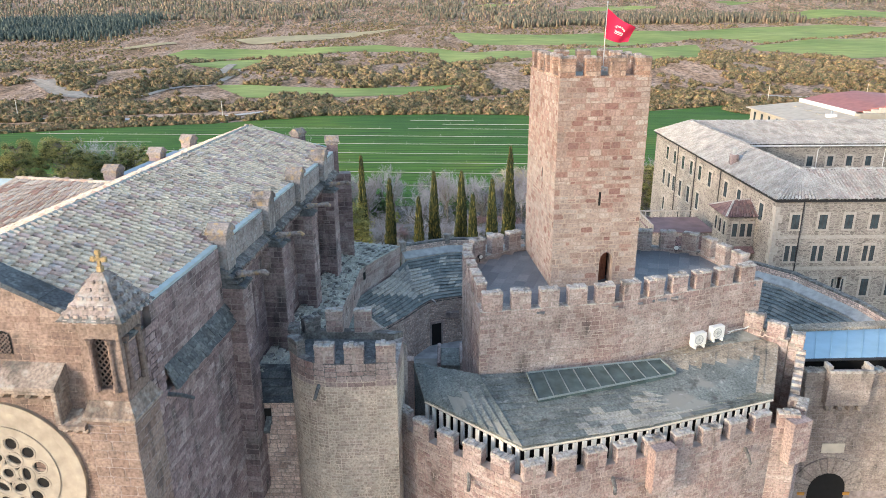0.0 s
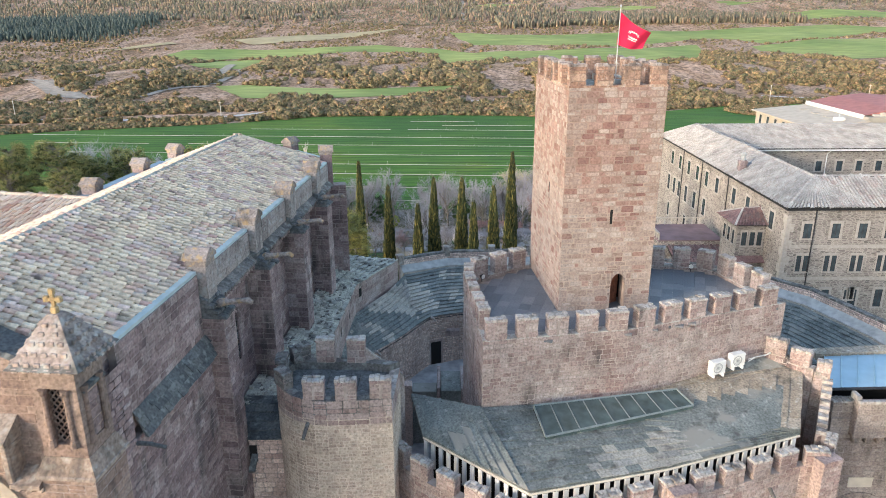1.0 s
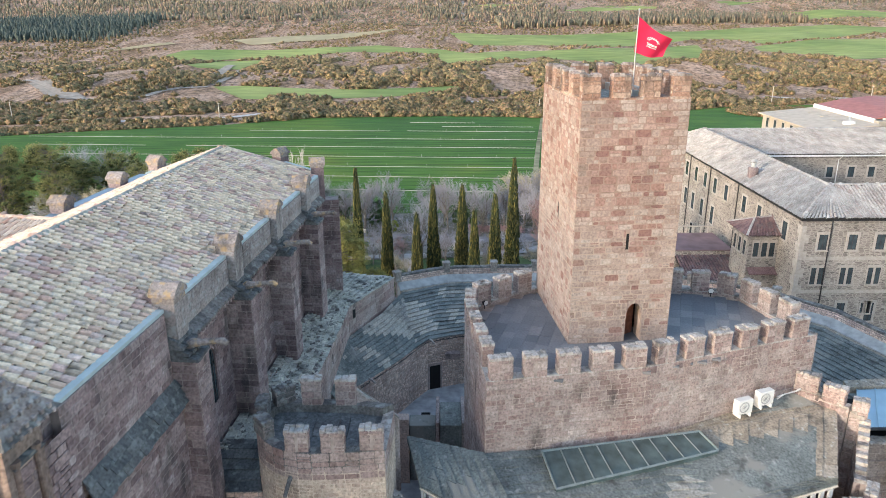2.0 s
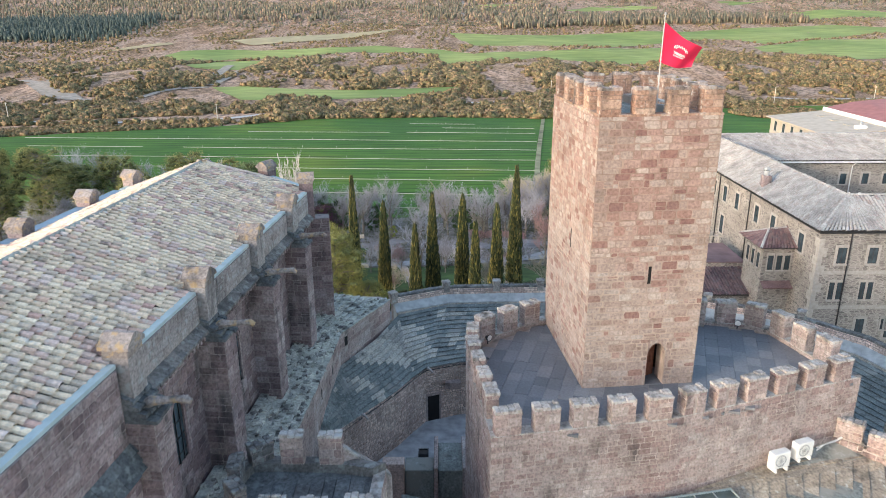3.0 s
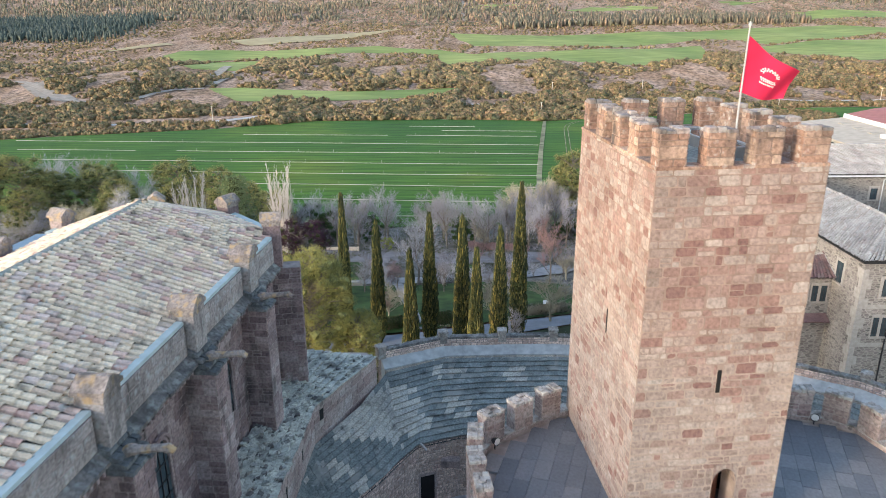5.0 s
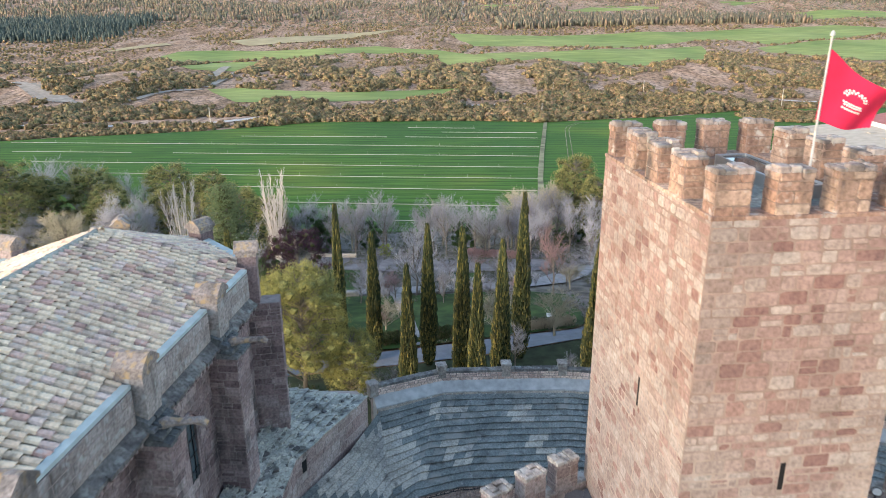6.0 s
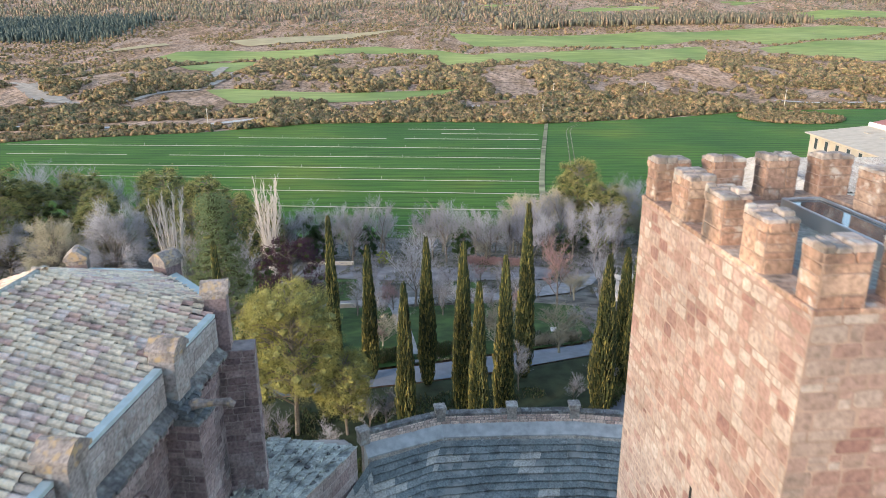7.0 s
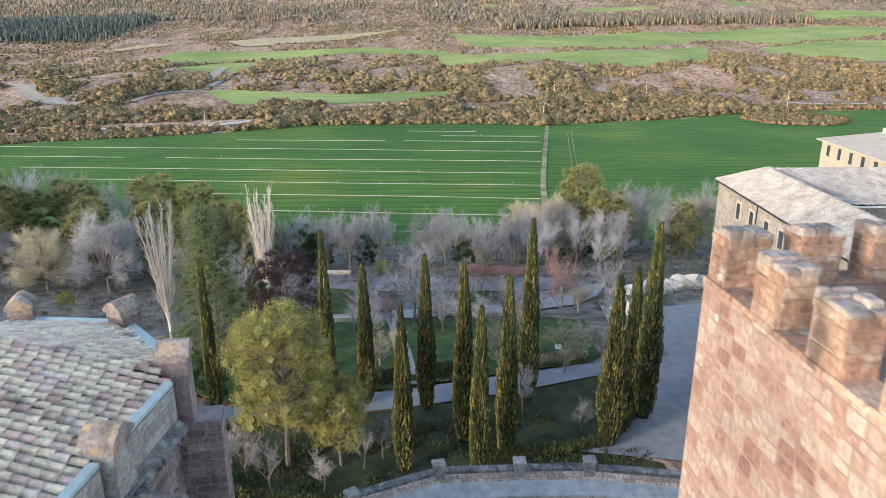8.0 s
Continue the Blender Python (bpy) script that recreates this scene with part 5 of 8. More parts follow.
slab_patch(g, (-7.0, 45.1, -4.12), (-6.56, 52.8, -4.12), (-9.4, 45.1, -3.2), (-8.7, 52.8, -3.2), 6, 0.5, 0.1, rng, gap=0.09)
slab_patch(g, (-6.56, 52.8, -4.12), (-3.75, 58.9, -4.28), (-8.7, 52.8, -3.35), (-8.3, 59.4, -3.95), 8, 0.5, 0.1, rng, gap=0.09)
part("slab_roofing", g, m_scale, aisle, "dark lichened scale slabs", "stuff")
for mat, count, lab in ((m_scale, 700, "loose lichened stones over the slabs"), (m_coping_dark, 170, "blackened loose stones over the slabs")):
    g = Geo()
    for _ in range(count):
        k = rng.choice((0, 0, 1, 1, 2))
        lo0, lo1, hi0, hi1 = ((-7.8, 34.6, -4.1), (-7.0, 45.1, -4.1), (-10.3, 34.6, -3.2), (-9.4, 45.1, -3.2)) if k == 0 else ((-7.0, 45.1, -4.1), (-6.56, 52.8, -4.1), (-9.4, 45.1, -3.2), (-8.7, 52.8, -3.2)) if k == 1 else ((-6.56, 52.8, -4.1), (-3.75, 58.9, -4.26), (-8.7, 52.8, -3.35), (-8.3, 59.4, -3.95))
        u_, w_ = rng.random(), rng.uniform(0.02, 0.98)
        c = V(lo0).lerp(V(lo1), u_).lerp(V(hi0).lerp(V(hi1), u_), w_) + V((0, 0, 0.1))
        n, r, a0 = rng.choice((4, 5, 6)), rng.uniform(0.09, 0.24), rng.uniform(0, 6.28)
        tx, ty = rng.uniform(-0.15, 0.15), rng.uniform(-0.15, 0.15)
        ring_ = [(r * rng.uniform(0.65, 1.15) * math.cos(a0 + 6.283 * j / n), r * rng.uniform(0.65, 1.15) * math.sin(a0 + 6.283 * j / n)) for j in range(n)]
        th = rng.uniform(0.02, 0.07)
        lo = [(c.x + x, c.y + y, c.z + tx * x + ty * y - 0.1) for x, y in ring_]
        hi = [(c.x + x * 0.88, c.y + y * 0.88, c.z + tx * x + ty * y + th) for x, y in ring_]
        g.add(lo + hi, [tuple(range(n, 2 * n))] + [(j, (j + 1) % n, n + (j + 1) % n, n + j) for j in range(n)])
    part("loose_stone", g, mat, aisle, lab, "stuff")

RING_OUT = [(-7.9, 46.0, -6.2), (-6.7, 52.6, -6.3), (-4.6, 56.3, -6.1), (-3.3, 60.2, -6.0), (0.45, 62.0, -5.95), (4.3, 62.15, -5.95), (8.1, 62.15, -5.95), (14.0, 61.2, -5.95), (19.5, 59.1, -5.95), (24.6, 56.1, -5.95), (27.3, 52.9, -5.95), (29.3, 47.1, -5.95), (30.1, 40.0, -5.95)]
RING_IN = [(-6.6, 46.0, -7.6), (-4.9, 48.4, -7.5), (-2.9, 51.2, -7.4), (-1.9, 52.9, -7.35), (-1.1, 54.1, -7.35), (1.3, 55.0, -7.35), (7.0, 55.4, -7.35), (13.0, 54.6, -7.35), (18.0, 52.0, -7.3), (21.0, 49.8, -7.4), (23.0, 47.0, -7.4), (24.6, 43.8, -7.4), (25.0, 40.5, -7.4)]
ringb = thing("ring_building", "low range with grey slab roof round the courtyard", "building")
for k in range(len(RING_OUT) - 1):
    a, b, c, d = RING_IN[k], RING_IN[k + 1], RING_OUT[k + 1], RING_OUT[k]
    q = [a[:2], b[:2], c[:2], d[:2]]
    g = Geo()
    g.prism(q, -13, [a[2] - 0.12, b[2] - 0.12, c[2] - 0.12, d[2] - 0.12])
    part("core", g, m_mortar, ringb)
ring_each = [m_slab, ringb, 300, m_slab_pale]
WORN = [(-4.0, 50.8, 0.55, 0.4), (-6.4, 49.4, 0.3, 0.3), (-5.2, 51.2, 0.6, 0.3), (-3.5, 56.0, 2.5, 2.2), (-2.4, 57.6, 1.4, 1.5), (-4.9, 54.6, 1.4, 0.9), (0.4, 60.6, 0.8, 0.8), (1.7, 60.9, 0.5, 0.4), (1.2, 57.6, 0.9, 0.7), (5.2, 60.2, 0.6, 1.0), (5.8, 58.2, 0.5, 0.9), (-1.3, 56.0, 0.7, 0.9)]


def worn(x, y):
    return any(((x - a) / c) ** 2 + ((y - b) / d) ** 2 < 1 for a, b, c, d in WORN)


g, gp_ = Geo(), Geo()
for k in (0, 1, 2, 3, 4, 5, 6, 10, 9, 8, 7, 11):
    slab_patch(g, RING_IN[k], RING_IN[k + 1], RING_OUT[k], RING_OUT[k + 1], 14 if k > 2 else 11, 0.55, 0.055, rng, each=ring_each, pale=(worn, gp_), gap=0.055)
part("slab_roofing", g, m_slab, ringb, "courses of blue-grey slate slabs", "stuff")
if gp_.v:
    part("bleached_slab", gp_, m_slab_pale, ringb, "bleached pale slabs", "stuff")
g = Geo()
inner = [p[:2] for p in RING_IN]
for k, (a, b) in enumerate(zip(inner[:7], inner[1:7])):
    hole = []
    if k == 4:
        hole = [(0.1, 0.95, -11.5, -9.5)]
    off = V((b[1] - a[1], -(b[0] - a[0]))).normalized() * 0.02
    masonry(g, (a[0] + off.x, a[1] + off.y), (b[0] + off.x, b[1] + off.y), -12.2, -7.35, (0.1, 0.2), (0.12, 0.4), (0.01, 0.05), rng, hole)
part("rubble", g, m_rubble, ringb, "rough rubble courtyard wall", "stuff")
dv = V(inner[5]) - V(inner[4])
da = math.degrees(math.atan2(dv.y, dv.x))
# solid black box, its colour standing for the unlit passage
d = part("doorway", box_geo(0.1, -0.06, 0, 0.95, 0.5, 2.0), m_black, ringb, "doorway filled with black for its unlit inside")
d.matrix_basis = pose(*inner[4], -11.45, 0, 0, da)
g = Geo()
for a in ((-0.03, -0.1, 0, 0.1, 0.1, 2.0), (0.95, -0.1, 0, 1.08, 0.1, 2.0), (-0.03, -0.1, 2.0, 1.08, 0.1, 2.18)):
    g.bevel_box(*a, 0.02)
f_ = part("door_frame", g, m_wall, d)
g = Geo()
for a, b in zip(RING_IN[:8], RING_IN[1:8]):
    g.tube([(a[0], a[1], a[2] - 0.1), (b[0], b[1], b[2] - 0.1)], [0.07, 0.07], 6)
part("gutter", g, m_dark_metal, ringb)
for x, y, a in ((-0.95, 54.15, -60), (-4.85, 48.35, -50)):
    g = Geo()
    g.tube([(0, 0, 0), (0.4, 0, 0.02), (0.7, 0, -0.05)], [0.09, 0.08, 0.06], 6)
    s_ = part("spout", g, m_coping, ringb, "stone waterspout")
    s_.matrix_basis = pose(x, y, -7.28, 0, 0, a)
g = Geo()
g.prism([(-8, 40), (3, 33), (6, 36), (14, 46), (18, 52), (7, 55.8), (1, 55.6), (-3, 53), (-7, 47)], -12.6, -11.42)
solid("courtyard_floor", g, plain("courtyard_gravel", (0.37, 0.37, 0.375), 0.95, var=0.3, scale=1.5), "grey gravel courtyard floor", "floor", "structure")
court = thing("courtyard_stair", "stone stair walls with dark slab tops in the courtyard", "stairs")
for x0, y0, x1, y1, z1, mat in ((-0.2, 42.6, 1.1, 45.2, -7.2, m_slab), (-0.42, 42.4, -0.2, 45.4, -6.9, m_wall), (1.1, 42.4, 1.32, 45.4, -6.9, m_wall), (-2.0, 43.2, -0.44, 44.4, -7.6, m_slab), (-3.2, 42.9, -2.02, 43.6, -7.0, m_rubble)):
    g = Geo()
    g.bevel_box(x0, y0, -12.2, x1, y1, z1, 0.03)
    part("stair_block", g, mat, court)
for k in range(5):
    g = Geo()
    g.bevel_box(-0.15, 45.25 + 0.32 * k, -12.2, 1.05, 45.55 + 0.32 * k, -7.5 - 0.36 * k, 0.02)
    part("step", g, m_slab, court)
planter = thing("planter", "dark square planter box on the courtyard floor", "planter", pose(-1.2, 49.75, -11.42))
g = Geo()
for a in ((-0.32, -0.32, 0, 0.32, -0.26, 0.5), (-0.32, 0.26, 0, 0.32, 0.32, 0.5), (-0.32, -0.25, 0, -0.26, 0.25, 0.5), (0.26, -0.25, 0, 0.32, 0.25, 0.5)):
    part("board", box_geo(*a), m_dark_metal, planter)
part("soil", box_geo(-0.26, -0.26, 0.02, 0.26, 0.26, 0.42), m_tile_bed, planter)
lint = part("lintel", box_geo(0.2, 54.2, -8.95, 1.3, 54.75, -8.5), m_wall, ringb, "pale pink stone lintel block")
# wall walk and parapet outside the ring
WALL = [(-3.9, 61.4), (0.3, 63.3), (4.3, 63.5), (7.8, 63.55), (14.0, 62.6), (20.0, 60.4), (25.5, 57.2), (28.6, 53.6), (30.6, 47.5), (31.4, 40.0)]
rampart = thing("rampart", "curved stone rampart with low parapet and coping", "wall")
wi = []
for k, p in enumerate(WALL):
    a, b = V(WALL[max(k - 1, 0)]), V(WALL[min(k + 1, len(WALL) - 1)])
    u = (b - a).normalized()
    wi.append((V(p) + V((u.y, -u.x)) * 0.45, V(p) + V((u.y, -u.x)) * 1.12, V(p) + V((u.y, -u.x)) * 1.36, V(p)))
g, gl, gs = Geo(), Geo(), Geo()
for k in range(len(WALL) - 1):
    (a1, a2, a3, a0), (b1, b2, b3, b0) = wi[k], wi[k + 1]
    g = Geo()
    g.prism([tuple(a1), tuple(b1), tuple(b0), tuple(a0)], -24.8, -4.95)
    part("core", g, m_mortar_dark, rampart)
    gl = Geo()
    gl.hexa([(*a2, -7.2), (*b2, -7.2), (*b1, -7.2), (*a1, -7.2), (*a2, -5.85), (*b2, -5.85), (*b1, -5.42), (*a1, -5.42)])
    part("wall_walk", gl, m_lead, rampart, "pale streaked wall walk")
    gl = Geo()
    gl.hexa([(*a3, -7.2), (*b3, -7.2), (*b2, -7.2), (*a2, -7.2), (*a3, -5.97), (*b3, -5.97), (*b2, -5.93), (*a2, -5.93)])
    part("gutter_stone", gl, m_slab_tan, rampart)
    masonry(gs, tuple(a1), tuple(b1), -5.46, -4.95, (0.16, 0.24), (0.25, 0.55), (0.006, 0.03), rng)
part("stonework", gs, m_rubble, rampart, kind="stuff")
g = Geo()
for k in range(len(WALL) - 1):
    a, b = V(WALL[k]), V(WALL[k + 1])
    a1, b1 = wi[k][0], wi[k + 1][0]
    n = int((b - a).length / 0.55)
    for i in range(n):
        s, e = i / n, (i + 0.96) / n
        g.prism([tuple(a1.lerp(b1, s)), tuple(a1.lerp(b1, e)), tuple(a.lerp(b, e)), tuple(a.lerp(b, s))], -4.95, -4.83 + rng.uniform(0, 0.05))
part("coping", g, m_coping_dark, rampart, "lichened coping stones", "stuff")
m_pier = pieces("pier_stone", [(0.30, 0.265, 0.235), (0.27, 0.235, 0.21)], lichen=0.4, lichen_col=(0.40, 0.39, 0.36), dark=0.3, relief=0.9)
for k, p in enumerate([(-3.75, 61.1), *WALL[1:7]]):
    g = Geo()
    g.bevel_box(-0.27, -0.27, 0, 0.27, 0.27, 0.75, 0.03)
    g.bevel_box(-0.33, -0.33, 0.75, 0.33, 0.33, 0.88, 0.04)
    o = part("pier", g, m_pier, rampart, "small square parapet pier")
    o.matrix_basis = pose(p[0] + 0.05, p[1] - 0.25, -5.25, 0, 0, (30, 12, 0, 0, -10, -20, -35)[k])

# ---- round turret in front ----
TC, TR = V((-5.2, 33.3)), 2.75
m_turret = pieces("turret_beige", [(0.600, 0.520, 0.435), (0.545, 0.465, 0.385), (0.500, 0.415, 0.340), (0.450, 0.362, 0.300), (0.385, 0.300, 0.250)], relief=0.8, cluster=0.4)
turret = thing("round_turret", "round-fronted stone turret with merlons", "turret")
arc = [TC + V((TR * math.cos(a), TR * math.sin(a))) for a in [radians(d) for d in range(150, 271, 12)]]
tp = [tuple(p) for p in arc] + [(-3.3, 30.65), (-2.3, 30.75), (-2.15, 34.25), (-3.9, 34.6), (-6.3, 34.75)]
SIDE = len(arc) + 1
g = Geo()
g.prism(tp, -14, -1.55)
m_mortar_sand = plain("mortar_sand", (0.54, 0.455, 0.37), 0.95, var=0.25, scale=1.2, relief=0.4)
part("core", g, m_mortar_sand, turret)
g, gu = Geo(), Geo()
for k in range(len(tp)):
    masonry(g, tp[k], tp[(k + 1) % len(tp)], -9.5, -2.0, hs=(0.13, 0.22), ls=(0.16, 0.48), d=(0.003, 0.013), rng=rng)
    masonry(gu, tp[k], tp[(k + 1) % len(tp)], -2.0, -1.06 if k == SIDE else -0.75, hs=(0.24, 0.34), ls=(0.4, 0.8), d=(0.003, 0.014), rng=rng)
part("stonework", g, m_turret, turret, "small coursed beige stone", "stuff")
part("upper_stonework", gu, m_wall, turret, "larger pinkish blocks under the merlons", "stuff")
ti = inset(tp, 0.45)
for k in range(len(tp)):
    j = (k + 1) % len(tp)
    g = Geo()
    g.prism([tp[k], tp[j], ti[j], ti[k]], -1.6, -1.05 if k == SIDE else -0.74)
    part("parapet", g, m_coping if k == SIDE else m_coping_dark, turret)
part("deck", (lambda q: (q.prism(ti, -1.6, -1.16), q)[1])(Geo()), m_slate_black, turret)
x = -8.0
while x < -2.6:
    w = rng.uniform(0.42, 0.6)
    y = 30.8 + rng.uniform(0, 0.5)
    while y < 34.4:
        ln = rng.uniform(0.9, 1.7)
        if inside(x + w / 2, y + ln / 2, ti) and inside(x, y + 0.1, ti) and inside(x + w, y + ln - 0.1, ti):
            g = Geo()
            g.bevel_box(x, y, -1.17, x + w - 0.02, y + ln - 0.02, -1.1 + 0.035 * (x + 5) + rng.uniform(0, 0.02), 0.015)
            part("deck_slab", g, m_slate_black if rng.random() < 0.7 else m_slab, turret)
        y += ln
    x += w
sets = [merlon_meshes(0.95, 0.45, 0.92, m_wall, rng, slot=True) for k in range(3)]
sets_b = [merlon_meshes(0.92, 0.45, 1.2, m_wall, rng) for k in range(2)]
sets_d = [merlon_meshes(0.95, 0.5, 0.72, m_coping_dark, rng, cap=m_coping_dark, bed=m_mortar_dark) for k in range(2)]
for x, y, a in ((-5.75, 30.85, 0), (-4.32, 30.8, 0), (-2.8, 30.95, 0)):
    place_merlon(turret, rng.choice(sets), x, y, -0.75, radians(a))
for x, y, a in ((-5.75, 34.4, 0), (-4.25, 34.35, 0)):
    place_merlon(turret, rng.choice(sets_b), x, y, -0.75, radians(a))
for x, y, a in ((-7.35, 32.0, 130), (-7.7, 33.4, 95), (-7.05, 34.5, 40)):
    place_merlon(turret, rng.choice(sets_d), x, y, -0.75, radians(a))
g = Geo()
g.hexa([(-3.85, 34.3, -6), (-2.0, 35.15, -6), (-2.13, 35.45, -6), (-3.98, 34.6, -6), (-3.85, 34.3, -0.1), (-2.0, 35.15, -2.1), (-2.13, 35.45, -2.1), (-3.98, 34.6, -0.1)])
part("ramp_wall", g, m_wall, turret, "low stone wall sloping down to the courtyard")
g = Geo()
for k in range(6):
    e, f = k / 6, (k + 0.96) / 6
    p0, p1 = V((-3.92, 34.45, -0.08)).lerp(V((-2.07, 35.3, -2.08)), e), V((-3.92, 34.45, -0.08)).lerp(V((-2.07, 35.3, -2.08)), f)
    o = V((-0.085, 0.18, 0))
    g.hexa([tuple(p0 - o), tuple(p1 - o), tuple(p1 + o), tuple(p0 + o)] + [tuple(v + V((0, 0, 0.1))) for v in (p0 - o, p1 - o, p1 + o, p0 + o)])
part("ramp_coping", g, m_coping, turret, kind="stuff")
g = Geo()
g.tube([(-6.1, 30.75, -1.95), (-6.15, 30.3, -2.1), (-6.2, 29.95, -2.3)], [0.1, 0.09, 0.08], 6)
part("spout", g, m_coping_dark, turret, "dark stone waterspout")

# low range between church and turret
low = thing("link_building", "low stone link with dark slab roof between church and turret", "building")
part("core", box_geo(-11.2, 32.5, -13, -7.7, 35.2, -3.95), m_mortar_dark, low)
g = Geo()
masonry(g, (-11.2, 32.5), (-7.7, 32.5), -10, -3.9, (0.2, 0.32), (0.3, 0.7), (0.008, 0.03), rng, [(1.75, 2.15, -5.2, -4.3)])
part("stonework", g, m_rubble, low, kind="stuff")
# black box standing for shade in the opening
part("window", box_geo(-9.45, 32.47, -5.2, -9.05, 32.7, -4.3), m_black, low, "narrow opening filled with black for its unlit depth")
g = Geo()
g.hexa([(-9.4, 32.0, -5.5), (-9.1, 32.0, -5.5), (-9.0, 32.6, -4.75), (-9.3, 32.6, -4.75), (-9.4, 31.95, -5.38), (-9.1, 31.95, -5.38), (-9.0, 32.6, -4.6), (-9.3, 32.6, -4.6)])
part("spout", g, m_slate_black, low, "dark slanting stone waterspout")
g = Geo()
slab_patch(g, (-11.3, 32.3, -3.9), (-7.6, 32.3, -3.9), (-11.3, 35.2, -3.15), (-7.6, 35.2, -3.15), 5, 0.7, 0.06, rng)
part("slab_roofing", g, m_slate_black, low, kind="stuff")

# ---- gallery with slab roof below the terrace ----
gal = thing("gallery", "low gallery with grey slab roof, skylight and slatted front", "building")
EV = [(-1.0, 33.1, -4.2), (3.71, 28.74, -4.2), (10.2, 30.45, -4.2), (17.5, 33.1, -4.2)]
TP = [(-1.7, 35.9, -3.5), (1.9, 34.4, -3.45), (9.4, 35.7, -3.75), (19.6, 37.5, -3.2)]
for k in range(3):
    a, b, c, d = EV[k], EV[k + 1], TP[k + 1], TP[k]
    g = Geo()
    g.hexa([(*a[:2], a[2] - 0.22), (*b[:2], b[2] - 0.22), (*c[:2], c[2] - 0.3), (*d[:2], d[2] - 0.3), (*a[:2], a[2] - 0.05), (*b[:2], b[2] - 0.05), (*c[:2], c[2] - 0.05), (*d[:2], d[2] - 0.05)])
    part("roof_bed", g, m_slab, gal)
g = Geo()
g.add([(17.5, 33.1, -4.25), (19.6, 37.5, -3.25), (19.8, 40.5, -2.9), (18.7, 39.0, -2.8), (9.4, 35.7, -3.8), (17.5, 33.1, -4.4), (19.6, 37.5, -3.4), (19.8, 40.5, -3.1), (18.7, 39.0, -3.0), (9.4, 35.7, -3.95)], [(0, 1, 2, 3, 4), (9, 8, 7, 6, 5)])
part("roof_bed", g, m_slab, gal)
gal_each = [m_slab, gal, 300, m_slab_sandy]
WORN = [(12.8, 34.9, 2.2, 0.7), (17.4, 35.0, 1.2, 1.2), (9.2, 30.9, 2.6, 0.8), (11.4, 32.3, 1.6, 0.8), (14.3, 34.6, 2.0, 1.0), (7.2, 29.8, 0.8, 0.5), (16.6, 36.2, 1.4, 0.8)]
g, gp_ = Geo(), Geo()
slab_patch(g, EV[1], TP[1], EV[0], TP[0], 9, 1.6, 0.05, rng, gap=0.05)
slab_patch(g, EV[1], EV[2], TP[1], TP[2], 11, 0.7, 0.035, rng, each=gal_each, pale=(worn, gp_), gap=0.042)
# the last third is hipped: its tan courses run parallel to the end wall
HIP = tuple(V(EV[2]).lerp(V(TP[2]), 0.84))
END = tuple(V(EV[3]).lerp(V(TP[3]), 0.05))
slab_patch(g, EV[2], EV[3], HIP, END, 9, 0.7, 0.035, rng, each=gal_each, pale=(worn, gp_), gap=0.042)
gt_ = Geo()
slab_patch(gt_, END, TP[3], HIP, TP[2], 13, 0.8, 0.035, rng, gap=0.042)
slab_patch(gt_, (9.4, 35.7, -3.76), (19.6, 37.5, -3.2), (18.0, 38.75, -2.9), (19.8, 40.5, -2.85), 6, 0.9, 0.04, rng, gap=0.03)
part("tan_slab", gt_, m_slab_tan, gal, "tan weathered slabs under the terrace wall", "stuff")
part("slab_roofing", g, m_slab, gal, "grey slate slab courses", "stuff")
if gp_.v:
    part("bleached_slab", gp_, m_slab_sandy, gal, "bleached pale slabs", "stuff")
# added black solid gives the shade behind the slats
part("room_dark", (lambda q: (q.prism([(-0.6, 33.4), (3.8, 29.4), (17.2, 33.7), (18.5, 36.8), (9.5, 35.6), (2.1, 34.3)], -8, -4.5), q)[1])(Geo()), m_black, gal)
line = [(-0.95, 33.25), (3.72, 28.95), (10.2, 30.65), (17.4, 33.25)]
for p, a in resample(line, 0.5, 0.1):
    g = Geo()
    g.bevel_box(-0.12, -0.05, -5.9, 0.12, 0.05, -4.42, 0.01)
    o = part("slat", g, m_white, gal)
    o.matrix_basis = pose(p.x, p.y, 0, 0, 0, math.degrees(a))
g = Geo()
for (x0, y0, z0), (x1, y1, z1) in zip(EV, EV[1:]):
    g.tube([(x0, y0, z0 - 0.14), (x1, y1, z1 - 0.14)], [0.06, 0.06], 4)
part("eave_board", g, m_pale, gal, "pale eave board")
# skylight on the gallery roof
skyl = thing("skylight", "long glazed skylight with pale metal bars on slab roof", "skylight")
A, B, C_, D_ = V((4.85, 32.1, -3.66)), V((12.75, 34.75, -3.6)), V((12.2, 35.85, -3.3)), V((4.52, 34.3, -3.3))
g = Geo()
g.hexa([tuple(p - V((0, 0, 0.4))) for p in (A, B, C_, D_)] + [tuple(p) for p in (A, B, C_, D_)])
part("pane", g, m_skyglass, skyl)
for k in range(10):
    s = k / 9
    g = Geo()
    a, b = A.lerp(B, s), D_.lerp(C_, s)
    g.tube([tuple(a + V((0, 0, 0.03))), tuple(b + V((0, 0, 0.03)))], [0.035, 0.035], 4)
    part("glazing_bar", g, m_skyframe, skyl)
for a, b in ((A, B), (D_, C_), (A, D_), (B, C_)):
    g = Geo()
    g.tube([tuple(a + V((0, 0, 0.02))), tuple(b + V((0, 0, 0.02)))], [0.06, 0.06], 4)
    part("frame", g, m_skyframe, skyl)
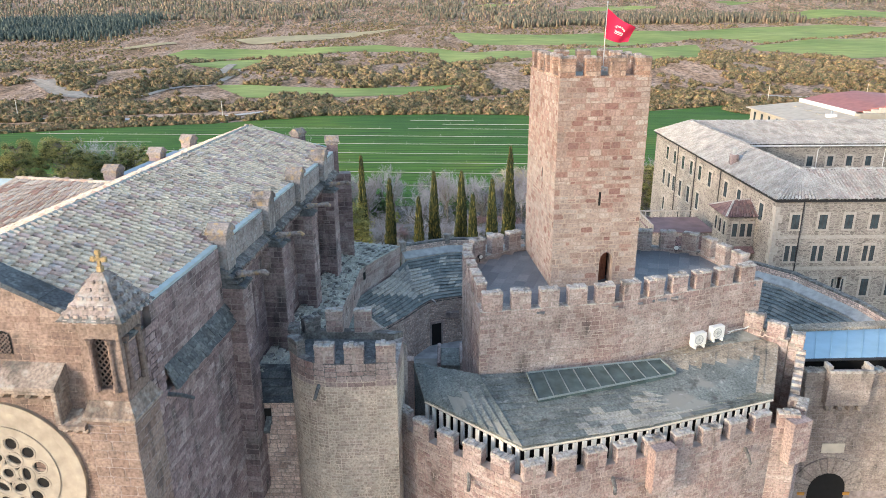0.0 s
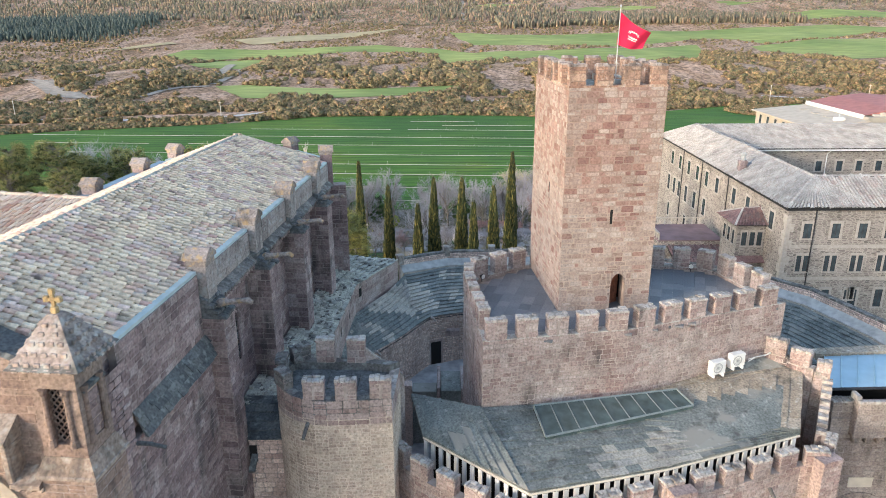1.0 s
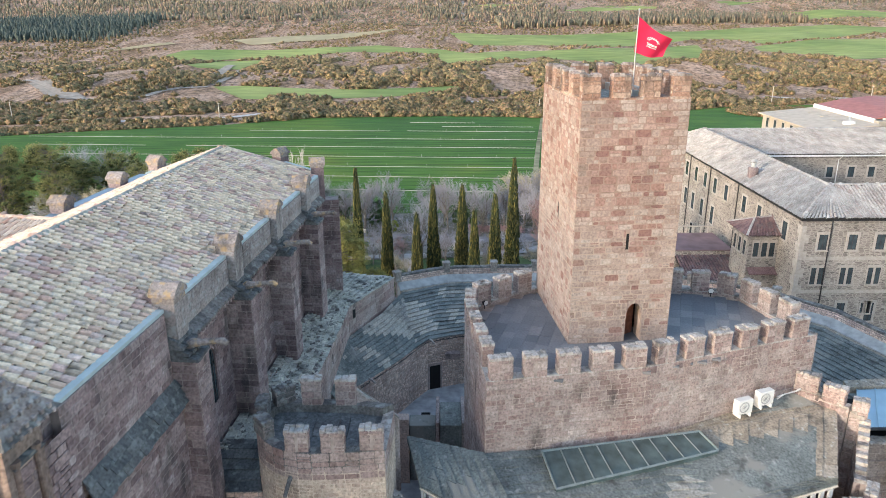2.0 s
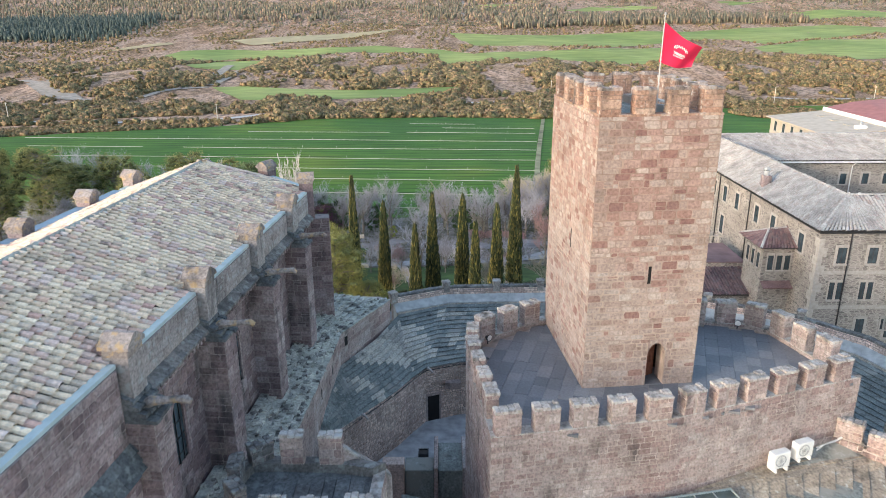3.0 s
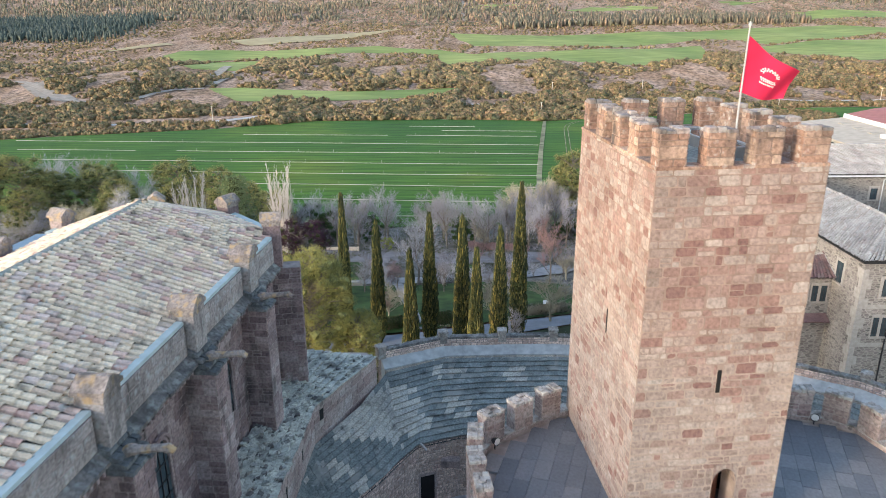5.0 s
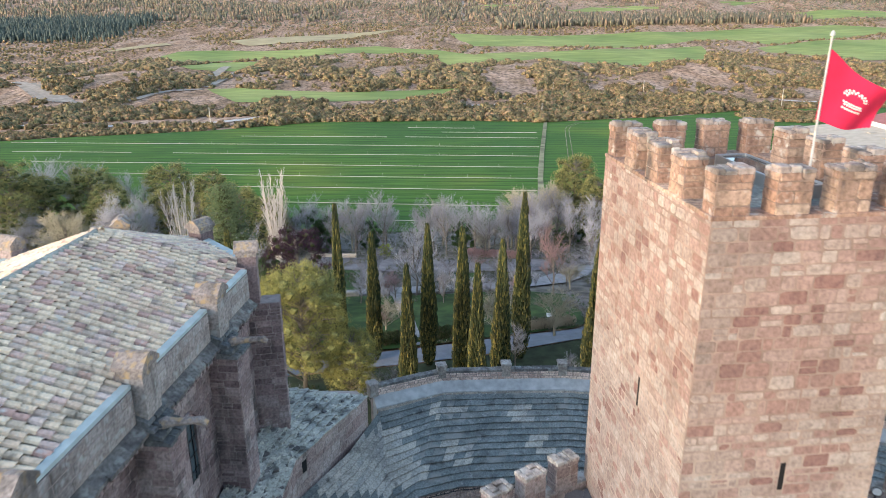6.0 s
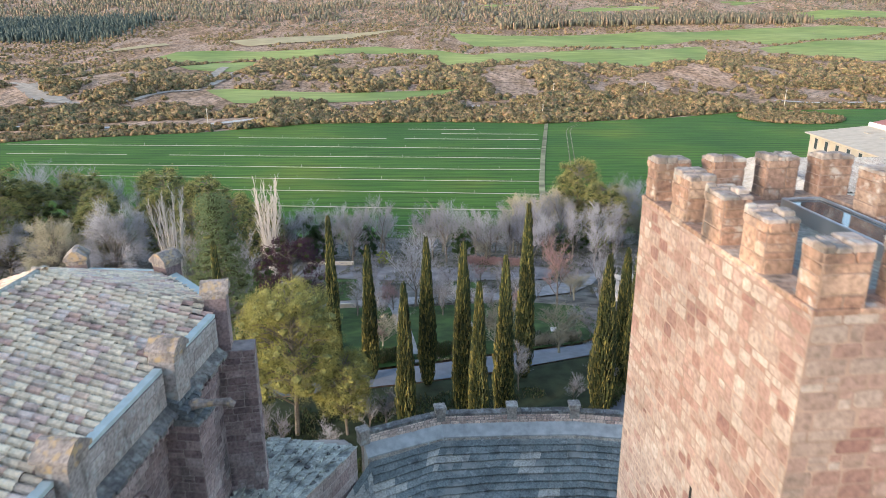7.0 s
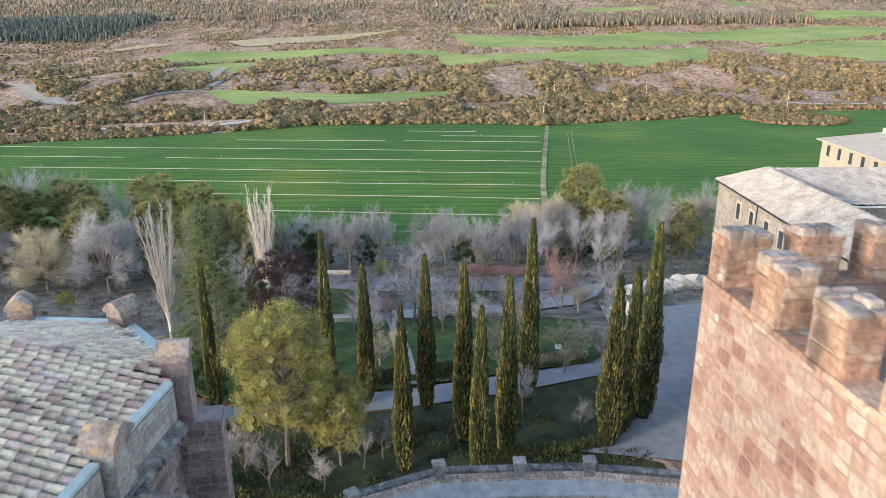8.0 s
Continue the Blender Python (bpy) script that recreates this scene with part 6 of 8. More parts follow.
# air conditioners
def air_conditioner(m):
    ac = thing("air_conditioner", "white outdoor air conditioner unit on slab roof", "air conditioner", m, "air conditioners on the gallery roof")
    g = Geo()
    g.bevel_box(-0.45, -0.19, 0.12, 0.45, 0.19, 0.85, 0.025)
    part("housing", g, m_white, ac)
    g = Geo()
    ring(g, -0.08, 0.48, 0.24, 0.29, -0.205, -0.18, 28)
    for k in range(8):
        a = math.pi * k / 8
        g.tube([(-0.08 - 0.27 * math.cos(a), -0.2, 0.48 - 0.27 * math.sin(a)), (-0.08 + 0.27 * math.cos(a), -0.2, 0.48 + 0.27 * math.sin(a))], [0.008, 0.008], 4)
    part("fan_grille", g, m_lead, ac)
    for x in (-0.3, 0.3):
        part("foot", box_geo(x - 0.04, -0.24, -0.06, x + 0.04, 0.24, 0.12), m_white, ac)
    return ac


unit_ac = air_conditioner(pose(14.65, 36.98, -3.05, 0, 0, 20))
copy_thing(unit_ac, pose(15.85, 37.45, -2.85, 0, 0, 20))

# ---- outer front wall ----
FRONT = [(-2.6, 33.1), (-1.4, 31.6), (0.4, 30.1), (3.55, 27.75), (4.5, 27.95), (9.3, 29.5), (13.6, 30.8), (17.3, 32.2), (18.6, 32.0), (19.6, 33.4)]
front = thing("outer_wall", "crenellated outer wall of pink stone below the gallery", "wall")
fi = []
for k, p in enumerate(FRONT):
    a, b = V(FRONT[max(k - 1, 0)]), V(FRONT[min(k + 1, len(FRONT) - 1)])
    u = (b - a).normalized()
    fi.append(V(p) + V((-u.y, u.x)) * 0.5)
g, gs = Geo(), Geo()
for k in range(len(FRONT) - 1):
    a, b = FRONT[k], FRONT[k + 1]
    g.prism([a, b, tuple(fi[k + 1]), tuple(fi[k])], -14, -5.45)
    masonry(gs, a, b, -11, -5.42, (0.2, 0.32), (0.28, 0.6), (0.008, 0.034), rng)
part("core", g, m_mortar, front)
part("stonework", gs, m_wall, front, "coursed pink stone", "stuff")
sets = [merlon_meshes(1.1, 0.5, 0.85, m_wall, rng, slot=(k == 0)) for k in range(4)]
mid = [tuple((V(p) + q) / 2) for p, q in zip(FRONT, fi)]
for p, a in resample(mid, 1.62, 0.5):
    place_merlon(front, rng.choice(sets), p.x, p.y, -5.45, a)
for p, a in ((10.6, 29.75), radians(16)), ((18.3, 32.05), radians(20)):
    g = Geo()
    g.box(-0.6, -0.5, -7.2, 0.6, 0.1, -4.75)
    masonry(g, (-0.6, -0.5), (0.6, -0.5), -7.2, -4.75, (0.2, 0.3), (0.3, 0.5), (0.008, 0.03), rng)
    o = part("machicolation", g, m_wall, front, "projecting stone box on corbels")
    o.matrix_basis = pose(*p, 0, 0, 0, math.degrees(a))
for x, y in ((1.2, 29.2), (8.2, 28.9), (15.6, 31.2)):
    g = Geo()
    g.tube([(x, y + 0.3, -6.2), (x, y - 0.2, -6.35), (x - 0.05, y - 0.6, -6.55)], [0.11, 0.1, 0.08], 6)
    part("spout", g, m_coping_dark, front, "stone waterspout")

# cables of the air conditioners along the wall foot
cable = thing("cable", "white cables clipped along the wall foot", "cable")
for k in range(2):
    g = Geo()
    g.tube([(16.6, 37.6 + 0.05 * k, -2.6 + 0.1 * k), (17.1, 37.9, -2.5), (17.9, 38.35 + 0.06 * k, -2.62), (18.6, 38.7, -2.5 + 0.05 * k), (18.95, 39.0, -2.6)], [0.025] * 5, 5)
    part("wire", g, m_white, cable)
# wall at the end of the gallery: three merlons, then a coped wall stepping down to the outer wall
m_gate = pieces("gate_stone_grey", [(0.34, 0.29, 0.255), (0.31, 0.26, 0.228), (0.28, 0.228, 0.20), (0.25, 0.20, 0.175)], relief=0.7, dark=0.15, cluster=0.4)
cross = thing("cross_wall", "crenellated wall stepping down beside the gallery roof", "wall")
CW = [(18.0, 39.0, -2.5), (19.05, 38.15, -2.65), (20.05, 37.15, -2.9), (20.6, 36.75, -3.2), (20.3, 36.2, -3.6), (19.7, 35.1, -4.3), (19.1, 34.0, -4.9)]
g = Geo()
for p, q in zip(CW, CW[1:]):
    d = (V(q[:2]) - V(p[:2])).normalized()
    nn = V((-d.y, d.x)) * 0.24
    a0, a1, b0, b1 = V(p[:2]) + nn, V(p[:2]) - nn, V(q[:2]) + nn, V(q[:2]) - nn
    c = Geo()
    c.prism([tuple(a1), tuple(b1), tuple(b0), tuple(a0)], -13, [p[2], q[2], q[2], p[2]])
    part("core", c, m_mortar, cross)
    zt = min(p[2], q[2])
    masonry(g, tuple(b0), tuple(a0), -8, zt, (0.22, 0.34), (0.3, 0.6), (0.008, 0.03), rng)
    masonry(g, tuple(a1), tuple(b1), -8, zt, (0.22, 0.34), (0.3, 0.6), (0.008, 0.03), rng)
    n = max(2, int((V(q[:2]) - V(p[:2])).length / 0.4))
    for i in range(n):
        e, f = i / n, (i + 0.95) / n
        z = p[2] + (q[2] - p[2]) * (e + f) / 2
        c = Geo()
        c.prism([tuple(a1.lerp(b1, e)), tuple(a1.lerp(b1, f)), tuple(a0.lerp(b0, f)), tuple(a0.lerp(b0, e))], z - 0.1, z + rng.uniform(0.06, 0.12))
        part("coping_stone", c, m_coping, cross)
masonry(g, (18.88, 33.95), (19.34, 34.02), -8, -4.9, (0.22, 0.34), (0.24, 0.5), (0.008, 0.03), rng)
part("stonework", g, m_wall, cross, kind="stuff")
sets = [merlon_meshes(w, 0.5, 0.85, m_wall, rng) for w in (1.1, 1.05, 0.7)]
for k, (x, y, z, a) in enumerate(((18.52, 38.55, -2.6, -40), (19.5, 37.7, -2.85, -44), (20.4, 36.95, -3.2, -30))):
    place_merlon(cross, sets[k], x, y, z, radians(a))
# blue-grey metal roof and gate tower
mroof = thing("metal_roof", "blue-grey standing-seam metal roof over dark opening", "roof")
A, B, C_, D_ = V((20.95, 37.5, -4.2)), V((27.5, 37.7, -4.2)), V((30.3, 41.9, -4.3)), V((22.9, 41.3, -4.25))
g = Geo()
g.hexa([tuple(p - V((0, 0, 0.15))) for p in (A, B, C_, D_)] + [tuple(p) for p in (A, B, C_, D_)])
m_bluemetal = plain("blue_grey_sheet", (0.31, 0.45, 0.54), 0.55, 0.2, 0.08, 1.0)
part("sheet", g, m_bluemetal, mroof)
part("fascia", (lambda q: (q.tube([tuple(A - V((0, 0, 0.1))), tuple(B - V((0, 0, 0.1)))], [0.1, 0.1], 4), q)[1])(Geo()), m_dark_metal, mroof, "dark eave edge")
for k in range(8):
    g = Geo()
    g.tube([tuple(A.lerp(B, k / 7) + V((0, 0, 0.03))), tuple(D_.lerp(C_, k / 7) + V((0, 0, 0.03)))], [0.03, 0.03], 4)
    part("seam", g, m_bluemetal, mroof)
# added black box gives the shade below the sheet roof
part("dark_room", box_geo(21.5, 38.6, -9, 28, 40.8, -4.5), m_black, mroof)
g = Geo()
for k in range(9):
    p0, p1 = D_.lerp(C_, k / 9), D_.lerp(C_, (k + 0.97) / 9)
    g.hexa([(p0.x - 0.5, p0.y + 0.03, -4.5), (p1.x - 0.5, p1.y + 0.03, -4.5), (p1.x - 0.4, p1.y + 0.7, -4.5), (p0.x - 0.4, p0.y + 0.7, -4.5), (p0.x - 0.5, p0.y + 0.03, -4.12), (p1.x - 0.5, p1.y + 0.03, -4.12), (p1.x - 0.4, p1.y + 0.7, -4.05), (p0.x - 0.4, p0.y + 0.7, -4.05)])
part("back_coping", g, m_slab_tan, mroof, "tan stone coping behind the sheet", "stuff")
gate = thing("gate_tower", "stone gate tower with merlons over an arched entrance", "tower")
gp = [(21.4, 37.05), (29.0, 37.05), (29.0, 37.8), (21.4, 37.8)]
g = Geo()
g.prism(gp, -16, -5.85)
part("core", g, m_mortar_dark, gate)
g = Geo()
ring_masonry(g, gp, -13.2, -5.85, hs=(0.24, 0.36), ls=(0.35, 0.7), d=(0.008, 0.03), rng=rng)
part("stonework", g, m_gate, gate, kind="stuff")
sets = [merlon_meshes(1.25, 0.6, 0.95, m_gate, rng) for k in range(2)]
for x in (21.98, 25.5, 27.9):
    place_merlon(gate, rng.choice(sets), x, 37.4, -5.85, 0)
g = Geo()
g.box(22.45, 36.55, -6.8, 24.95, 37.04, -4.65)
part("box_core", g, m_mortar_dark, gate)
g = Geo()
masonry(g, (22.45, 36.55), (24.95, 36.55), -6.8, -4.65, (0.28, 0.4), (0.45, 0.9), (0.006, 0.02), rng)
masonry(g, (22.45, 37.04), (22.45, 36.55), -6.8, -4.65, (0.28, 0.4), (0.2, 0.5), (0.006, 0.02), rng)
part("box_stonework", g, m_gate, gate, "projecting box on corbels over the gate", "stuff")
for a in ((22.4, 36.48, -4.65, 25.0, 36.7, -4.5), (22.4, 36.71, -4.65, 22.65, 37.4, -4.3), (24.75, 36.71, -4.65, 25.0, 37.4, -4.3)):
    g = Geo()
    g.bevel_box(*a, 0.03)
    part("box_coping", g, m_coping, gate)
for x in (22.6, 23.25, 23.9, 24.5):
    g = Geo()
    g.bevel_box(x, 36.6, -7.2, x + 0.32, 37.04, -6.8, 0.08)
    part("corbel", g, m_gate, gate)
g = Geo()
g.bevel_box(23.0, 37.0, -10.35, 24.4, 37.04, -9.7, 0.01)
part("panel", g, m_pale, gate, "pale worn stone panel")
for x in (22.24, 25.05):
    g = Geo()
    g.bevel_box(x - 0.22, 36.97, -13.42, x + 0.22, 37.04, -13.22, 0.01)
    part("plate", g, plain("orange_plate", (0.55, 0.25, 0.05), 0.6, var=0.1), gate, "small orange plate beside the arch")
AX, AZ = 23.75, -12.95
g = Geo()
pts = [(AX - 1.15, -15)] + [(AX - 1.15 * math.cos(a), AZ + 1.15 * math.sin(a)) for a in [math.pi * j / 12 for j in range(13)]] + [(AX + 1.15, -15)]
g.add([(x, 36.99, z) for x, z in pts], [tuple(range(len(pts)))])
# flat black sheet painted as the shade under the arch
part("archway", g, m_black, gate)
for j in range(13):
    a0, a1 = math.pi * j / 13 + 0.008, math.pi * (j + 1) / 13 - 0.008
    q = [(AX - r * math.cos(a), 36.96, AZ + r * math.sin(a)) for r, a in ((1.15, a0), (2.25, a0), (2.25, a1), (1.15, a1))]
    g = Geo()
    g.add(q + [(x, y + 0.1, z) for x, y, z in q], [(0, 1, 2, 3), (1, 5, 6, 2), (0, 4, 5, 1), (2, 6, 7, 3), (3, 7, 4, 0)])
    part("voussoir", g, m_gate, gate)


# ---- the long residence beyond the rampart ----
m_resid, t_, b_ = nodes_of("residence_rubble", 0.95)
sc = t_.nodes.new("ShaderNodeVectorMath")
sc.operation = "MULTIPLY"
sc.inputs[1].default_value = (0.85, 0.85, 2.1)
t_.links.new(position(t_), sc.inputs[0])
cells = []
for feature in ("F1", "DISTANCE_TO_EDGE"):
    vo = t_.nodes.new("ShaderNodeTexVoronoi")
    vo.feature = feature
    vo.inputs["Scale"].default_value, vo.inputs["Randomness"].default_value = 2.2, 0.8
    t_.links.new(sc.outputs[0], vo.inputs["Vector"])
    cells.append(vo)
sep = t_.nodes.new("ShaderNodeSeparateColor")
t_.links.new(cells[0].outputs["Color"], sep.inputs[0])
c_ = ramp(t_, sep.outputs[0], [(0.0, (0.15, 0.133, 0.12)), (0.35, (0.235, 0.205, 0.182)), (0.7, (0.30, 0.262, 0.232)), (1.0, (0.195, 0.165, 0.147))])
c_ = mix(t_, ramp(t_, cells[1].outputs["Distance"], [(0.03, grey(0.75)), (0.13, grey(0))]), c_, (0.42, 0.38, 0.33))
c_ = mix(t_, 1.0, c_, ramp(t_, noise_of(t_, 0.35, 5), [(0.3, grey(0.82)), (0.7, grey(1.18))]), "MULTIPLY")
t_.links.new(c_, b_.inputs["Base Color"])
bump(t_, b_, cells[1].outputs["Distance"], 0.5, 0.05)

res = thing("residence", "long three-storey stone residence with grey tiled hip roofs", "building")
RX0, RX1, RY0, RY1 = 39.7, 48.7, 81.4, 131.0
EZ, RZ_ = -6.0, -3.45


m_surround = plain("window_stone", (0.40, 0.36, 0.32), 0.9, var=0.15)


def window_at(parent, x, y, z, w, h, face, arched=False, surround=m_surround):
    """A window with stone surround, sill and dark pane set in a wall; face 's' looks to -y, 'w' to -x."""
    m = pose(x, y, z) if face == "s" else pose(x, y, z, 0, 0, -90)
    win = part("window", Geo(), m_black, parent)
    win.matrix_basis = m
    g = Geo()
    fw = 0.14 if w < 0.65 else 0.3
    for a in ((-w / 2 - fw, -0.04, -0.05, -w / 2, 0.2, h + 0.3), (w / 2, -0.04, -0.05, w / 2 + fw, 0.2, h + 0.3), (-w / 2, -0.04, h, w / 2, 0.2, h + 0.3)):
        g.bevel_box(*a, 0.02)
    part("frame", g, surround, win)
    g = Geo()
    g.bevel_box(-w / 2 - fw + 0.005, -0.12, -0.22, w / 2 + fw - 0.005, 0.2, -0.06, 0.02)
    part("sill", g, surround, win)
    part("pane", box_geo(-w / 2, -0.012, 0, w / 2, 0.0, h), m_glass, win)
    g = Geo()
    for x in (-w / 2 + 0.03, 0.0, w / 2 - 0.03):
        g.box(x - 0.025, -0.03, 0, x + 0.025, -0.013, h)
    part("mullion", g, m_dark_metal, win)
    return win


def wing(x0, y0, x1, y1, zb, ze, name="wall"):
    part(name, box_geo(x0, y0, zb, x1, y1, ze), m_resid, res)


wing(RX0, RY0, RX1, RY1, -26, EZ)
wing(RX1, RY0, 95, RY0 + 9, -26, EZ, "front_wing_wall")
wing(RX1, 117.0, 110, 131.0, -26, EZ, "back_wing_wall")


def hip(e0, e1, e2, e3, r0, r1):
    """A roof: eave corners anticlockwise and ridge ends; planes (e0 e1 r1 r0), (e2 e3 r0 r1) and the two ends."""
    return [tuple(V(p) for p in q) for q in ((e0, e1, r0, r1), (e2, e3, r1, r0), (e1, e2, r1, r1), (e3, e0, r0, r0))]


def tiled_roof(parent, e, r0, r1, material, pitch=0.42, length=0.8):
    bed = Geo()
    bed.add([*e, r0, r1], [(0, 1, 5, 4), (2, 3, 4, 5), (1, 2, 5), (3, 0, 4), (3, 2, 1, 0)])
    part("roof_bed", bed, m_tile_bed, parent)
    g = Geo()
    for lo0, lo1, hi0, hi1 in hip(*e, r0, r1):
        tile_patch(g, lo0, lo1, hi0 + V((0, 0, 0.01)), hi1 + V((0.001, 0, 0.01)), pitch, length, pitch * 0.46, rng)
    part("roof_tiles", g, material, parent, kind="stuff")
    g = Geo()
    ridge_tiles(g, r0, r1, 0.2)
    for a, b in ((e[0], r0), (e[3], r0), (e[1], r1), (e[2], r1)):
        ridge_tiles(g, a, b, 0.18)
    part("ridge_tiles", g, m_tile_grey, parent, kind="stuff")


o = 0.5
tiled_roof(res, [(RX0 - o, RY1, EZ), (RX0 - o, RY0 - o, EZ), (RX1 + o, RY0 - o, EZ), (RX1 + o, RY1, EZ)], (44.2, 126.5, RZ_), (44.2, 85.6, RZ_), m_tile_grey)
m_tile_pink = pieces("clay_tile_pinkish", [(0.38, 0.345, 0.32), (0.42, 0.39, 0.365), (0.37, 0.29, 0.265), (0.36, 0.325, 0.305), (0.40, 0.375, 0.35)], lichen=0.3, lichen_col=(0.50, 0.48, 0.45), relief=0.5)
tiled_roof(res, [(44.2, RY0 - o, EZ), (96, RY0 - o, EZ), (96, RY0 + 9.5, EZ), (44.2, RY0 + 9.5, EZ)], (44.25, 85.7, RZ_), (92, 85.7, RZ_), m_tile_pink)
tiled_roof(res, [(48.2, 116.5, EZ), (112, 116.5, EZ), (112, 131.5, EZ), (44.3, 131.5, EZ)], (44.3, 125.5, RZ_), (108, 125.5, RZ_), m_tile_grey)
for z0, z1 in ((-6.35, -6.0),):
    g = Geo()
    g.box(RX0 - 0.35, RY0 - 0.35, z0, RX0 + 0.1, RY1, z1)
    g.box(RX0 + 0.1, RY0 - 0.35, z0, 95, RY0 + 0.1, z1)
    part("eave", g, m_dark_metal, res)
for z in range(-26, -7):
    g = Geo()
    g.bevel_box(RX0 - 0.06, RY0 - 0.06, z, RX0 + (0.9 if z % 2 else 0.5), RY0 + (0.5 if z % 2 else 0.9), z + 0.98, 0.02)
    part("quoin", g, m_surround, res)
for x in (42.2, 45.5, 48.6, 51.7, 54.8, 57.9):
    window_at(res, x, RY0 - 0.03, -9.75, 0.95, 1.75, "s")
    for d in (-0.42, 0.42):
        window_at(res, x - 0.05 + d, RY0 - 0.03, -13.85, 0.55, 1.95, "s")
    window_at(res, x + 3.3, RY0 - 0.03, -18.4, 0.9, 2.2, "s")
for x in (48.0, 48.7):
    window_at(res, x, RY0 - 0.03, -17.4, 0.4, 1.2, "s")
for y in (123.6, 119.5, 115.2, 111.2, 107.2, 103.0, 96.8, 92.2, 85.2):
    window_at(res, RX0 - 0.03, y, -9.7, 1.1, 2.1, "w")
for y in (124.5, 121.5, 119.0, 115.5, 111.5, 107.2):
    window_at(res, RX0 - 0.03, y, -14.3, 1.1, 2.5, "w")
for y in (123.5, 115.0, 107.5):
    window_at(res, RX0 - 0.03, y, -18.8, 0.85, 2.2, "w")
for x in (61.4, 64.8, 68.0, 71.2):
    window_at(res, x, 117.0 - 0.03, -9.7, 0.95, 1.6, "s")
for x, y in ((RX0 - 0.1, 118.0), (RX0 - 0.1, 109.3), (RX0 - 0.1, 99.0), (42.9, RY0 - 0.1)):
    g = Geo()
    g.tube([(x, y, -6.2), (x, y, -25)], [0.07, 0.07], 6)
    part("downpipe", g, m_dark_metal, res)
part("gutter", box_geo(48.6, 116.3, -6.3, 111, 116.5, -6.08), m_white, res, "white eave gutter")
for x in (62.8, 74.0):
    g = Geo()
    g.tube([(x, 116.45, -6.3), (x - 0.3, 116.9, -6.9), (x - 0.3, 116.9, -25)], [0.07, 0.07, 0.07], 6)
    part("downpipe", g, m_white, res)
for z in (-11.0, -15.0):
    part("string_course", box_geo(RX0 - 0.03, RY0 - 0.03, z, 95, RY0 - 0.001, z + 0.42), m_surround, res)
# chimney
ch = part("chimney", Geo(), m_resid, res, "brick chimney with round cowl")
g = Geo()
g.bevel_box(40.2, 97.3, -5.6, 41.2, 98.2, -3.9, 0.03)
part("stack", g, m_church, ch)
g = Geo()
g.tube([(40.7, 97.75, -3.9), (40.7, 97.75, -3.3)], [0.3, 0.3], 10)
g.tube([(40.7, 97.75, -3.2), (40.7, 97.75, -3.0), (40.7, 97.75, -2.8)], [0.42, 0.38, 0.06], 10)
part("cowl", g, m_lead, ch)
# oriel with a red tiled roof
oriel = thing("oriel_wing", "small projecting stone wing with red tiled hip roof", "building")
part("wall", box_geo(36.2, 86.2, -26, RX0, 91.0, -9.55), m_resid, oriel)
e = [(35.6, 85.6, -9.5), (RX0, 85.6, -9.5), (RX0, 91.6, -9.5), (35.6, 91.6, -9.5)]
tiled_roof(oriel, e, (37.6, 88.6, -8.2), (RX0, 88.6, -8.0), m_tile_red, 0.36, 0.7)
for x in (37.1, 38.1, 39.0):
    window_at(oriel, x, 86.2 - 0.03, -12.2, 0.6, 1.7, "s")
for y in (87.2, 88.6, 90.0):
    window_at(oriel, 36.2 - 0.03, y, -12.2, 0.6, 1.7, "w")
part("awning", (lambda q: (q.hexa([(36.3, 85.2, -14.2), (39.6, 85.2, -14.2), (39.6, 86.19, -13.7), (36.3, 86.19, -13.7), (36.3, 85.2, -14.08), (39.6, 85.2, -14.08), (39.6, 86.19, -13.55), (36.3, 86.19, -13.55)]), q)[1])(Geo()), m_tile_red, oriel, "small red lean-to roof under the windows")
annex = thing("annex", "low annex with plum-coloured roof terrace and balustrade", "building")
part("wall", box_geo(28.9, 93.8, -26, 37.9, 101.6, -14.15), m_resid, annex)
m_plum = plain("plum_paving", (0.21, 0.145, 0.15), 0.85, var=0.25, scale=0.5)
part("roof_terrace", box_geo(29.0, 93.9, -14.15, 37.8, 101.5, -14.0), m_plum, annex, "plum-coloured terrace paving")
part("front_wall", box_geo(30.4, 88.5, -26, 38.6, 93.79, -16.2), m_resid, annex)
g = Geo()
g.hexa([(30.2, 88.2, -16.3), (38.9, 88.2, -16.3), (38.9, 93.79, -14.9), (30.2, 93.79, -14.9), (30.2, 88.2, -16.15), (38.9, 88.2, -16.15), (38.9, 93.79, -14.7), (30.2, 93.79, -14.7)])
part("roof_bed", g, m_tile_bed, annex)
g = Geo()
tile_patch(g, (30.2, 88.2, -16.12), (38.9, 88.2, -16.12), (30.2, 93.7, -14.68), (38.9, 93.7, -14.68), 0.36, 0.7, 0.165, rng)
part("roof_tiles", g, m_tile_red, annex, "wine-red barrel tiles", "stuff")
post = box_geo(-0.09, -0.09, 0, 0.09, 0.09, 1.0).mesh("baluster", m_surround)
for k in range(18):
    o_ = part("baluster", post, m_surround, annex)
    o_.location = (29.1, 94.0 + 0.93 * k, -14.0) if k < 9 else (29.1 + 1.0 * (k - 9), 101.4, -14.0)
for a in ((29.0, 93.9, -13.1, 29.2, 101.5, -12.95), (29.21, 101.3, -13.1, 37.8, 101.5, -12.95)):
    part("handrail", box_geo(*a), m_surround, annex)
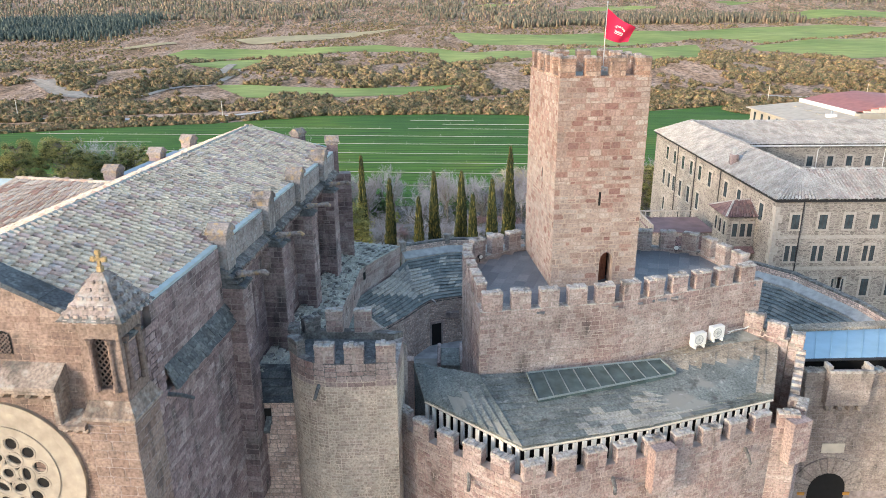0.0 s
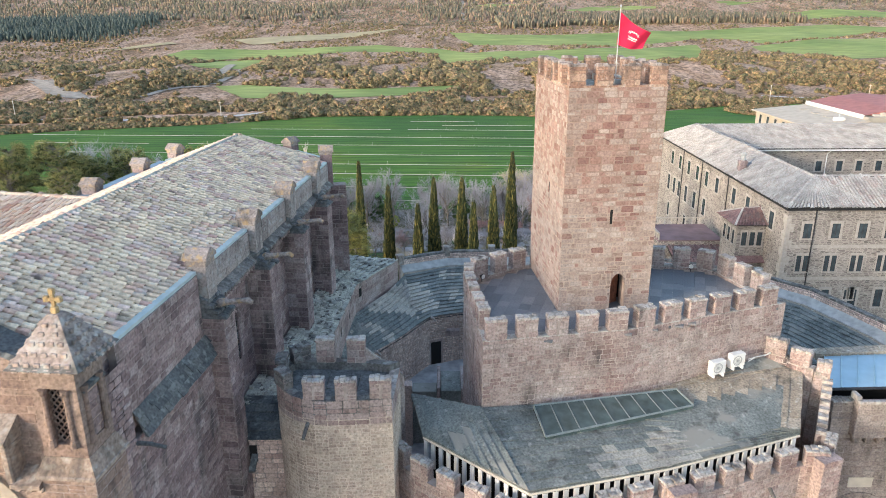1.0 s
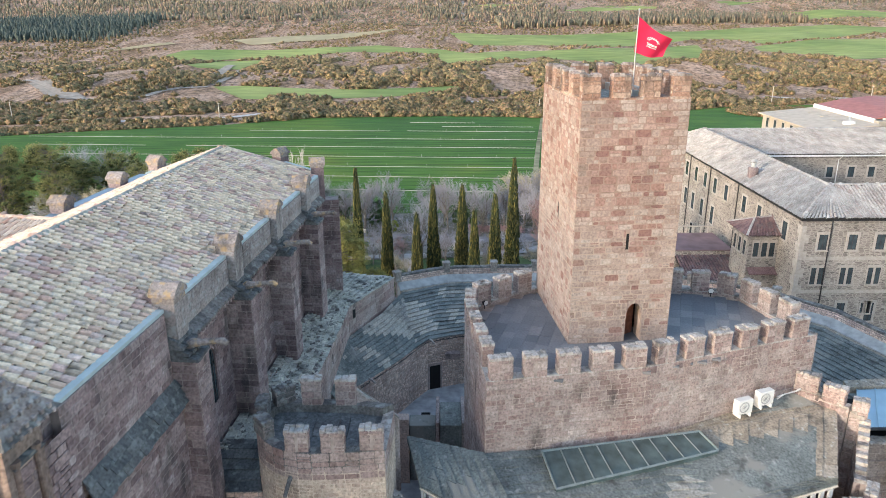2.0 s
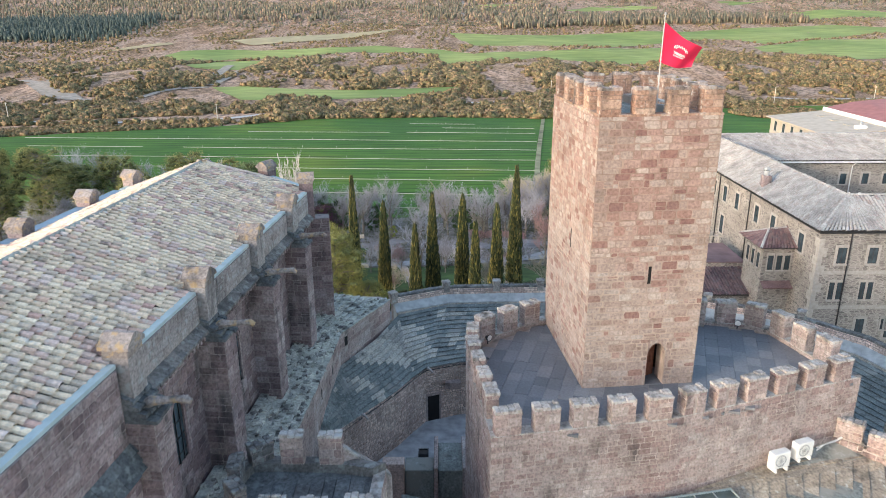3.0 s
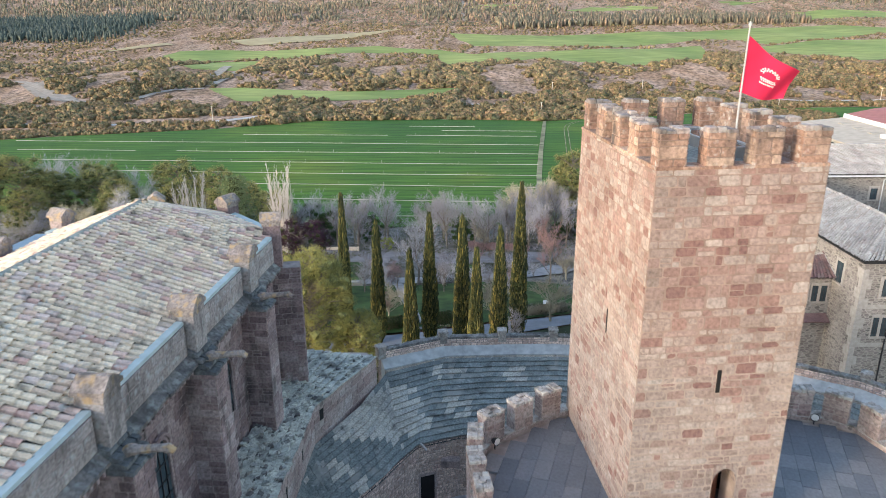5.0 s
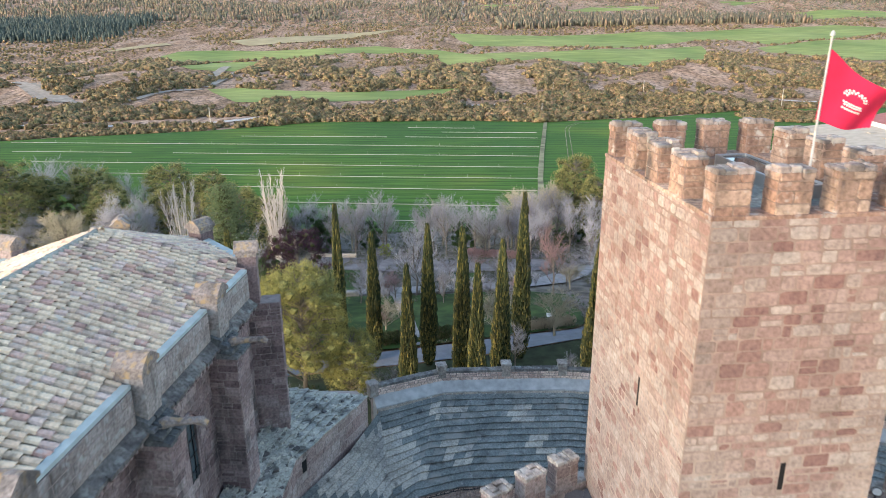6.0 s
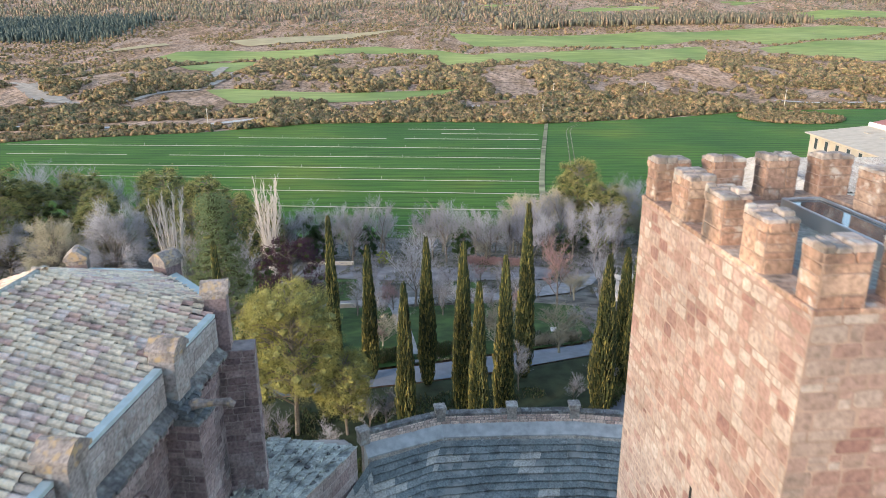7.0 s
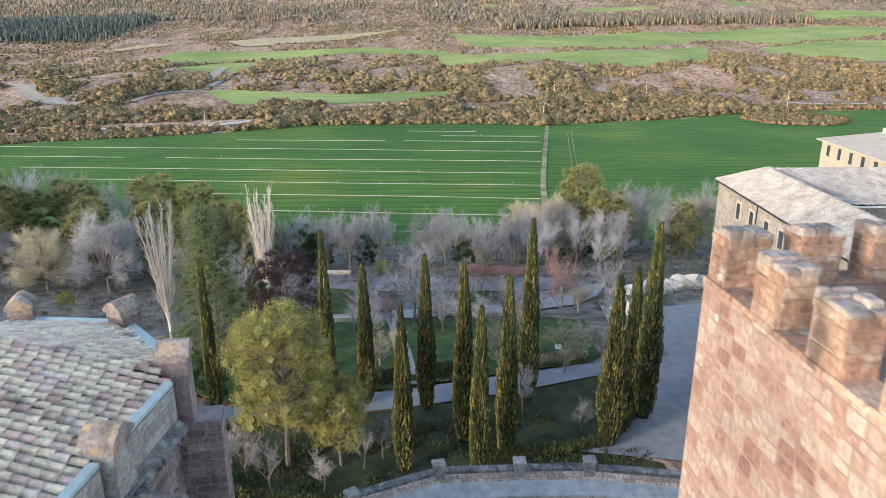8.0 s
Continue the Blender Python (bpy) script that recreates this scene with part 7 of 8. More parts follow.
# barn-like hall behind
m_barnroof = plain("pale_sheet_roof", (0.50, 0.42, 0.33), 0.8, var=0.12, scale=0.8)
m_redroof = plain("red_sheet_roof", (0.36, 0.14, 0.12), 0.7, var=0.15, scale=0.8)
hall = thing("hall", "cream plastered hall with low pale roof and red upper roof", "building")
m_plaster = plain("cream_plaster", (0.42, 0.365, 0.29), 0.9, var=0.1, scale=0.6)
part("wall", box_geo(69.2, 136.5, -40, 80, 160.5, -5.75), m_plaster, hall)
part("upper_wall", box_geo(80, 136.8, -40, 106, 160.4, -4.0), m_plaster, hall)
g = Geo()
g.hexa([(68.3, 136, -5.75), (79.98, 136, -4.75), (79.98, 161, -4.75), (68.3, 161, -5.75), (68.3, 136, -5.55), (79.98, 136, -4.5), (79.98, 161, -4.5), (68.3, 161, -5.55)])
part("roof", g, m_barnroof, hall, "low pale sheet roof")
part("fascia", box_geo(79.98, 138.5, -4.7, 80.25, 161, -3.75), m_white, hall, "white fascia board")
g = Geo()
g.add([(80.25, 139, -3.9), (80.25, 161, -3.9), (86, 139, -2.75), (86, 161, -2.75), (92, 139, -2.2), (92, 161, -2.2), (99, 139, -2.75), (99, 161, -2.75), (106, 139, -3.9), (106, 161, -3.9)],
      [(0, 2, 3, 1), (2, 4, 5, 3), (4, 6, 7, 5), (6, 8, 9, 7), (0, 8, 6, 4, 2), (1, 3, 5, 7, 9)])
part("red_roof", g, m_redroof, hall, "dull red curved roof")
for k in range(6):
    g = Geo()
    g.bevel_box(80.3 + 1.5 * k, 138.2, -6, 81.78 + 1.5 * k, 138.98, -4.0 + 0.32 * k, 0.04)
    part("gable_step", g, m_pale, hall)
for k in range(3):
    g = Geo()
    g.bevel_box(75.5 + 0.3 * k, 143.0 + 5.5 * k, -5.0 + 0.02 * k, 78.3 + 0.3 * k, 144.6 + 5.5 * k, -4.75 + 0.02 * k, 0.03)
    part("rooflight", g, m_plaster, hall, "pale raised rooflight")
for k in range(5):
    window_at(hall, 69.2 - 0.03, 158.0 - 3.6 * k, -8.2, 1.0, 1.9, "w")
vent = thing("roof_vent", "white box vent on the hall roof", "vent", pose(76.0, 139.5, -5.02))
g = Geo()
g.bevel_box(-0.9, -0.6, 0, 0.9, 0.6, 0.7, 0.04)
part("housing", g, m_white, vent)
g = Geo()
g.tube([(0, 0, 0.7), (0, 0, 1.2), (0, 0, 1.25), (0, 0, 1.45)], [0.18, 0.18, 0.3, 0.05], 8)
part("cowl", g, m_lead, vent)


# ---- garden, roads and field details ----
sheet("garden_grass", [(-70, 64), (24, 64), (22, 92), (15, 95), (20, 100), (22, 103), (20, 110), (7.6, 105.4), (-2.4, 102.8), (-11, 101), (-23, 98.6), (-70, 92)], m_grass, "rough grass slope behind the rampart", "grass", 0.05, 6)
m_lawn = plain("lawn", (0.038, 0.072, 0.018), 1.0, var=0.55, scale=0.35, relief=0.5)
for poly, label in (([(-23, 103.4), (-11, 105.6), (-2.4, 107.6), (7.6, 110.4), (19, 115), (24, 121), (23, 137), (13, 141.2), (-2, 137.5), (-15, 136.6), (-30, 133), (-40, 112)], "mown lawn between garden paths"),
                    ([(-23, 142.5), (-14.5, 142.5), (-16.5, 160), (-23, 161)], "small green lawn beside a gravel yard"),
                    ([(-3, 147.5), (7, 149.5), (9, 157), (-1, 158)], "small green lawn beside a gravel yard")):
    sheet("garden_grass", poly, m_lawn, label, "grass", 0.25, 6)
m_leaflitter = plain("leaf_litter", (0.15, 0.138, 0.122), 1.0, var=0.6, scale=0.35, relief=0.6)
sheet("woodland_floor", [(-110, 128), (-20, 124), (6, 126), (24, 121), (36, 145), (60, 150), (90, 222), (60, 225), (-60, 215), (-160, 222), (-160, 128)], m_leaflitter, "bare brown woodland floor", "ground", 0.06, 10)
sheet("road", [(-70, 91), (-23, 98.8), (-11, 101.2), (-2.4, 103), (7.6, 105.7), (20, 110.2), (26, 116), (24, 120), (19, 114.6), (7.6, 110), (-2.4, 107.2), (-11, 105.2), (-23, 103), (-70, 96)], m_road, "grey garden road", "road", 0.12, 5)
sheet("road", [(24, 64), (26, 92), (13, 94.2), (17.6, 95.8), (22.6, 102), (28.8, 119), (37, 146), (48, 150), (58, 150), (39, 118), (38.5, 64)], m_road, "wide grey asphalt road beside the rampart", "road", 0.12, 5)
for poly in ([(-30, 134.2), (-15, 137.8), (-2, 138.9), (13, 142.4), (24, 148), (29, 154.5), (33, 164), (28, 163), (18.5, 151.5), (7, 147), (-8, 144), (-16.5, 141.6), (-30, 138)], [(-4.2, 107.6), (-2.2, 107.6), (-4.0, 121.3), (-6.4, 136), (-12, 158.5), (-15.2, 158.5), (-8.2, 136), (-5.8, 121.3)], [(25, 122), (27, 122), (31, 152), (28.5, 152)]):
    sheet("gravel_path", poly, m_path, "pale gravel garden path", "path", 0.34, 5)
m_yard = plain("trodden_gravel", (0.205, 0.19, 0.19), 1.0, var=0.3, scale=0.3)
sheet("gravel_yard", [(-42, 163), (-26, 162.5), (-9, 158.4), (18, 158.6), (29, 163), (33, 170), (14.5, 170.5), (-9.5, 171), (-29, 175), (-44, 174)], m_yard, "wide yard of trodden grey gravel", "yard", 0.3, 5)
m_verge = plain("dry_verge", (0.22, 0.21, 0.12), 1.0, var=0.6, scale=0.12)
strip("dirt_track", [(68.3, 491), (48.1, 360), (39.1, 298), (32, 240)], 2.2, m_verge, "narrow dry verge dividing two fields", "track", 0.45)
for off in (6.4, 8.6):
    strip("wheel_rut", [(87 + off, 472), (78 + off, 470), (70 + off, 455), (66 + off, 440), (52.5 + off, 350), (45 + off, 298), (38 + off, 245)], 0.45, m_verge, "pale wheel rut along the field edge", "track", 0.4)

m_pipe = plain("pale_pipe", (0.50, 0.48, 0.40), 0.7, var=0.2)
for y, x0, x1 in ((411.5, -20, 52), (410.5, -112, -30), (381, -230, 49), (352.2, -212, -151), (353, -130, 45), (325.5, -186, 42), (301.2, -150, 38), (279, -95, 35), (255, -62, 32), (229, -55, 28), (432, 0, 54), (450, -20, 20)):
    pipe = thing("irrigation_line", "long pale irrigation line lying across the wheat", "pipe", None, "irrigation lines on the field")
    g = Geo()
    n = 16
    pts = []
    for i in range(n + 1):
        x = x0 + (x1 - x0) * i / n
        yy = y - 0.09 * x + 0.5 * math.sin(x * 0.03 + y)
        pts.append((x, yy, land(x, yy) + 0.42))
    g.tube(pts, [0.115] * (n + 1), 4)
    part("pipe", g, m_pipe, pipe)
    x = x0 + 5 + (y * 7) % 9
    riser = box_geo(-0.03, -0.03, -0.2, 0.03, 0.03, 1.5).mesh("riser", m_pipe)
    while x < x1:
        o_ = part("riser", riser, m_pipe, pipe)
        o_.location = (x, y - 0.09 * x, land(x, y - 0.09 * x) + 0.2)
        x += 17


def utility_pole(x, y, h):
    p = thing("utility_pole", "tall pale wooden utility pole at the field edge", "pole", pose(x, y, land(x, y)), "utility poles")
    g = Geo()
    g.tube([(0, 0, -0.5), (0, 0, h * 0.6), (0, 0, h)], [0.3, 0.26, 0.2], 8)
    part("post", g, m_pale, p)
    g = Geo()
    g.box(-0.9, -0.08, h - 0.7, 0.9, 0.08, h - 0.5)
    part("crossarm", g, m_pale, p)


for a in ((65.8, 493, 10.4), (-141, 459, 12.6), (246, 543, 14), (-283, 477, 12.5), (330, 560, 12), (95, 640, 10), (175, 650, 10)):
    utility_pole(*a)

# ---- plants ----
def leaf_mat(name, cols, rough=0.7):
    m, t, b = nodes_of(name, rough)
    n = len(cols)
    g = t.nodes.new("ShaderNodeNewGeometry").outputs["Random Per Island"]
    col = ramp(t, g, [((k + 0.5) / n, c) for k, c in enumerate(cols)])
    col = mix(t, 1.0, col, ramp(t, noise_of(t, 0.25, 3), [(0.3, grey(0.75)), (0.7, grey(1.35))]), "MULTIPLY")
    t.links.new(col, b.inputs["Base Color"])
    return m


# the bright ochre entry puts sunlit tips into the leaf colour
m_cyp = leaf_mat("cypress_foliage", [(0.022, 0.034, 0.013), (0.036, 0.05, 0.016), (0.215, 0.18, 0.05), (0.02, 0.03, 0.012), (0.06, 0.066, 0.02)])
# crown insides: shade put into the colour, yellow-green for the big pine
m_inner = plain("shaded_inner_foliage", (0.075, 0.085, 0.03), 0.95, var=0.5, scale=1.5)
m_inner_pine = plain("shaded_inner_pine", (0.165, 0.165, 0.058), 0.95, var=0.5, scale=1.5)
# near-black, so the shade within the cypress is in the colour
m_cyp_in = plain("cypress_shade_core", (0.018, 0.026, 0.010), 0.9, var=0.3)
m_pine = leaf_mat("pine_needles", [(0.275, 0.268, 0.085), (0.33, 0.31, 0.098), (0.225, 0.228, 0.075), (0.385, 0.345, 0.115)], 0.9)
m_dpine = leaf_mat("dark_pine_needles", [(0.21, 0.205, 0.075), (0.28, 0.26, 0.09), (0.16, 0.165, 0.065), (0.34, 0.30, 0.11)], 0.9)
m_cedar = leaf_mat("cedar_needles", [(0.135, 0.175, 0.085), (0.18, 0.22, 0.105), (0.10, 0.135, 0.065)], 0.9)
m_purple = leaf_mat("purple_twigs", [(0.065, 0.028, 0.045), (0.085, 0.038, 0.055), (0.045, 0.022, 0.035)])
m_green = leaf_mat("evergreen_leaves", [(0.035, 0.07, 0.018), (0.06, 0.11, 0.022), (0.02, 0.04, 0.012)])
m_yellow = leaf_mat("yellow_green_leaves", [(0.20, 0.24, 0.035), (0.26, 0.29, 0.05), (0.14, 0.18, 0.03)])
m_hedge = leaf_mat("hedge_leaves", [(0.04, 0.06, 0.018), (0.06, 0.075, 0.022), (0.09, 0.085, 0.04)])
m_scruff = leaf_mat("dry_weeds", [(0.07, 0.08, 0.035), (0.13, 0.12, 0.085), (0.17, 0.155, 0.13), (0.05, 0.07, 0.025), (0.21, 0.195, 0.18)])
m_bark = plain("bark", (0.17, 0.145, 0.125), 0.95, var=0.25, scale=3)
m_twig = plain("grey_twigs", (0.285, 0.27, 0.288), 0.95, var=0.25, scale=0.12)
m_twig_b = plain("pale_twigs", (0.385, 0.37, 0.39), 0.95, var=0.25, scale=0.12)
m_twig_w = plain("white_poplar_bark", (0.52, 0.48, 0.45), 0.9, var=0.15, scale=0.5)
m_twig_y = plain("yellowish_twigs", (0.30, 0.27, 0.20), 0.95, var=0.25, scale=0.3)
m_twig_beige = plain("beige_twigs", (0.44, 0.39, 0.28), 0.95, var=0.25, scale=0.3)
m_twig_r = plain("reddish_twigs", (0.31, 0.20, 0.19), 0.95, var=0.2, scale=0.3)


def ico(sub):
    bm = bmesh.new()
    bmesh.ops.create_icosphere(bm, subdivisions=sub, radius=1)
    v = np.array([tuple(p.co) for p in bm.verts])
    f = np.array([[p.index for p in fc.verts] for fc in bm.faces])
    bm.free()
    return v, f


def leaf(g, c, out, s, q):
    """One small spray of leaves: a three-sided tuft."""
    up = (V((q.uniform(-0.6, 0.6), q.uniform(-0.6, 0.6), 1)) + out).normalized()
    side = up.cross(V((q.uniform(-1, 1), q.uniform(-1, 1), q.uniform(-1, 1)))).normalized()
    o2 = up.cross(side)
    g.add([c - side * s * 0.5, c + side * s * 0.5, c + up * s * q.uniform(0.9, 1.6), c + o2 * s * 0.5 + up * s * 0.4], [(0, 1, 3), (1, 2, 3), (2, 0, 3)])


def cypress_mesh(h, r, seed, n=3400):
    q = random.Random(seed)
    g = Geo()
    for _ in range(n):
        t = q.random() ** 0.85
        z = 0.02 * h + t * h * 0.97
        prof = (0.6 + 0.4 * min(t / 0.2, 1)) * (1 - max(t - 0.3, 0) / 0.7) ** 0.7
        a = q.uniform(0, 2 * math.pi)
        rr = (r * prof * q.uniform(0.78, 1.06) + 0.04) * (1 + 0.1 * math.sin(3 * a + seed + z * 0.7))
        out = V((math.cos(a), math.sin(a), 0))
        c = V((rr * out.x, rr * out.y, z))
        s = q.uniform(0.13, 0.28)
        up = (V((0, 0, 1)) + out * q.uniform(-0.1, 0.35)).normalized()
        side = up.cross(out).normalized()
        g.add([c - side * s * 0.45, c + side * s * 0.45, c + up * s * q.uniform(2.0, 3.4), c + out * s * 0.5 + up * s * 0.6], [(0, 1, 3), (1, 2, 3), (2, 0, 3)])
    return g.mesh("foliage", m_cyp)


def cypress(x, y, top, r, seed):
    zb = land(x, y)
    h = top - zb
    t = thing("cypress", "slender dark green cypress beside the garden road", "tree", pose(x, y, zb), "cypress row")
    part("foliage", cypress_mesh(h, r, seed), m_cyp, t)
    # added solid core, coloured as the shaded depth of the crown
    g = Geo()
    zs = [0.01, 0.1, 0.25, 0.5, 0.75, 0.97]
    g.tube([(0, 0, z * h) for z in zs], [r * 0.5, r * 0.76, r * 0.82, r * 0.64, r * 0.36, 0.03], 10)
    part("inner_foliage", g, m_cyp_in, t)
    g = Geo()
    g.tube([(0, 0, -0.2), (0, 0, 1.2)], [0.3, 0.22], 7)
    part("trunk", g, m_bark, t)


for k, (x, y, top, r) in enumerate([(-12, 103, -5.1, 1.0), (-8, 104, -8.9, 1.15), (-3.2, 91, -8.3, 1.2), (-1.3, 102.5, -7.4, 1.3), (2.6, 96, -5.9, 1.4), (3.9, 89.5, -7.6, 1.2), (6.7, 93.3, -6.4, 1.35), (10.1, 104.2, -4.1, 1.4), (17.3, 95.3, -7.0, 1.7), (22.2, 100.4, -3.4, 1.7), (20.8, 101.6, -8.5, 1.3), (-23.8, 100, -7.0, 0.9)]):
    cypress(x, y, top, r * 0.72, 100 + k)


def grow(g, gt, p, d, ln, r, level, q, spread, upward):
    """A limb with its branches: thick ones into g, twigs into gt."""
    mid = p + d * ln * 0.5 + V((q.uniform(-1, 1), q.uniform(-1, 1), q.uniform(-0.5, 0.5))) * ln * 0.06
    end = p + d * ln + V((q.uniform(-1, 1), q.uniform(-1, 1), q.uniform(-0.3, 0.6))) * ln * 0.08
    if level < 2:
        g.tube([p, mid, end], [r, r * 0.75, r * 0.5], 5, False)
    elif level < 4:
        gt.tube([p, mid, end], [r, r * 0.75, r * 0.5], 3, False)
    else:
        gt.tube([p, end], [r, r * 0.4], 3, False)
        return
    n = (8, 7, 6, 5)[level]
    for k in range(n):
        t = q.uniform(0.3, 1.0) if level else 0.25 + 0.75 * (k + 1) / n
        o = p.lerp(mid, t * 2) if t < 0.5 else mid.lerp(end, t * 2 - 1)
        a = q.uniform(0, 2 * math.pi)
        side = V((math.cos(a), math.sin(a), 0)) * spread + d * q.uniform(0.4, 0.9) + V((0, 0, upward * q.uniform(0.3, 1)))
        grow(g, gt, o, side.normalized(), ln * q.uniform(0.42, 0.68), max(r * 0.4, 0.008), level + 1, q, spread, upward)


def bare_tree(name, label, h, seed, spread, upward, twig, trunk_mat, first=0.45):
    q = random.Random(seed)
    t = thing(name, label, "tree", pose(0, 0, -500), "leafless trees")
    g, gt = Geo(), Geo()
    grow(g, gt, V((0, 0, -0.3)), V((0, 0, 1)), h * first, h * 0.0125, 0, q, spread, upward)
    top = max(p[2] for p in gt.v)
    for gg in (g, gt):
        gg.v = [(x * h / top, y * h / top, z * h / top) for x, y, z in gg.v]
    part("trunk", g, trunk_mat, t)
    part("crown", gt, twig, t, kind="stuff")
    return t


def leafy_tree(name, label, h, w, seed, mat, low=0.3, clumps=46, per=75, size=0.3, cone=False, group="evergreen trees"):
    q = random.Random(seed)
    t = thing(name, label, "tree", pose(0, 0, -500), group)
    g, gl, gi = Geo(), Geo(), Geo()
    iv, if_ = ico(1)
    g.tube([(0, 0, -0.3), (0.2, 0.1, h * 0.4), (0.1, -0.1, h * 0.85)], [h * 0.02, h * 0.014, h * 0.005], 7)
    for k in range(clumps):
        tt = (k + 0.5) / clumps
        a = k * 2.4 + q.uniform(-0.4, 0.4)
        if cone:
            z = h * (low + (1 - low) * tt)
            rr = w * (1.03 - tt) * q.uniform(0.55, 1.0)
        else:
            z = h * (low + (1 - low) * 0.93 * q.random() ** 0.8)
            u = (z / h - low) / (1 - low)
            rr = w * math.sqrt(max(1 - (2 * u - 0.85) ** 2 / 1.4, 0.05)) * (0.3 + 0.7 * math.sqrt(q.random()))
        c = V((rr * math.cos(a), rr * math.sin(a), z))
        g.tube([(0.1, 0, max(z - rr * 0.5, h * 0.15)), tuple(c * 0.6 + V((0, 0, z * 0.38))), tuple(c)], [h * 0.006, h * 0.004, h * 0.002], 4, False)
        cr = h * q.uniform(0.05, 0.095)
        flat = 0.35 if cone else 0.7
        # added blob in each clump, coloured to stand for shade between leaves
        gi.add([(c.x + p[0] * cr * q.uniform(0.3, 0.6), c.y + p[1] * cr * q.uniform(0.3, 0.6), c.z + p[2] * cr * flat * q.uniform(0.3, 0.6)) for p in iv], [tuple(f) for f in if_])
        for _ in range(per):
            v = V((q.gauss(0, 1), q.gauss(0, 1), q.gauss(0, 0.65)))
            v = v.normalized() * cr * q.random() ** 0.4
            if cone:
                v.z *= 0.45
                v = V((v.x * 1.3, v.y * 1.3, v.z))
            leaf(gl, c + v, v.normalized() * 0.6, size * q.uniform(0.6, 1.3), q)
    part("trunk", g, m_bark, t)
    part("crown", gl, mat, t)
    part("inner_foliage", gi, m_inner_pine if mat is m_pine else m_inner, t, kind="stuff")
    return t


def put(t, x, y, s=1.0, turn=0.0, sxy=1.0):
    ob = copy_thing(t, pose(x, y, land(x, y), 0, 0, turn))
    ob.scale = (s * sxy, s * sxy, s)
    return ob


BT = [bare_tree("bare_tree", "leafless grey broadleaf tree with fine twigs", 10, 31 + k, 0.62, 0.75, m_twig if k % 2 else m_twig_b, m_bark) for k in range(4)]
BY = [bare_tree("bare_tree", "round leafless tree with yellowish twigs", 10, 51 + k, 0.85, 0.55, m_twig_y, m_twig_y, 0.3) for k in range(2)]
def twig_dome(label, h, w, seed, mat):
    """A low round crown of very fine twigs on many arching limbs."""
    q = random.Random(seed)
    t = thing("bare_tree", label, "tree", pose(0, 0, -500), "leafless trees")
    g, gt = Geo(), Geo()
    g.tube([(0, 0, -0.3), (0.05, 0, h * 0.22)], [0.3, 0.24], 7)
    for k in range(90):
        a = 2.4 * k + q.uniform(-0.4, 0.4)
        up = q.uniform(0.02, 1.0)
        flat = math.sqrt(1 - up * up)
        lump = 0.92 + 0.1 * math.sin(3 * a + seed) + q.uniform(-0.1, 0.08)
        end = V((w * flat * math.cos(a), w * flat * math.sin(a), h * (0.25 + 0.75 * up))) * lump
        mid = V((end.x * 0.5, end.y * 0.5, h * 0.2 + (end.z - h * 0.2) * 0.66))
        g.tube([(0, 0, h * 0.2), mid, end], [0.09, 0.05, 0.018], 4, False)
        for _ in range(75):
            e = 1 - 0.6 * q.random() ** 1.5
            o = mid.lerp(end, e) + V((q.gauss(0, 1), q.gauss(0, 1), q.gauss(0, 0.8))) * (0.07 * w)
            u = (V((o.x / w, o.y / w, 0.6 * o.z / h)) + V((q.gauss(0, 0.5), q.gauss(0, 0.5), q.gauss(0, 0.4)))).normalized()
            m = q.uniform(0.4, 1.1)
            gt.tube([o, o + u * m], [0.02, 0.008], 3, False)
    part("trunk", g, m_bark, t)
    part("crown", gt, mat, t, kind="stuff")
    return t


TD = [twig_dome("round leafless tree with dense beige twigs", 9, 5.0, 55, m_twig_beige), twig_dome("round leafless tree with dense lilac-grey twigs", 9, 5.6, 56, m_twig_b)]
BR = bare_tree("bare_tree", "leafless tree with reddish twigs", 10, 61, 0.65, 0.7, m_twig_r, m_bark)


def poplar(seed, h=10, stems=12):
    """A fan of slim upright limbs from one short bole, each feathered with thin shoots."""
    q = random.Random(seed)
    t = thing("poplar", "tall white-barked leafless poplar", "tree", pose(0, 0, -500), "leafless trees")
    g, gt = Geo(), Geo()
    g.tube([(0, 0, -0.3), (0, 0, 1.2)], [0.2, 0.16], 7)
    for k in range(stems):
        a = 2.4 * k + q.uniform(-0.3, 0.3)
        lean = 0.02 + 0.13 * math.sqrt((k + 0.5) / stems)
        ln = h * q.uniform(0.72, 1.0) * (1 - 0.6 * lean)
        d = V((math.cos(a) * lean, math.sin(a) * lean, 1)).normalized()
        base = V((0, 0, q.uniform(0.4, 1.1)))
        pts = [base + d * (ln * e) + V((d.x, d.y, 0)) * (0.5 * math.sin(2.2 * e)) for e in (0, 0.3, 0.65, 1)]
        pts[-1].z = min(pts[-1].z, h)
        limb = Geo()
        limb.tube(pts, [0.06, 0.045, 0.028, 0.01], 5, False)
        part("limb", limb, m_twig_w, t)
        for _ in range(44):
            e = q.uniform(0.12, 0.97)
            o = pts[0].lerp(pts[3], e) + V((d.x, d.y, 0)) * (0.5 * math.sin(2.2 * e))
            b = q.uniform(0, 6.28)
            u = (d + V((math.cos(b), math.sin(b), 0)) * q.uniform(0.15, 0.4)).normalized()
            m = q.uniform(0.06, 0.16) * h * (1.1 - 0.6 * e)
            gt.tube([o, o + u * m], [0.016, 0.006], 3, False)
            for _ in range(3):
                b = q.uniform(0, 6.28)
                w = (u + V((math.cos(b), math.sin(b), 0.3)) * q.uniform(0.2, 0.5)).normalized()
                o2 = o + u * (m * q.uniform(0.3, 0.9))
                gt.tube([o2, o2 + w * (m * 0.5)], [0.009, 0.004], 3, False)
    part("trunk", g, m_twig_w, t)
    part("crown", gt, m_twig_w, t, kind="stuff")
    return t


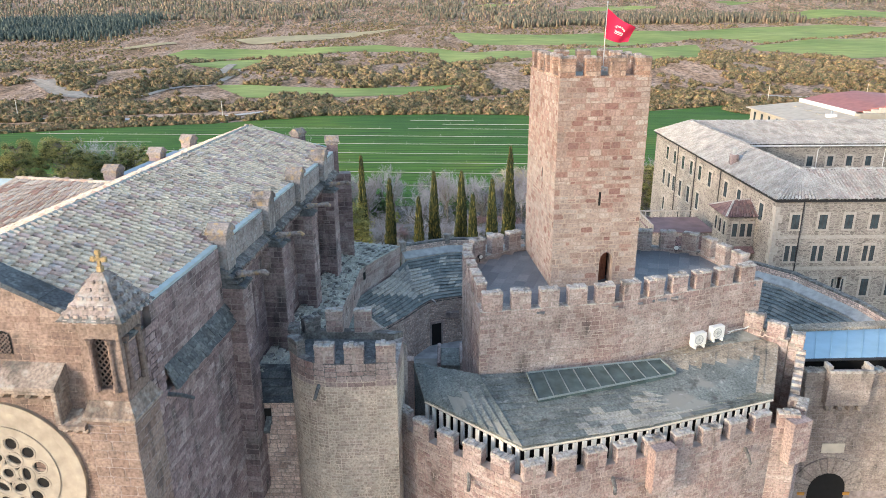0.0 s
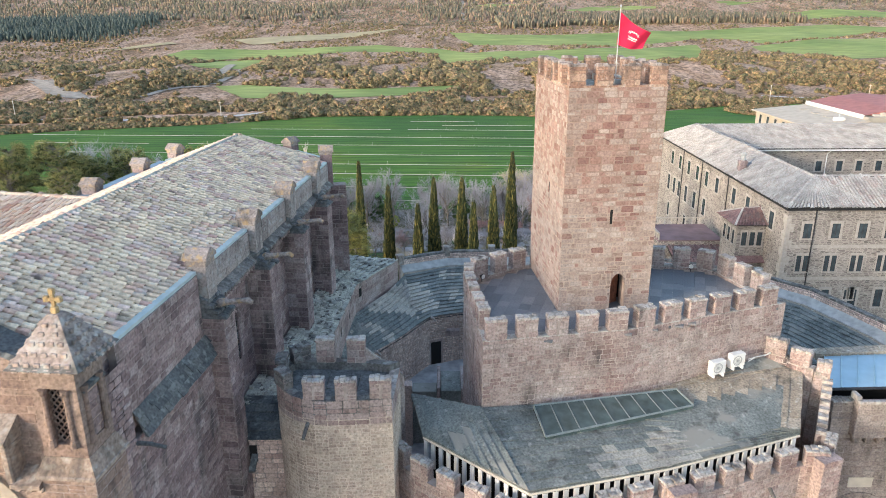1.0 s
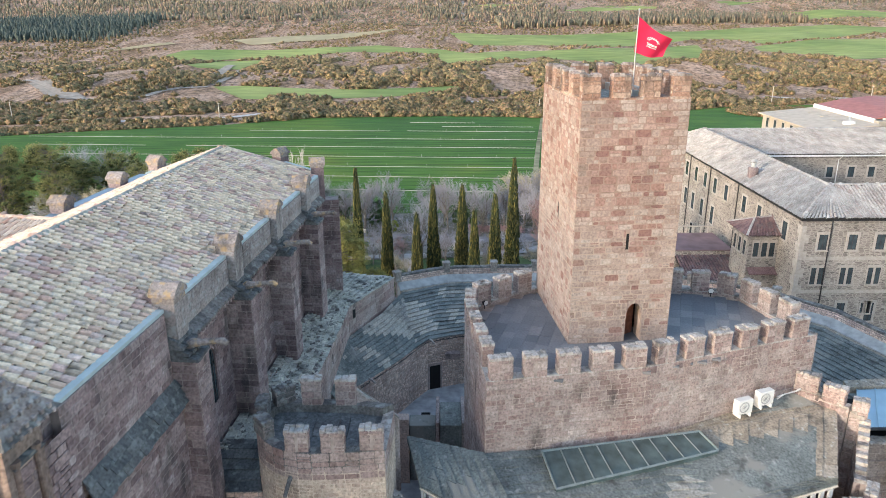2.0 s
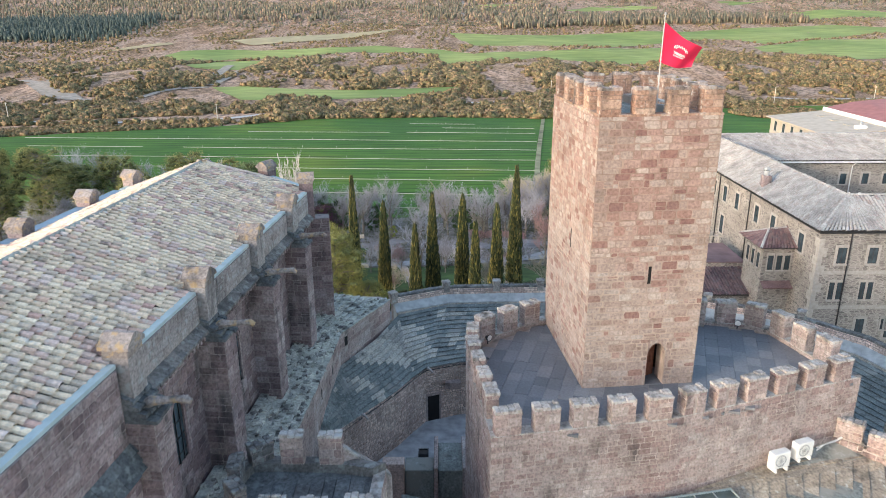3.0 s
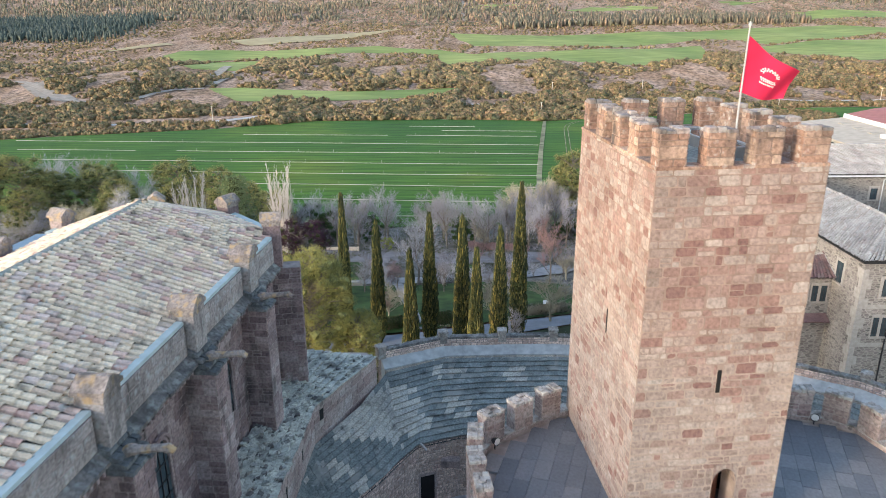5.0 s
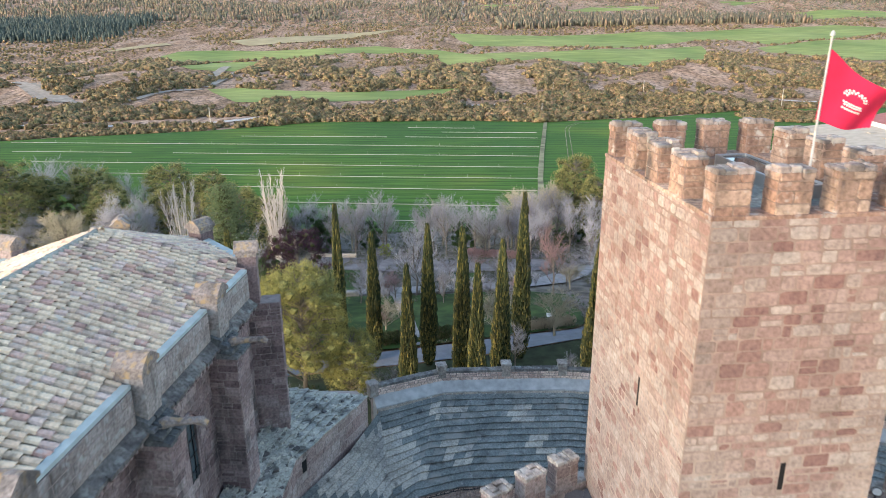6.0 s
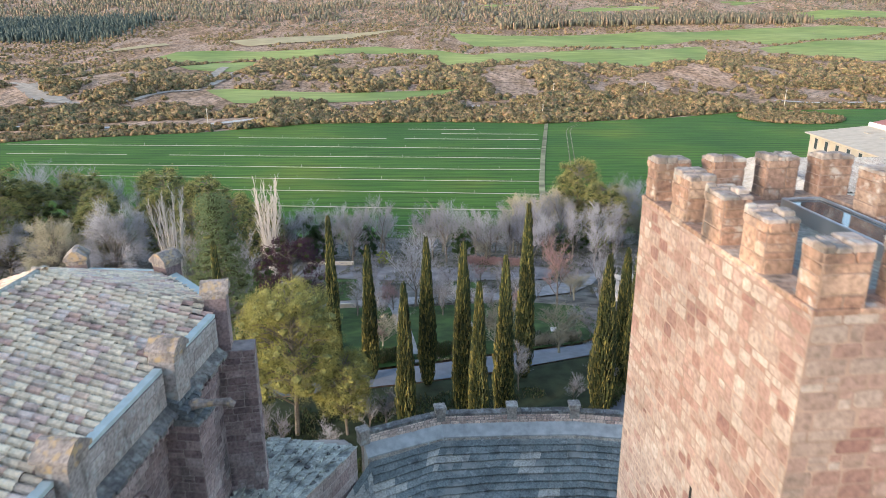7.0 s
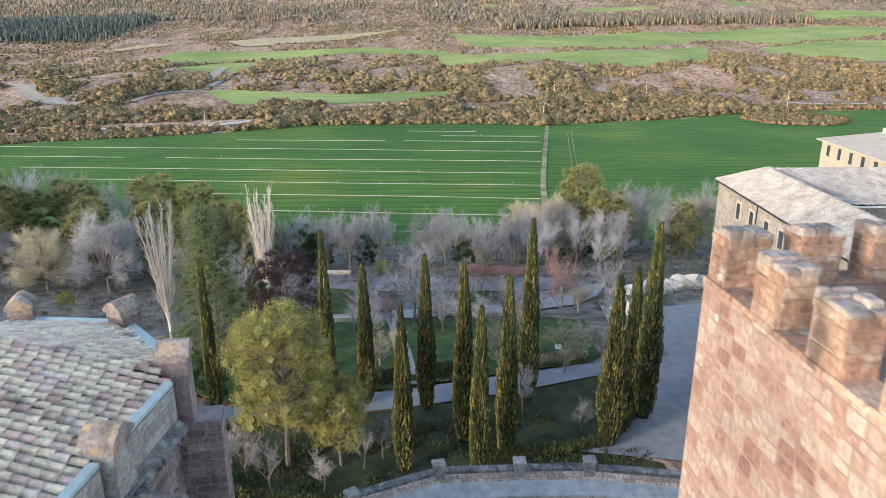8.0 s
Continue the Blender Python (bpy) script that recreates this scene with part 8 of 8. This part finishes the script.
PO = [poplar(71 + k) for k in range(2)]
PN = [leafy_tree("pine", "dark green pine with dense needle clumps", 10, 2.6, 81 + k, m_dpine, 0.14, 110, 130, 0.08) for k in range(3)]
BIG = leafy_tree("pine", "rounded yellow-green pine behind the rampart", 10, 3.4, 91, m_pine, 0.28, 170, 250, 0.06)
CD = leafy_tree("cedar", "blue-green cedar with layered branches", 10, 3.0, 93, m_cedar, 0.05, 120, 130, 0.08, True)
EV = leafy_tree("evergreen_shrub", "glossy dark evergreen shrub", 10, 4.0, 95, m_green, 0.03, 46, 130, 0.22)
EY = leafy_tree("evergreen_shrub", "bright yellow-green shrub beside the rocks", 10, 4.5, 96, m_yellow, 0.03, 46, 130, 0.22)
PU = leafy_tree("purple_tree", "dark purple-leaved plum tree", 10, 3.8, 97, m_purple, 0.05, 70, 190, 0.11)
q = random.Random(5)
put(BIG, -14.6, 92, 1.7, 20, 0.84)
put(BIG, -9.4, 92.0, 0.95, 200, 0.9)
put(CD, -29.4, 118, 2.06)
put(PO[0], -29.8, 147, 2.26)
put(PO[1], -39.3, 128, 2.1, 40)
put(PU, -23.0, 131, 1.35, 0, 1.0)
for x, y, s in ((-84, 190, 2.08), (-66.7, 195, 2.09), (-54.7, 190, 1.93), (-92.7, 185, 1.87), (-97, 180, 2.28), (-74, 178, 1.7), (-60, 175, 1.75), (-46, 180, 1.6), (-104, 170, 2.0), (-88, 165, 1.7), (-112, 185, 2.2), (33.9, 200, 2.2), (39, 192, 1.7), (-38, 172, 1.5), (-120, 172, 2.1), (-70, 168, 1.6), (-50, 165, 1.6), (55, 188, 1.4)):
    put(q.choice(PN), x, y, s, q.uniform(0, 360), q.uniform(0.95, 1.35))
put(TD[0], -75.3, 160, 1.49, 0, 0.78)
put(TD[1], -63.6, 160, 1.72, 0, 0.7)
put(TD[1], -87, 164, 1.3, 150, 0.95)
put(EY, -66.5, 150, 0.3, 0, 1.2)
for x, y, s in ((-4.1, 137.5, 1.5), (4.8, 144, 0.85), (10.6, 142, 0.8), (0.5, 131, 0.7), (27.5, 141, 1.1), (-12.5, 139, 0.9), (-9.5, 127, 0.7), (-19.3, 176, 1.4), (-13.2, 180, 1.55), (1.3, 177, 1.4), (10.7, 175, 1.4), (29.4, 178, 1.45), (44.8, 195, 1.9), (20, 174, 1.2), (23, 180, 1.4), (-24, 177, 1.3), (-33, 176, 1.4), (-36, 150, 1.3), (-45, 155, 1.5), (36, 184, 1.5), (38, 176, 1.3), (50, 186, 1.6), (-3, 184, 1.3), (16, 184, 1.45), (-30, 186, 1.4), (-52, 168, 1.3), (-57, 176, 1.3), (58, 194, 1.6), (66, 205, 1.7), (74, 212, 1.7), (28, 188, 1.5), (-95, 205, 2.2), (-104, 200, 2.2), (-110, 208, 2.1), (-86, 208, 1.9), (-78, 205, 1.8), (52, 208, 1.8), (48, 212, 1.7), (24, 194, 1.5), (8, 180, 1.3), (33, 172, 1.1)):
    put(q.choice(BT), x, y, s, q.uniform(0, 360), q.uniform(0.95, 1.25))
put(BR, 19.4, 137, 1.42, 0, 1.0)
put(BY[0], 15.5, 111, 0.78, 30, 1.15)
for x, y, s in ((31, 196, 1.6), (40, 200, 1.5), (17, 186, 1.2), (-21, 184, 1.2)):
    put(q.choice(BY), x, y, s, q.uniform(0, 360), 1.0)
for x, y, s in ((27, 197, 1.7), (21, 200, 1.5), (46, 203, 1.7), (62, 200, 1.6)):
    put(TD[0], x, y, s, q.uniform(0, 360), 0.7)
for k in range(34):
    x, y = q.uniform(-13, 25), q.uniform(113, 158)
    put(q.choice((*BT, BR, *BY)), x, y, q.uniform(0.3, 0.62), q.uniform(0, 360), q.uniform(1.2, 1.8))
for k in range(16):
    x, y = q.uniform(-28, 30), q.uniform(174, 190)
    put(q.choice((*BT, *BY)), x, y, q.uniform(0.8, 1.35), q.uniform(0, 360), q.uniform(0.9, 1.3))
put(EY, 38.8, 193, 0.6, 0, 1.4)
put(EY, -12.5, 176, 0.3, 60, 1.2)
for x, y, s in ((-7.2, 91.5, 0.6), (-5.4, 93, 0.5), (-18.0, 90, 0.55), (-10.5, 88, 0.45), (9.2, 101, 0.65), (15, 97.5, 0.45), (18.6, 99.4, 0.5), (-15.5, 88.5, 0.5), (-20, 92, 0.5), (-8.8, 97, 0.5)):
    put(q.choice(BT), x, y, s, q.uniform(0, 360), 1.2)
for x, y, s in ((-22, 88, 0.3), (-29, 96, 0.75), (-33, 100, 0.8), (-31.6, 184.6, 1.0), (-27, 183, 0.85), (-37, 180, 1.0), (-17.4, 187, 0.7), (5.3, 183, 0.7), (33.3, 193, 0.75), (-30, 140, 0.7), (-26, 105, 0.5), (-42, 172, 0.9), (29, 186, 0.5)):
    put(EV, x, y, s, q.uniform(0, 360))
for t in (*BT, *BY, BR, *PO, *PN, *TD, BIG, CD, EV, EY, PU):
    for o_ in (*t.children_recursive, t):
        bpy.data.objects.remove(o_)

# low growth on the slope, hedges
g = Geo()
for _ in range(9500):
    x, y = q.uniform(-34, 21), q.uniform(66.5, 101)
    if y > 100 + 0.22 * x or (x > 12 and y > 94) or noise.noise((x * 0.18, y * 0.18, 4.0)) < -0.12:
        continue
    c = V((x, y, land(x, y) + 0.05))
    for _ in range(3):
        leaf(g, c + V((q.uniform(-0.4, 0.4), q.uniform(-0.4, 0.4), q.uniform(0, 0.3))), V((0, 0, 0.4)), q.uniform(0.1, 0.3), q)
solid("undergrowth", g, m_hedge, "low tangled undergrowth on the grass slope", "undergrowth", "stuff")
for name, mat, label, count, span in (("undergrowth", m_hedge, "dark low shrubs on the woodland floor", 2300, (0.6, 1.6)), ("undergrowth", m_twig, "grey leafless brush on the woodland floor", 1300, (0.5, 1.3))):
    g = Geo()
    for _ in range(count):
        y = q.uniform(118, 222)
        x = q.uniform(-0.62, 0.42) * y
        if (y < 145 and noise.noise((x * 0.09, y * 0.09, 3.0)) < -0.05) or (104 + 0.25 * x < y < 172 and -27 < x < 33) or (x > 24 and y < 150):
            continue
        s_ = q.uniform(*span) * (1.0 if y < 145 else 1.4)
        zb = land(x, y)
        for _ in range(26):
            v = V((q.gauss(0, 0.5), q.gauss(0, 0.5), abs(q.gauss(0, 0.5)))) * s_
            leaf(g, V((x, y, zb)) + v, v.normalized() * 0.5 if v.length > 0.01 else V((0, 0, 1)), q.uniform(0.1, 0.24), q)
    solid(name, g, mat, label, "undergrowth", "stuff")


g = Geo()
for _ in range(5200):
    x, y = q.uniform(-27, 30), q.uniform(108, 172)
    if noise.noise((x * 0.13, y * 0.09, 8.0)) < 0.02 + 0.25 * (y < 136) or y < 108 + 0.32 * x:
        continue
    s_ = q.uniform(0.25, 0.7)
    zb = land(x, y) + 0.2
    for _ in range(8):
        v = V((q.gauss(0, 0.5), q.gauss(0, 0.5), abs(q.gauss(0, 0.45)))) * s_
        leaf(g, V((x, y, zb)) + v, V((0, 0, 0.5)), q.uniform(0.1, 0.24), q)
solid("undergrowth", g, m_scruff, "patchy dry weeds and low shrubs between garden paths", "undergrowth", "stuff")


def hedge(line, w, h, mat=m_hedge, label="clipped low green hedge", step=0.16):
    g = Geo()
    for p, a in resample(line, step):
        for _ in range(int(7 * w * h / 0.5) + 2):
            c = V((p.x + q.uniform(-w, w) / 2, p.y + q.uniform(-w, w) / 2, land(p.x, p.y) + q.uniform(0.05, h)))
            leaf(g, c, V((0, 0, 0.3)), q.uniform(0.16, 0.32), q)
    solid("hedge", g, mat, label, "hedge")


hedge([(4.0, 92.6), (9.0, 93.4), (13.2, 93.9), (17.2, 95.4), (19.4, 98.0), (21.8, 101.8)], 1.1, 1.0)
hedge([(-26, 97.6), (-19, 98.8)], 1.2, 1.1)
hedge([(-11, 107.5), (-4, 109)], 1.6, 1.6)
hedge([(-2, 109.6), (4.5, 111.4)], 1.6, 1.6)
hedge([(11, 113.4), (19, 116.6)], 1.4, 1.4, m_twig_y, "dry yellowish clipped hedge")
hedge([(5, 176), (12, 174), (19, 172)], 2.2, 1.6, m_twig_r, "low reddish leafless brush along the gravel yard", 0.3)
hedge([(-23, 88.0), (-17, 86.5), (-10, 85.5), (-4, 86.0)], 1.3, 1.0)

# pale rocks and low garden walls
m_rock = plain("pale_rock", (0.50, 0.47, 0.43), 0.95, var=0.2, scale=0.5, relief=0.8)


def rock(x, y, w, d, h, seed):
    qq = random.Random(seed)
    bm = bmesh.new()
    bmesh.ops.create_icosphere(bm, subdivisions=3, radius=1)
    for v in bm.verts:
        n = noise.noise(v.co * 1.3 + V((seed, 0, 0))) * 0.5 + noise.noise(v.co * 3.1 + V((seed, 4, 0))) * 0.28
        v.co = V((v.co.x * w, v.co.y * d, max(v.co.z, -0.3) * h)) * (1 + n)
    me = bpy.data.meshes.new("rock")
    bm.to_mesh(me)
    bm.free()
    me.materials.append(m_rock)
    ob = new("rock", me)
    ob.matrix_world = pose(x, y, land(x, y) + 0.1, 0, 0, qq.uniform(0, 360))
    tagged(ob, "large pale bare rock outcrop", "rock", "rocks")


for k, a in enumerate(((31.0, 143.5, 2.6, 1.9, 2.2), (33.4, 145, 1.8, 1.5, 1.2), (36, 157, 2.8, 2, 1.6), (40, 159, 3.4, 2.4, 2.1), (44, 160.5, 3.0, 2.2, 1.7), (48, 162, 3.6, 2.4, 2.3), (52.5, 163, 3.0, 2.2, 1.7), (42, 157.5, 1.8, 1.5, 1.0))):
    rock(*a, 7 + k)
for x0, x1, y in ((-29, -19, 174.5), (-18, -14, 136.9)):
    g = Geo()
    g.bevel_box(x0, y, land(0, y) - 0.2, x1, y + 0.5, land(0, y) + 0.9, 0.05)
    solid("garden_wall", g, m_pale, "low pale garden wall", "wall", "structure")

# small information sign beside the garden road
sign = thing("information_sign", "small slanted white information sign on a dark post", "sign", pose(16.1, 119.5, land(16.1, 119.5)))
g = Geo()
g.tube([(0, 0, 0), (0, 0, 0.9)], [0.05, 0.05], 6)
part("post", g, m_dark_metal, sign)
g = Geo()
g.hexa([(-0.45, -0.3, 0.8), (0.45, -0.3, 0.8), (0.45, 0.3, 1.15), (-0.45, 0.3, 1.15), (-0.45, -0.3, 0.84), (0.45, -0.3, 0.84), (0.45, 0.3, 1.19), (-0.45, 0.3, 1.19)])
part("panel", g, m_white, sign)


# ---- scrub and woods on the far land ----
def clumps(name, spots, material, label, category, sub, seed, rough=0.35):
    """Many uneven bushes or tree crowns as one object: spots of (x, y, z, radius, height)."""
    r = np.random.default_rng(seed)
    bv, bf = ico(sub)
    s = np.array(spots)
    n, m = len(s), len(bv)
    a = r.uniform(0, 2 * np.pi, n)
    k = 1 + rough * r.standard_normal((n, m)).clip(-1.6, 1.8)
    x = bv[None, :, 0] * np.cos(a)[:, None] - bv[None, :, 1] * np.sin(a)[:, None]
    y = bv[None, :, 0] * np.sin(a)[:, None] + bv[None, :, 1] * np.cos(a)[:, None]
    px, py = s[:, 0, None] + x * k * s[:, 3, None], s[:, 1, None] + y * k * s[:, 3, None]
    pz = s[:, 2, None] + s[:, 4, None] * (0.42 + 0.55 * bv[None, :, 2] * k)
    co = np.stack([px, py, pz], -1).reshape(-1, 3)
    fc = (bf[None] + (np.arange(n) * m)[:, None, None]).reshape(-1, 3)
    me = bpy.data.meshes.new(name)
    me.vertices.add(len(co))
    me.vertices.foreach_set("co", co.ravel())
    me.loops.add(fc.size)
    me.loops.foreach_set("vertex_index", fc.ravel().astype(np.int32))
    me.polygons.add(len(fc))
    me.polygons.foreach_set("loop_start", np.arange(0, fc.size, 3, dtype=np.int32))
    me.update(calc_edges=True)
    me.validate()
    me.materials.append(material)
    return tagged(new(name, me), label, category, kind="stuff")


def tufts(name, spots, material, label, category, per, seed):
    """Bushes of many small leafy tufts as one object: spots of (x, y, z, radius, height)."""
    r = np.random.default_rng(seed)
    s = np.repeat(np.array(spots), per, axis=0)
    n = len(s)
    d = r.standard_normal((n, 3))
    d /= np.linalg.norm(d, axis=1)[:, None]
    lump = 0.7 + 0.45 * r.random((len(spots), 6))
    sector = ((np.arctan2(d[:, 1], d[:, 0]) / (2 * np.pi) + 0.5) * 6).astype(int) % 6
    k = lump[np.repeat(np.arange(len(spots)), per), sector] * r.uniform(0.65, 1.05, n)
    c = np.stack([s[:, 0] + d[:, 0] * s[:, 3] * k, s[:, 1] + d[:, 1] * s[:, 3] * k, s[:, 2] + s[:, 4] * (0.42 + 0.5 * d[:, 2] * k)], -1)
    size = (s[:, 3] * r.uniform(0.36, 0.62, n))[:, None]
    up = d * 0.7 + np.array([0, 0, 0.6]) + 0.45 * r.standard_normal((n, 3))
    up /= np.linalg.norm(up, axis=1)[:, None]
    side = np.cross(up, r.standard_normal((n, 3)))
    side /= np.linalg.norm(side, axis=1)[:, None]
    o2 = np.cross(up, side)
    co = np.stack([c - side * size * 0.6, c + side * size * 0.6, c + up * size * 1.1, c + o2 * size * 0.6 + up * size * 0.35], 1).reshape(-1, 3)
    fc = (np.array([[0, 1, 3], [1, 2, 3], [2, 0, 3]])[None] + (np.arange(n) * 4)[:, None, None]).reshape(-1, 3)
    me = bpy.data.meshes.new(name)
    me.vertices.add(len(co))
    me.vertices.foreach_set("co", co.ravel())
    me.loops.add(fc.size)
    me.loops.foreach_set("vertex_index", fc.ravel().astype(np.int32))
    me.polygons.add(len(fc))
    me.polygons.foreach_set("loop_start", np.arange(0, fc.size, 3, dtype=np.int32))
    me.update(calc_edges=True)
    me.materials.append(material)
    return tagged(new(name, me), label, category, kind="stuff")


def bush_mat(name, cols, scale):
    """Foliage whose colour drifts from bush to bush, with a little change from tuft to tuft."""
    m, t, b = nodes_of(name, 0.95)
    n = len(cols)
    drift = ramp(t, noise_of(t, scale, 3), [(0.3, grey(0)), (0.7, grey(1))])
    col = ramp(t, drift, [((k + 0.5) / n, c) for k, c in enumerate(cols)])
    g = t.nodes.new("ShaderNodeNewGeometry").outputs["Random Per Island"]
    col = mix(t, 1.0, col, ramp(t, g, [(0.0, grey(0.82)), (0.6, grey(1.0)), (1.0, grey(1.12))]), "MULTIPLY")
    col = mix(t, 1.0, col, ramp(t, noise_of(t, 0.5, 5), [(0.36, grey(0.62)), (0.5, grey(1.0)), (0.64, grey(1.3))]), "MULTIPLY")
    t.links.new(col, b.inputs["Base Color"])
    bump(t, b, noise_of(t, 1.4, 4), 0.8, 0.8)
    return m


# palette holds light: ochres for sunlit tips, dark greens for shadowed sides
m_bush = bush_mat("scrub_lit_and_shaded", [(0.086, 0.094, 0.050), (0.264, 0.188, 0.094), (0.163, 0.141, 0.066), (0.345, 0.216, 0.121), (0.127, 0.122, 0.060), (0.272, 0.198, 0.099), (0.099, 0.108, 0.056)], 0.11)
m_bush_in = plain("bush_inner", (0.06, 0.052, 0.03), 1.0, var=0.3, scale=0.3)
m_brush = bush_mat("dry_brush", [(0.30, 0.205, 0.135), (0.39, 0.26, 0.18), (0.22, 0.17, 0.10), (0.44, 0.30, 0.22)], 0.05)
m_far_wood = leaf_mat("far_woods", [(0.15, 0.145, 0.10), (0.22, 0.175, 0.115), (0.11, 0.115, 0.085), (0.29, 0.205, 0.14)], 0.95)
m_wood_dark = leaf_mat("dark_far_woods", [(0.075, 0.095, 0.08), (0.095, 0.11, 0.09), (0.06, 0.08, 0.07)], 0.95)
KEEP_OUT = [MAIN, *FARFIELDS, [(-323, 1140), (-273, 1076), (-185, 1127), (-59, 1289), (-166, 1233)], [(-275, 478), (-125, 517), (-101, 517), (-101, 500), (-146, 466), (-275, 461)], [(p[0] + d[0], p[1] + d[1]) for line, d in ((QUARRY, (4, 5)), (QUARRY[::-1], (-4, -5))) for p in line]]
BOX = [(min(p[0] for p in o), max(p[0] for p in o), min(p[1] for p in o), max(p[1] for p in o), o) for o in KEEP_OUT]


def free(x, y):
    return not any(a <= x <= b and c <= y <= d and inside(x, y, o) for a, b, c, d, o in BOX)


q = random.Random(77)
near_b, mid_b, far_b, dark_b, row_b = [], [], [], [], []
for _ in range(26000):
    y = 455 + 470 * q.random() ** 1.15
    x = q.uniform(-0.68, 0.68) * y
    n = noise.noise((x * 0.022, y * 0.009, 2.2)) + 0.5 * noise.noise((x * 0.07, y * 0.03, 7.0))
    edge = 0.35 if y < 560 else -0.02
    if n + edge < q.uniform(-0.24, 0.2) or not free(x, y):
        continue
    r = q.uniform(0.9, 3.0) * (1.4 if n > 0.2 else 0.9)
    near_b.append((x, y, land(x, y) - 0.1, r, r * q.uniform(1.1, 1.7)))
for _ in range(15000):
    y = 900 + 480 * q.random()
    x = q.uniform(-0.68, 0.68) * y
    n = noise.noise((x * 0.013, y * 0.006, 5.2)) + 0.5 * noise.noise((x * 0.04, y * 0.02, 7.0))
    if n < q.uniform(-0.3, 0.22) or not free(x, y):
        continue
    r = q.uniform(1.0, 2.4)
    mid_b.append((x, y, land(x, y) - 0.2, r, r * q.uniform(1.1, 1.8)))
for _ in range(24000):
    y = 1330 + 1100 * q.random() ** 1.2
    x = q.uniform(-0.68, 0.68) * y
    if noise.noise((x * 0.006, y * 0.004, 9.2)) < q.uniform(-0.7, 0.0) or not free(x, y):
        continue
    if y > 1400 and noise.noise((x * 0.004, y * 0.003, 4.1)) > (-0.3 if x < 100 else 0.1):
        far_b.append((x, y, land(x, y), q.uniform(1.3, 2.4), q.uniform(6, 11)))
    else:
        far_b.append((x, y, land(x, y), q.uniform(1.3, 2.8), q.uniform(1.8, 3.5)))
for _ in range(4600):
    t = q.random()
    x, y = -920 + 360 * t + q.uniform(-60, 60), 1110 + 270 * q.random() + 120 * t * q.random()
    dark_b.append((x, y, land(x, y), q.uniform(1.2, 2.2), q.uniform(8, 14)))
for _ in range(2600):
    t = q.random()
    x = 100 + 560 * t
    y = 1285 + 60 * t + q.uniform(0, 130) * (1 - 0.4 * t)
    if free(x, y):
        row_b.append((x, y, land(x, y), q.uniform(1.3, 2.3), q.uniform(9, 15)))
for _ in range(500):
    a, rr = q.uniform(0, 6.3), math.sqrt(q.random())
    x, y = 228 + 31 * rr * math.cos(a), 495 + 30 * rr * math.sin(a)
    near_b.append((x, y, land(x, y) + 0.3, q.uniform(0.9, 2.0), q.uniform(1.2, 2.6)))
for _ in range(900):
    t = q.random()
    x = -120 + 560 * t
    y = float(np.interp(x, [-120, -85, -5, 58, 155, 202, 255, 330, 440], [464, 484, 490, 484, 506, 531, 544, 548, 562])) + q.uniform(0, 9)
    r = q.uniform(1.2, 2.8)
    near_b.append((x, y, land(x, y), r, r * 1.5))
for _ in range(1500):
    x = -320 + 215 * q.random()
    y = float(np.interp(x, [-420, -250, -214, -138, -85], [330, 401, 418, 444, 480])) + 1 + 34 * q.random()
    if free(x, y) and y < 448:
        r = q.uniform(0.9, 1.8)
        near_b.append((x, y, land(x, y), r, r * 1.3))
small = []
for _ in range(30000):
    y = 545 + 900 * q.random() ** 1.5
    x = q.uniform(-0.68, 0.68) * y
    if noise.noise((x * 0.03, y * 0.016, 3.3)) < q.uniform(-0.6, 0.35) or not free(x, y):
        continue
    r = q.uniform(0.5, 1.3) * (1 + max(y - 700, 0) / 900)
    small.append((x, y, land(x, y), r, r * q.uniform(0.9, 1.5)))
side_b = []
for x, y, z, r, h in near_b:
    for _ in range(2):
        a = q.uniform(0, 6.28)
        side_b.append((x + 0.75 * r * math.cos(a), y + 0.75 * r * math.sin(a), z, r * q.uniform(0.45, 0.75), h * q.uniform(0.5, 0.95)))
clumps("scrub", [b for b in near_b if b[1] < 640], m_bush, "olive and rust-brown scrub bushes beyond the field", "scrub", 2, 1, 0.22)
clumps("scrub", [b for b in near_b if b[1] >= 640], m_bush, "olive and rust-brown scrub bushes on rolling ground", "scrub", 1, 7, 0.25)
tufts("scrub", [b for b in near_b if b[1] < 700], m_bush, "leafy outer twigs of the scrub bushes", "scrub", 22, 9)
clumps("scrub", side_b, m_bush, "smaller olive and rust-brown scrub shoots", "scrub", 1, 6, 0.3)
clumps("scrub", mid_b, m_bush, "olive and rust-brown scrub on the far slopes", "scrub", 1, 2, 0.3)
tufts("brush", small, m_brush, "low dry brush scattered over bare slopes", "brush", 4, 8)
clumps("woods", far_b, m_far_wood, "far brownish woods on the hills", "woods", 1, 3)
clumps("woods", dark_b, m_wood_dark, "dark far pine wood", "woods", 1, 4)
clumps("woods", row_b, m_far_wood, "rows of far tall pines", "woods", 1, 5)
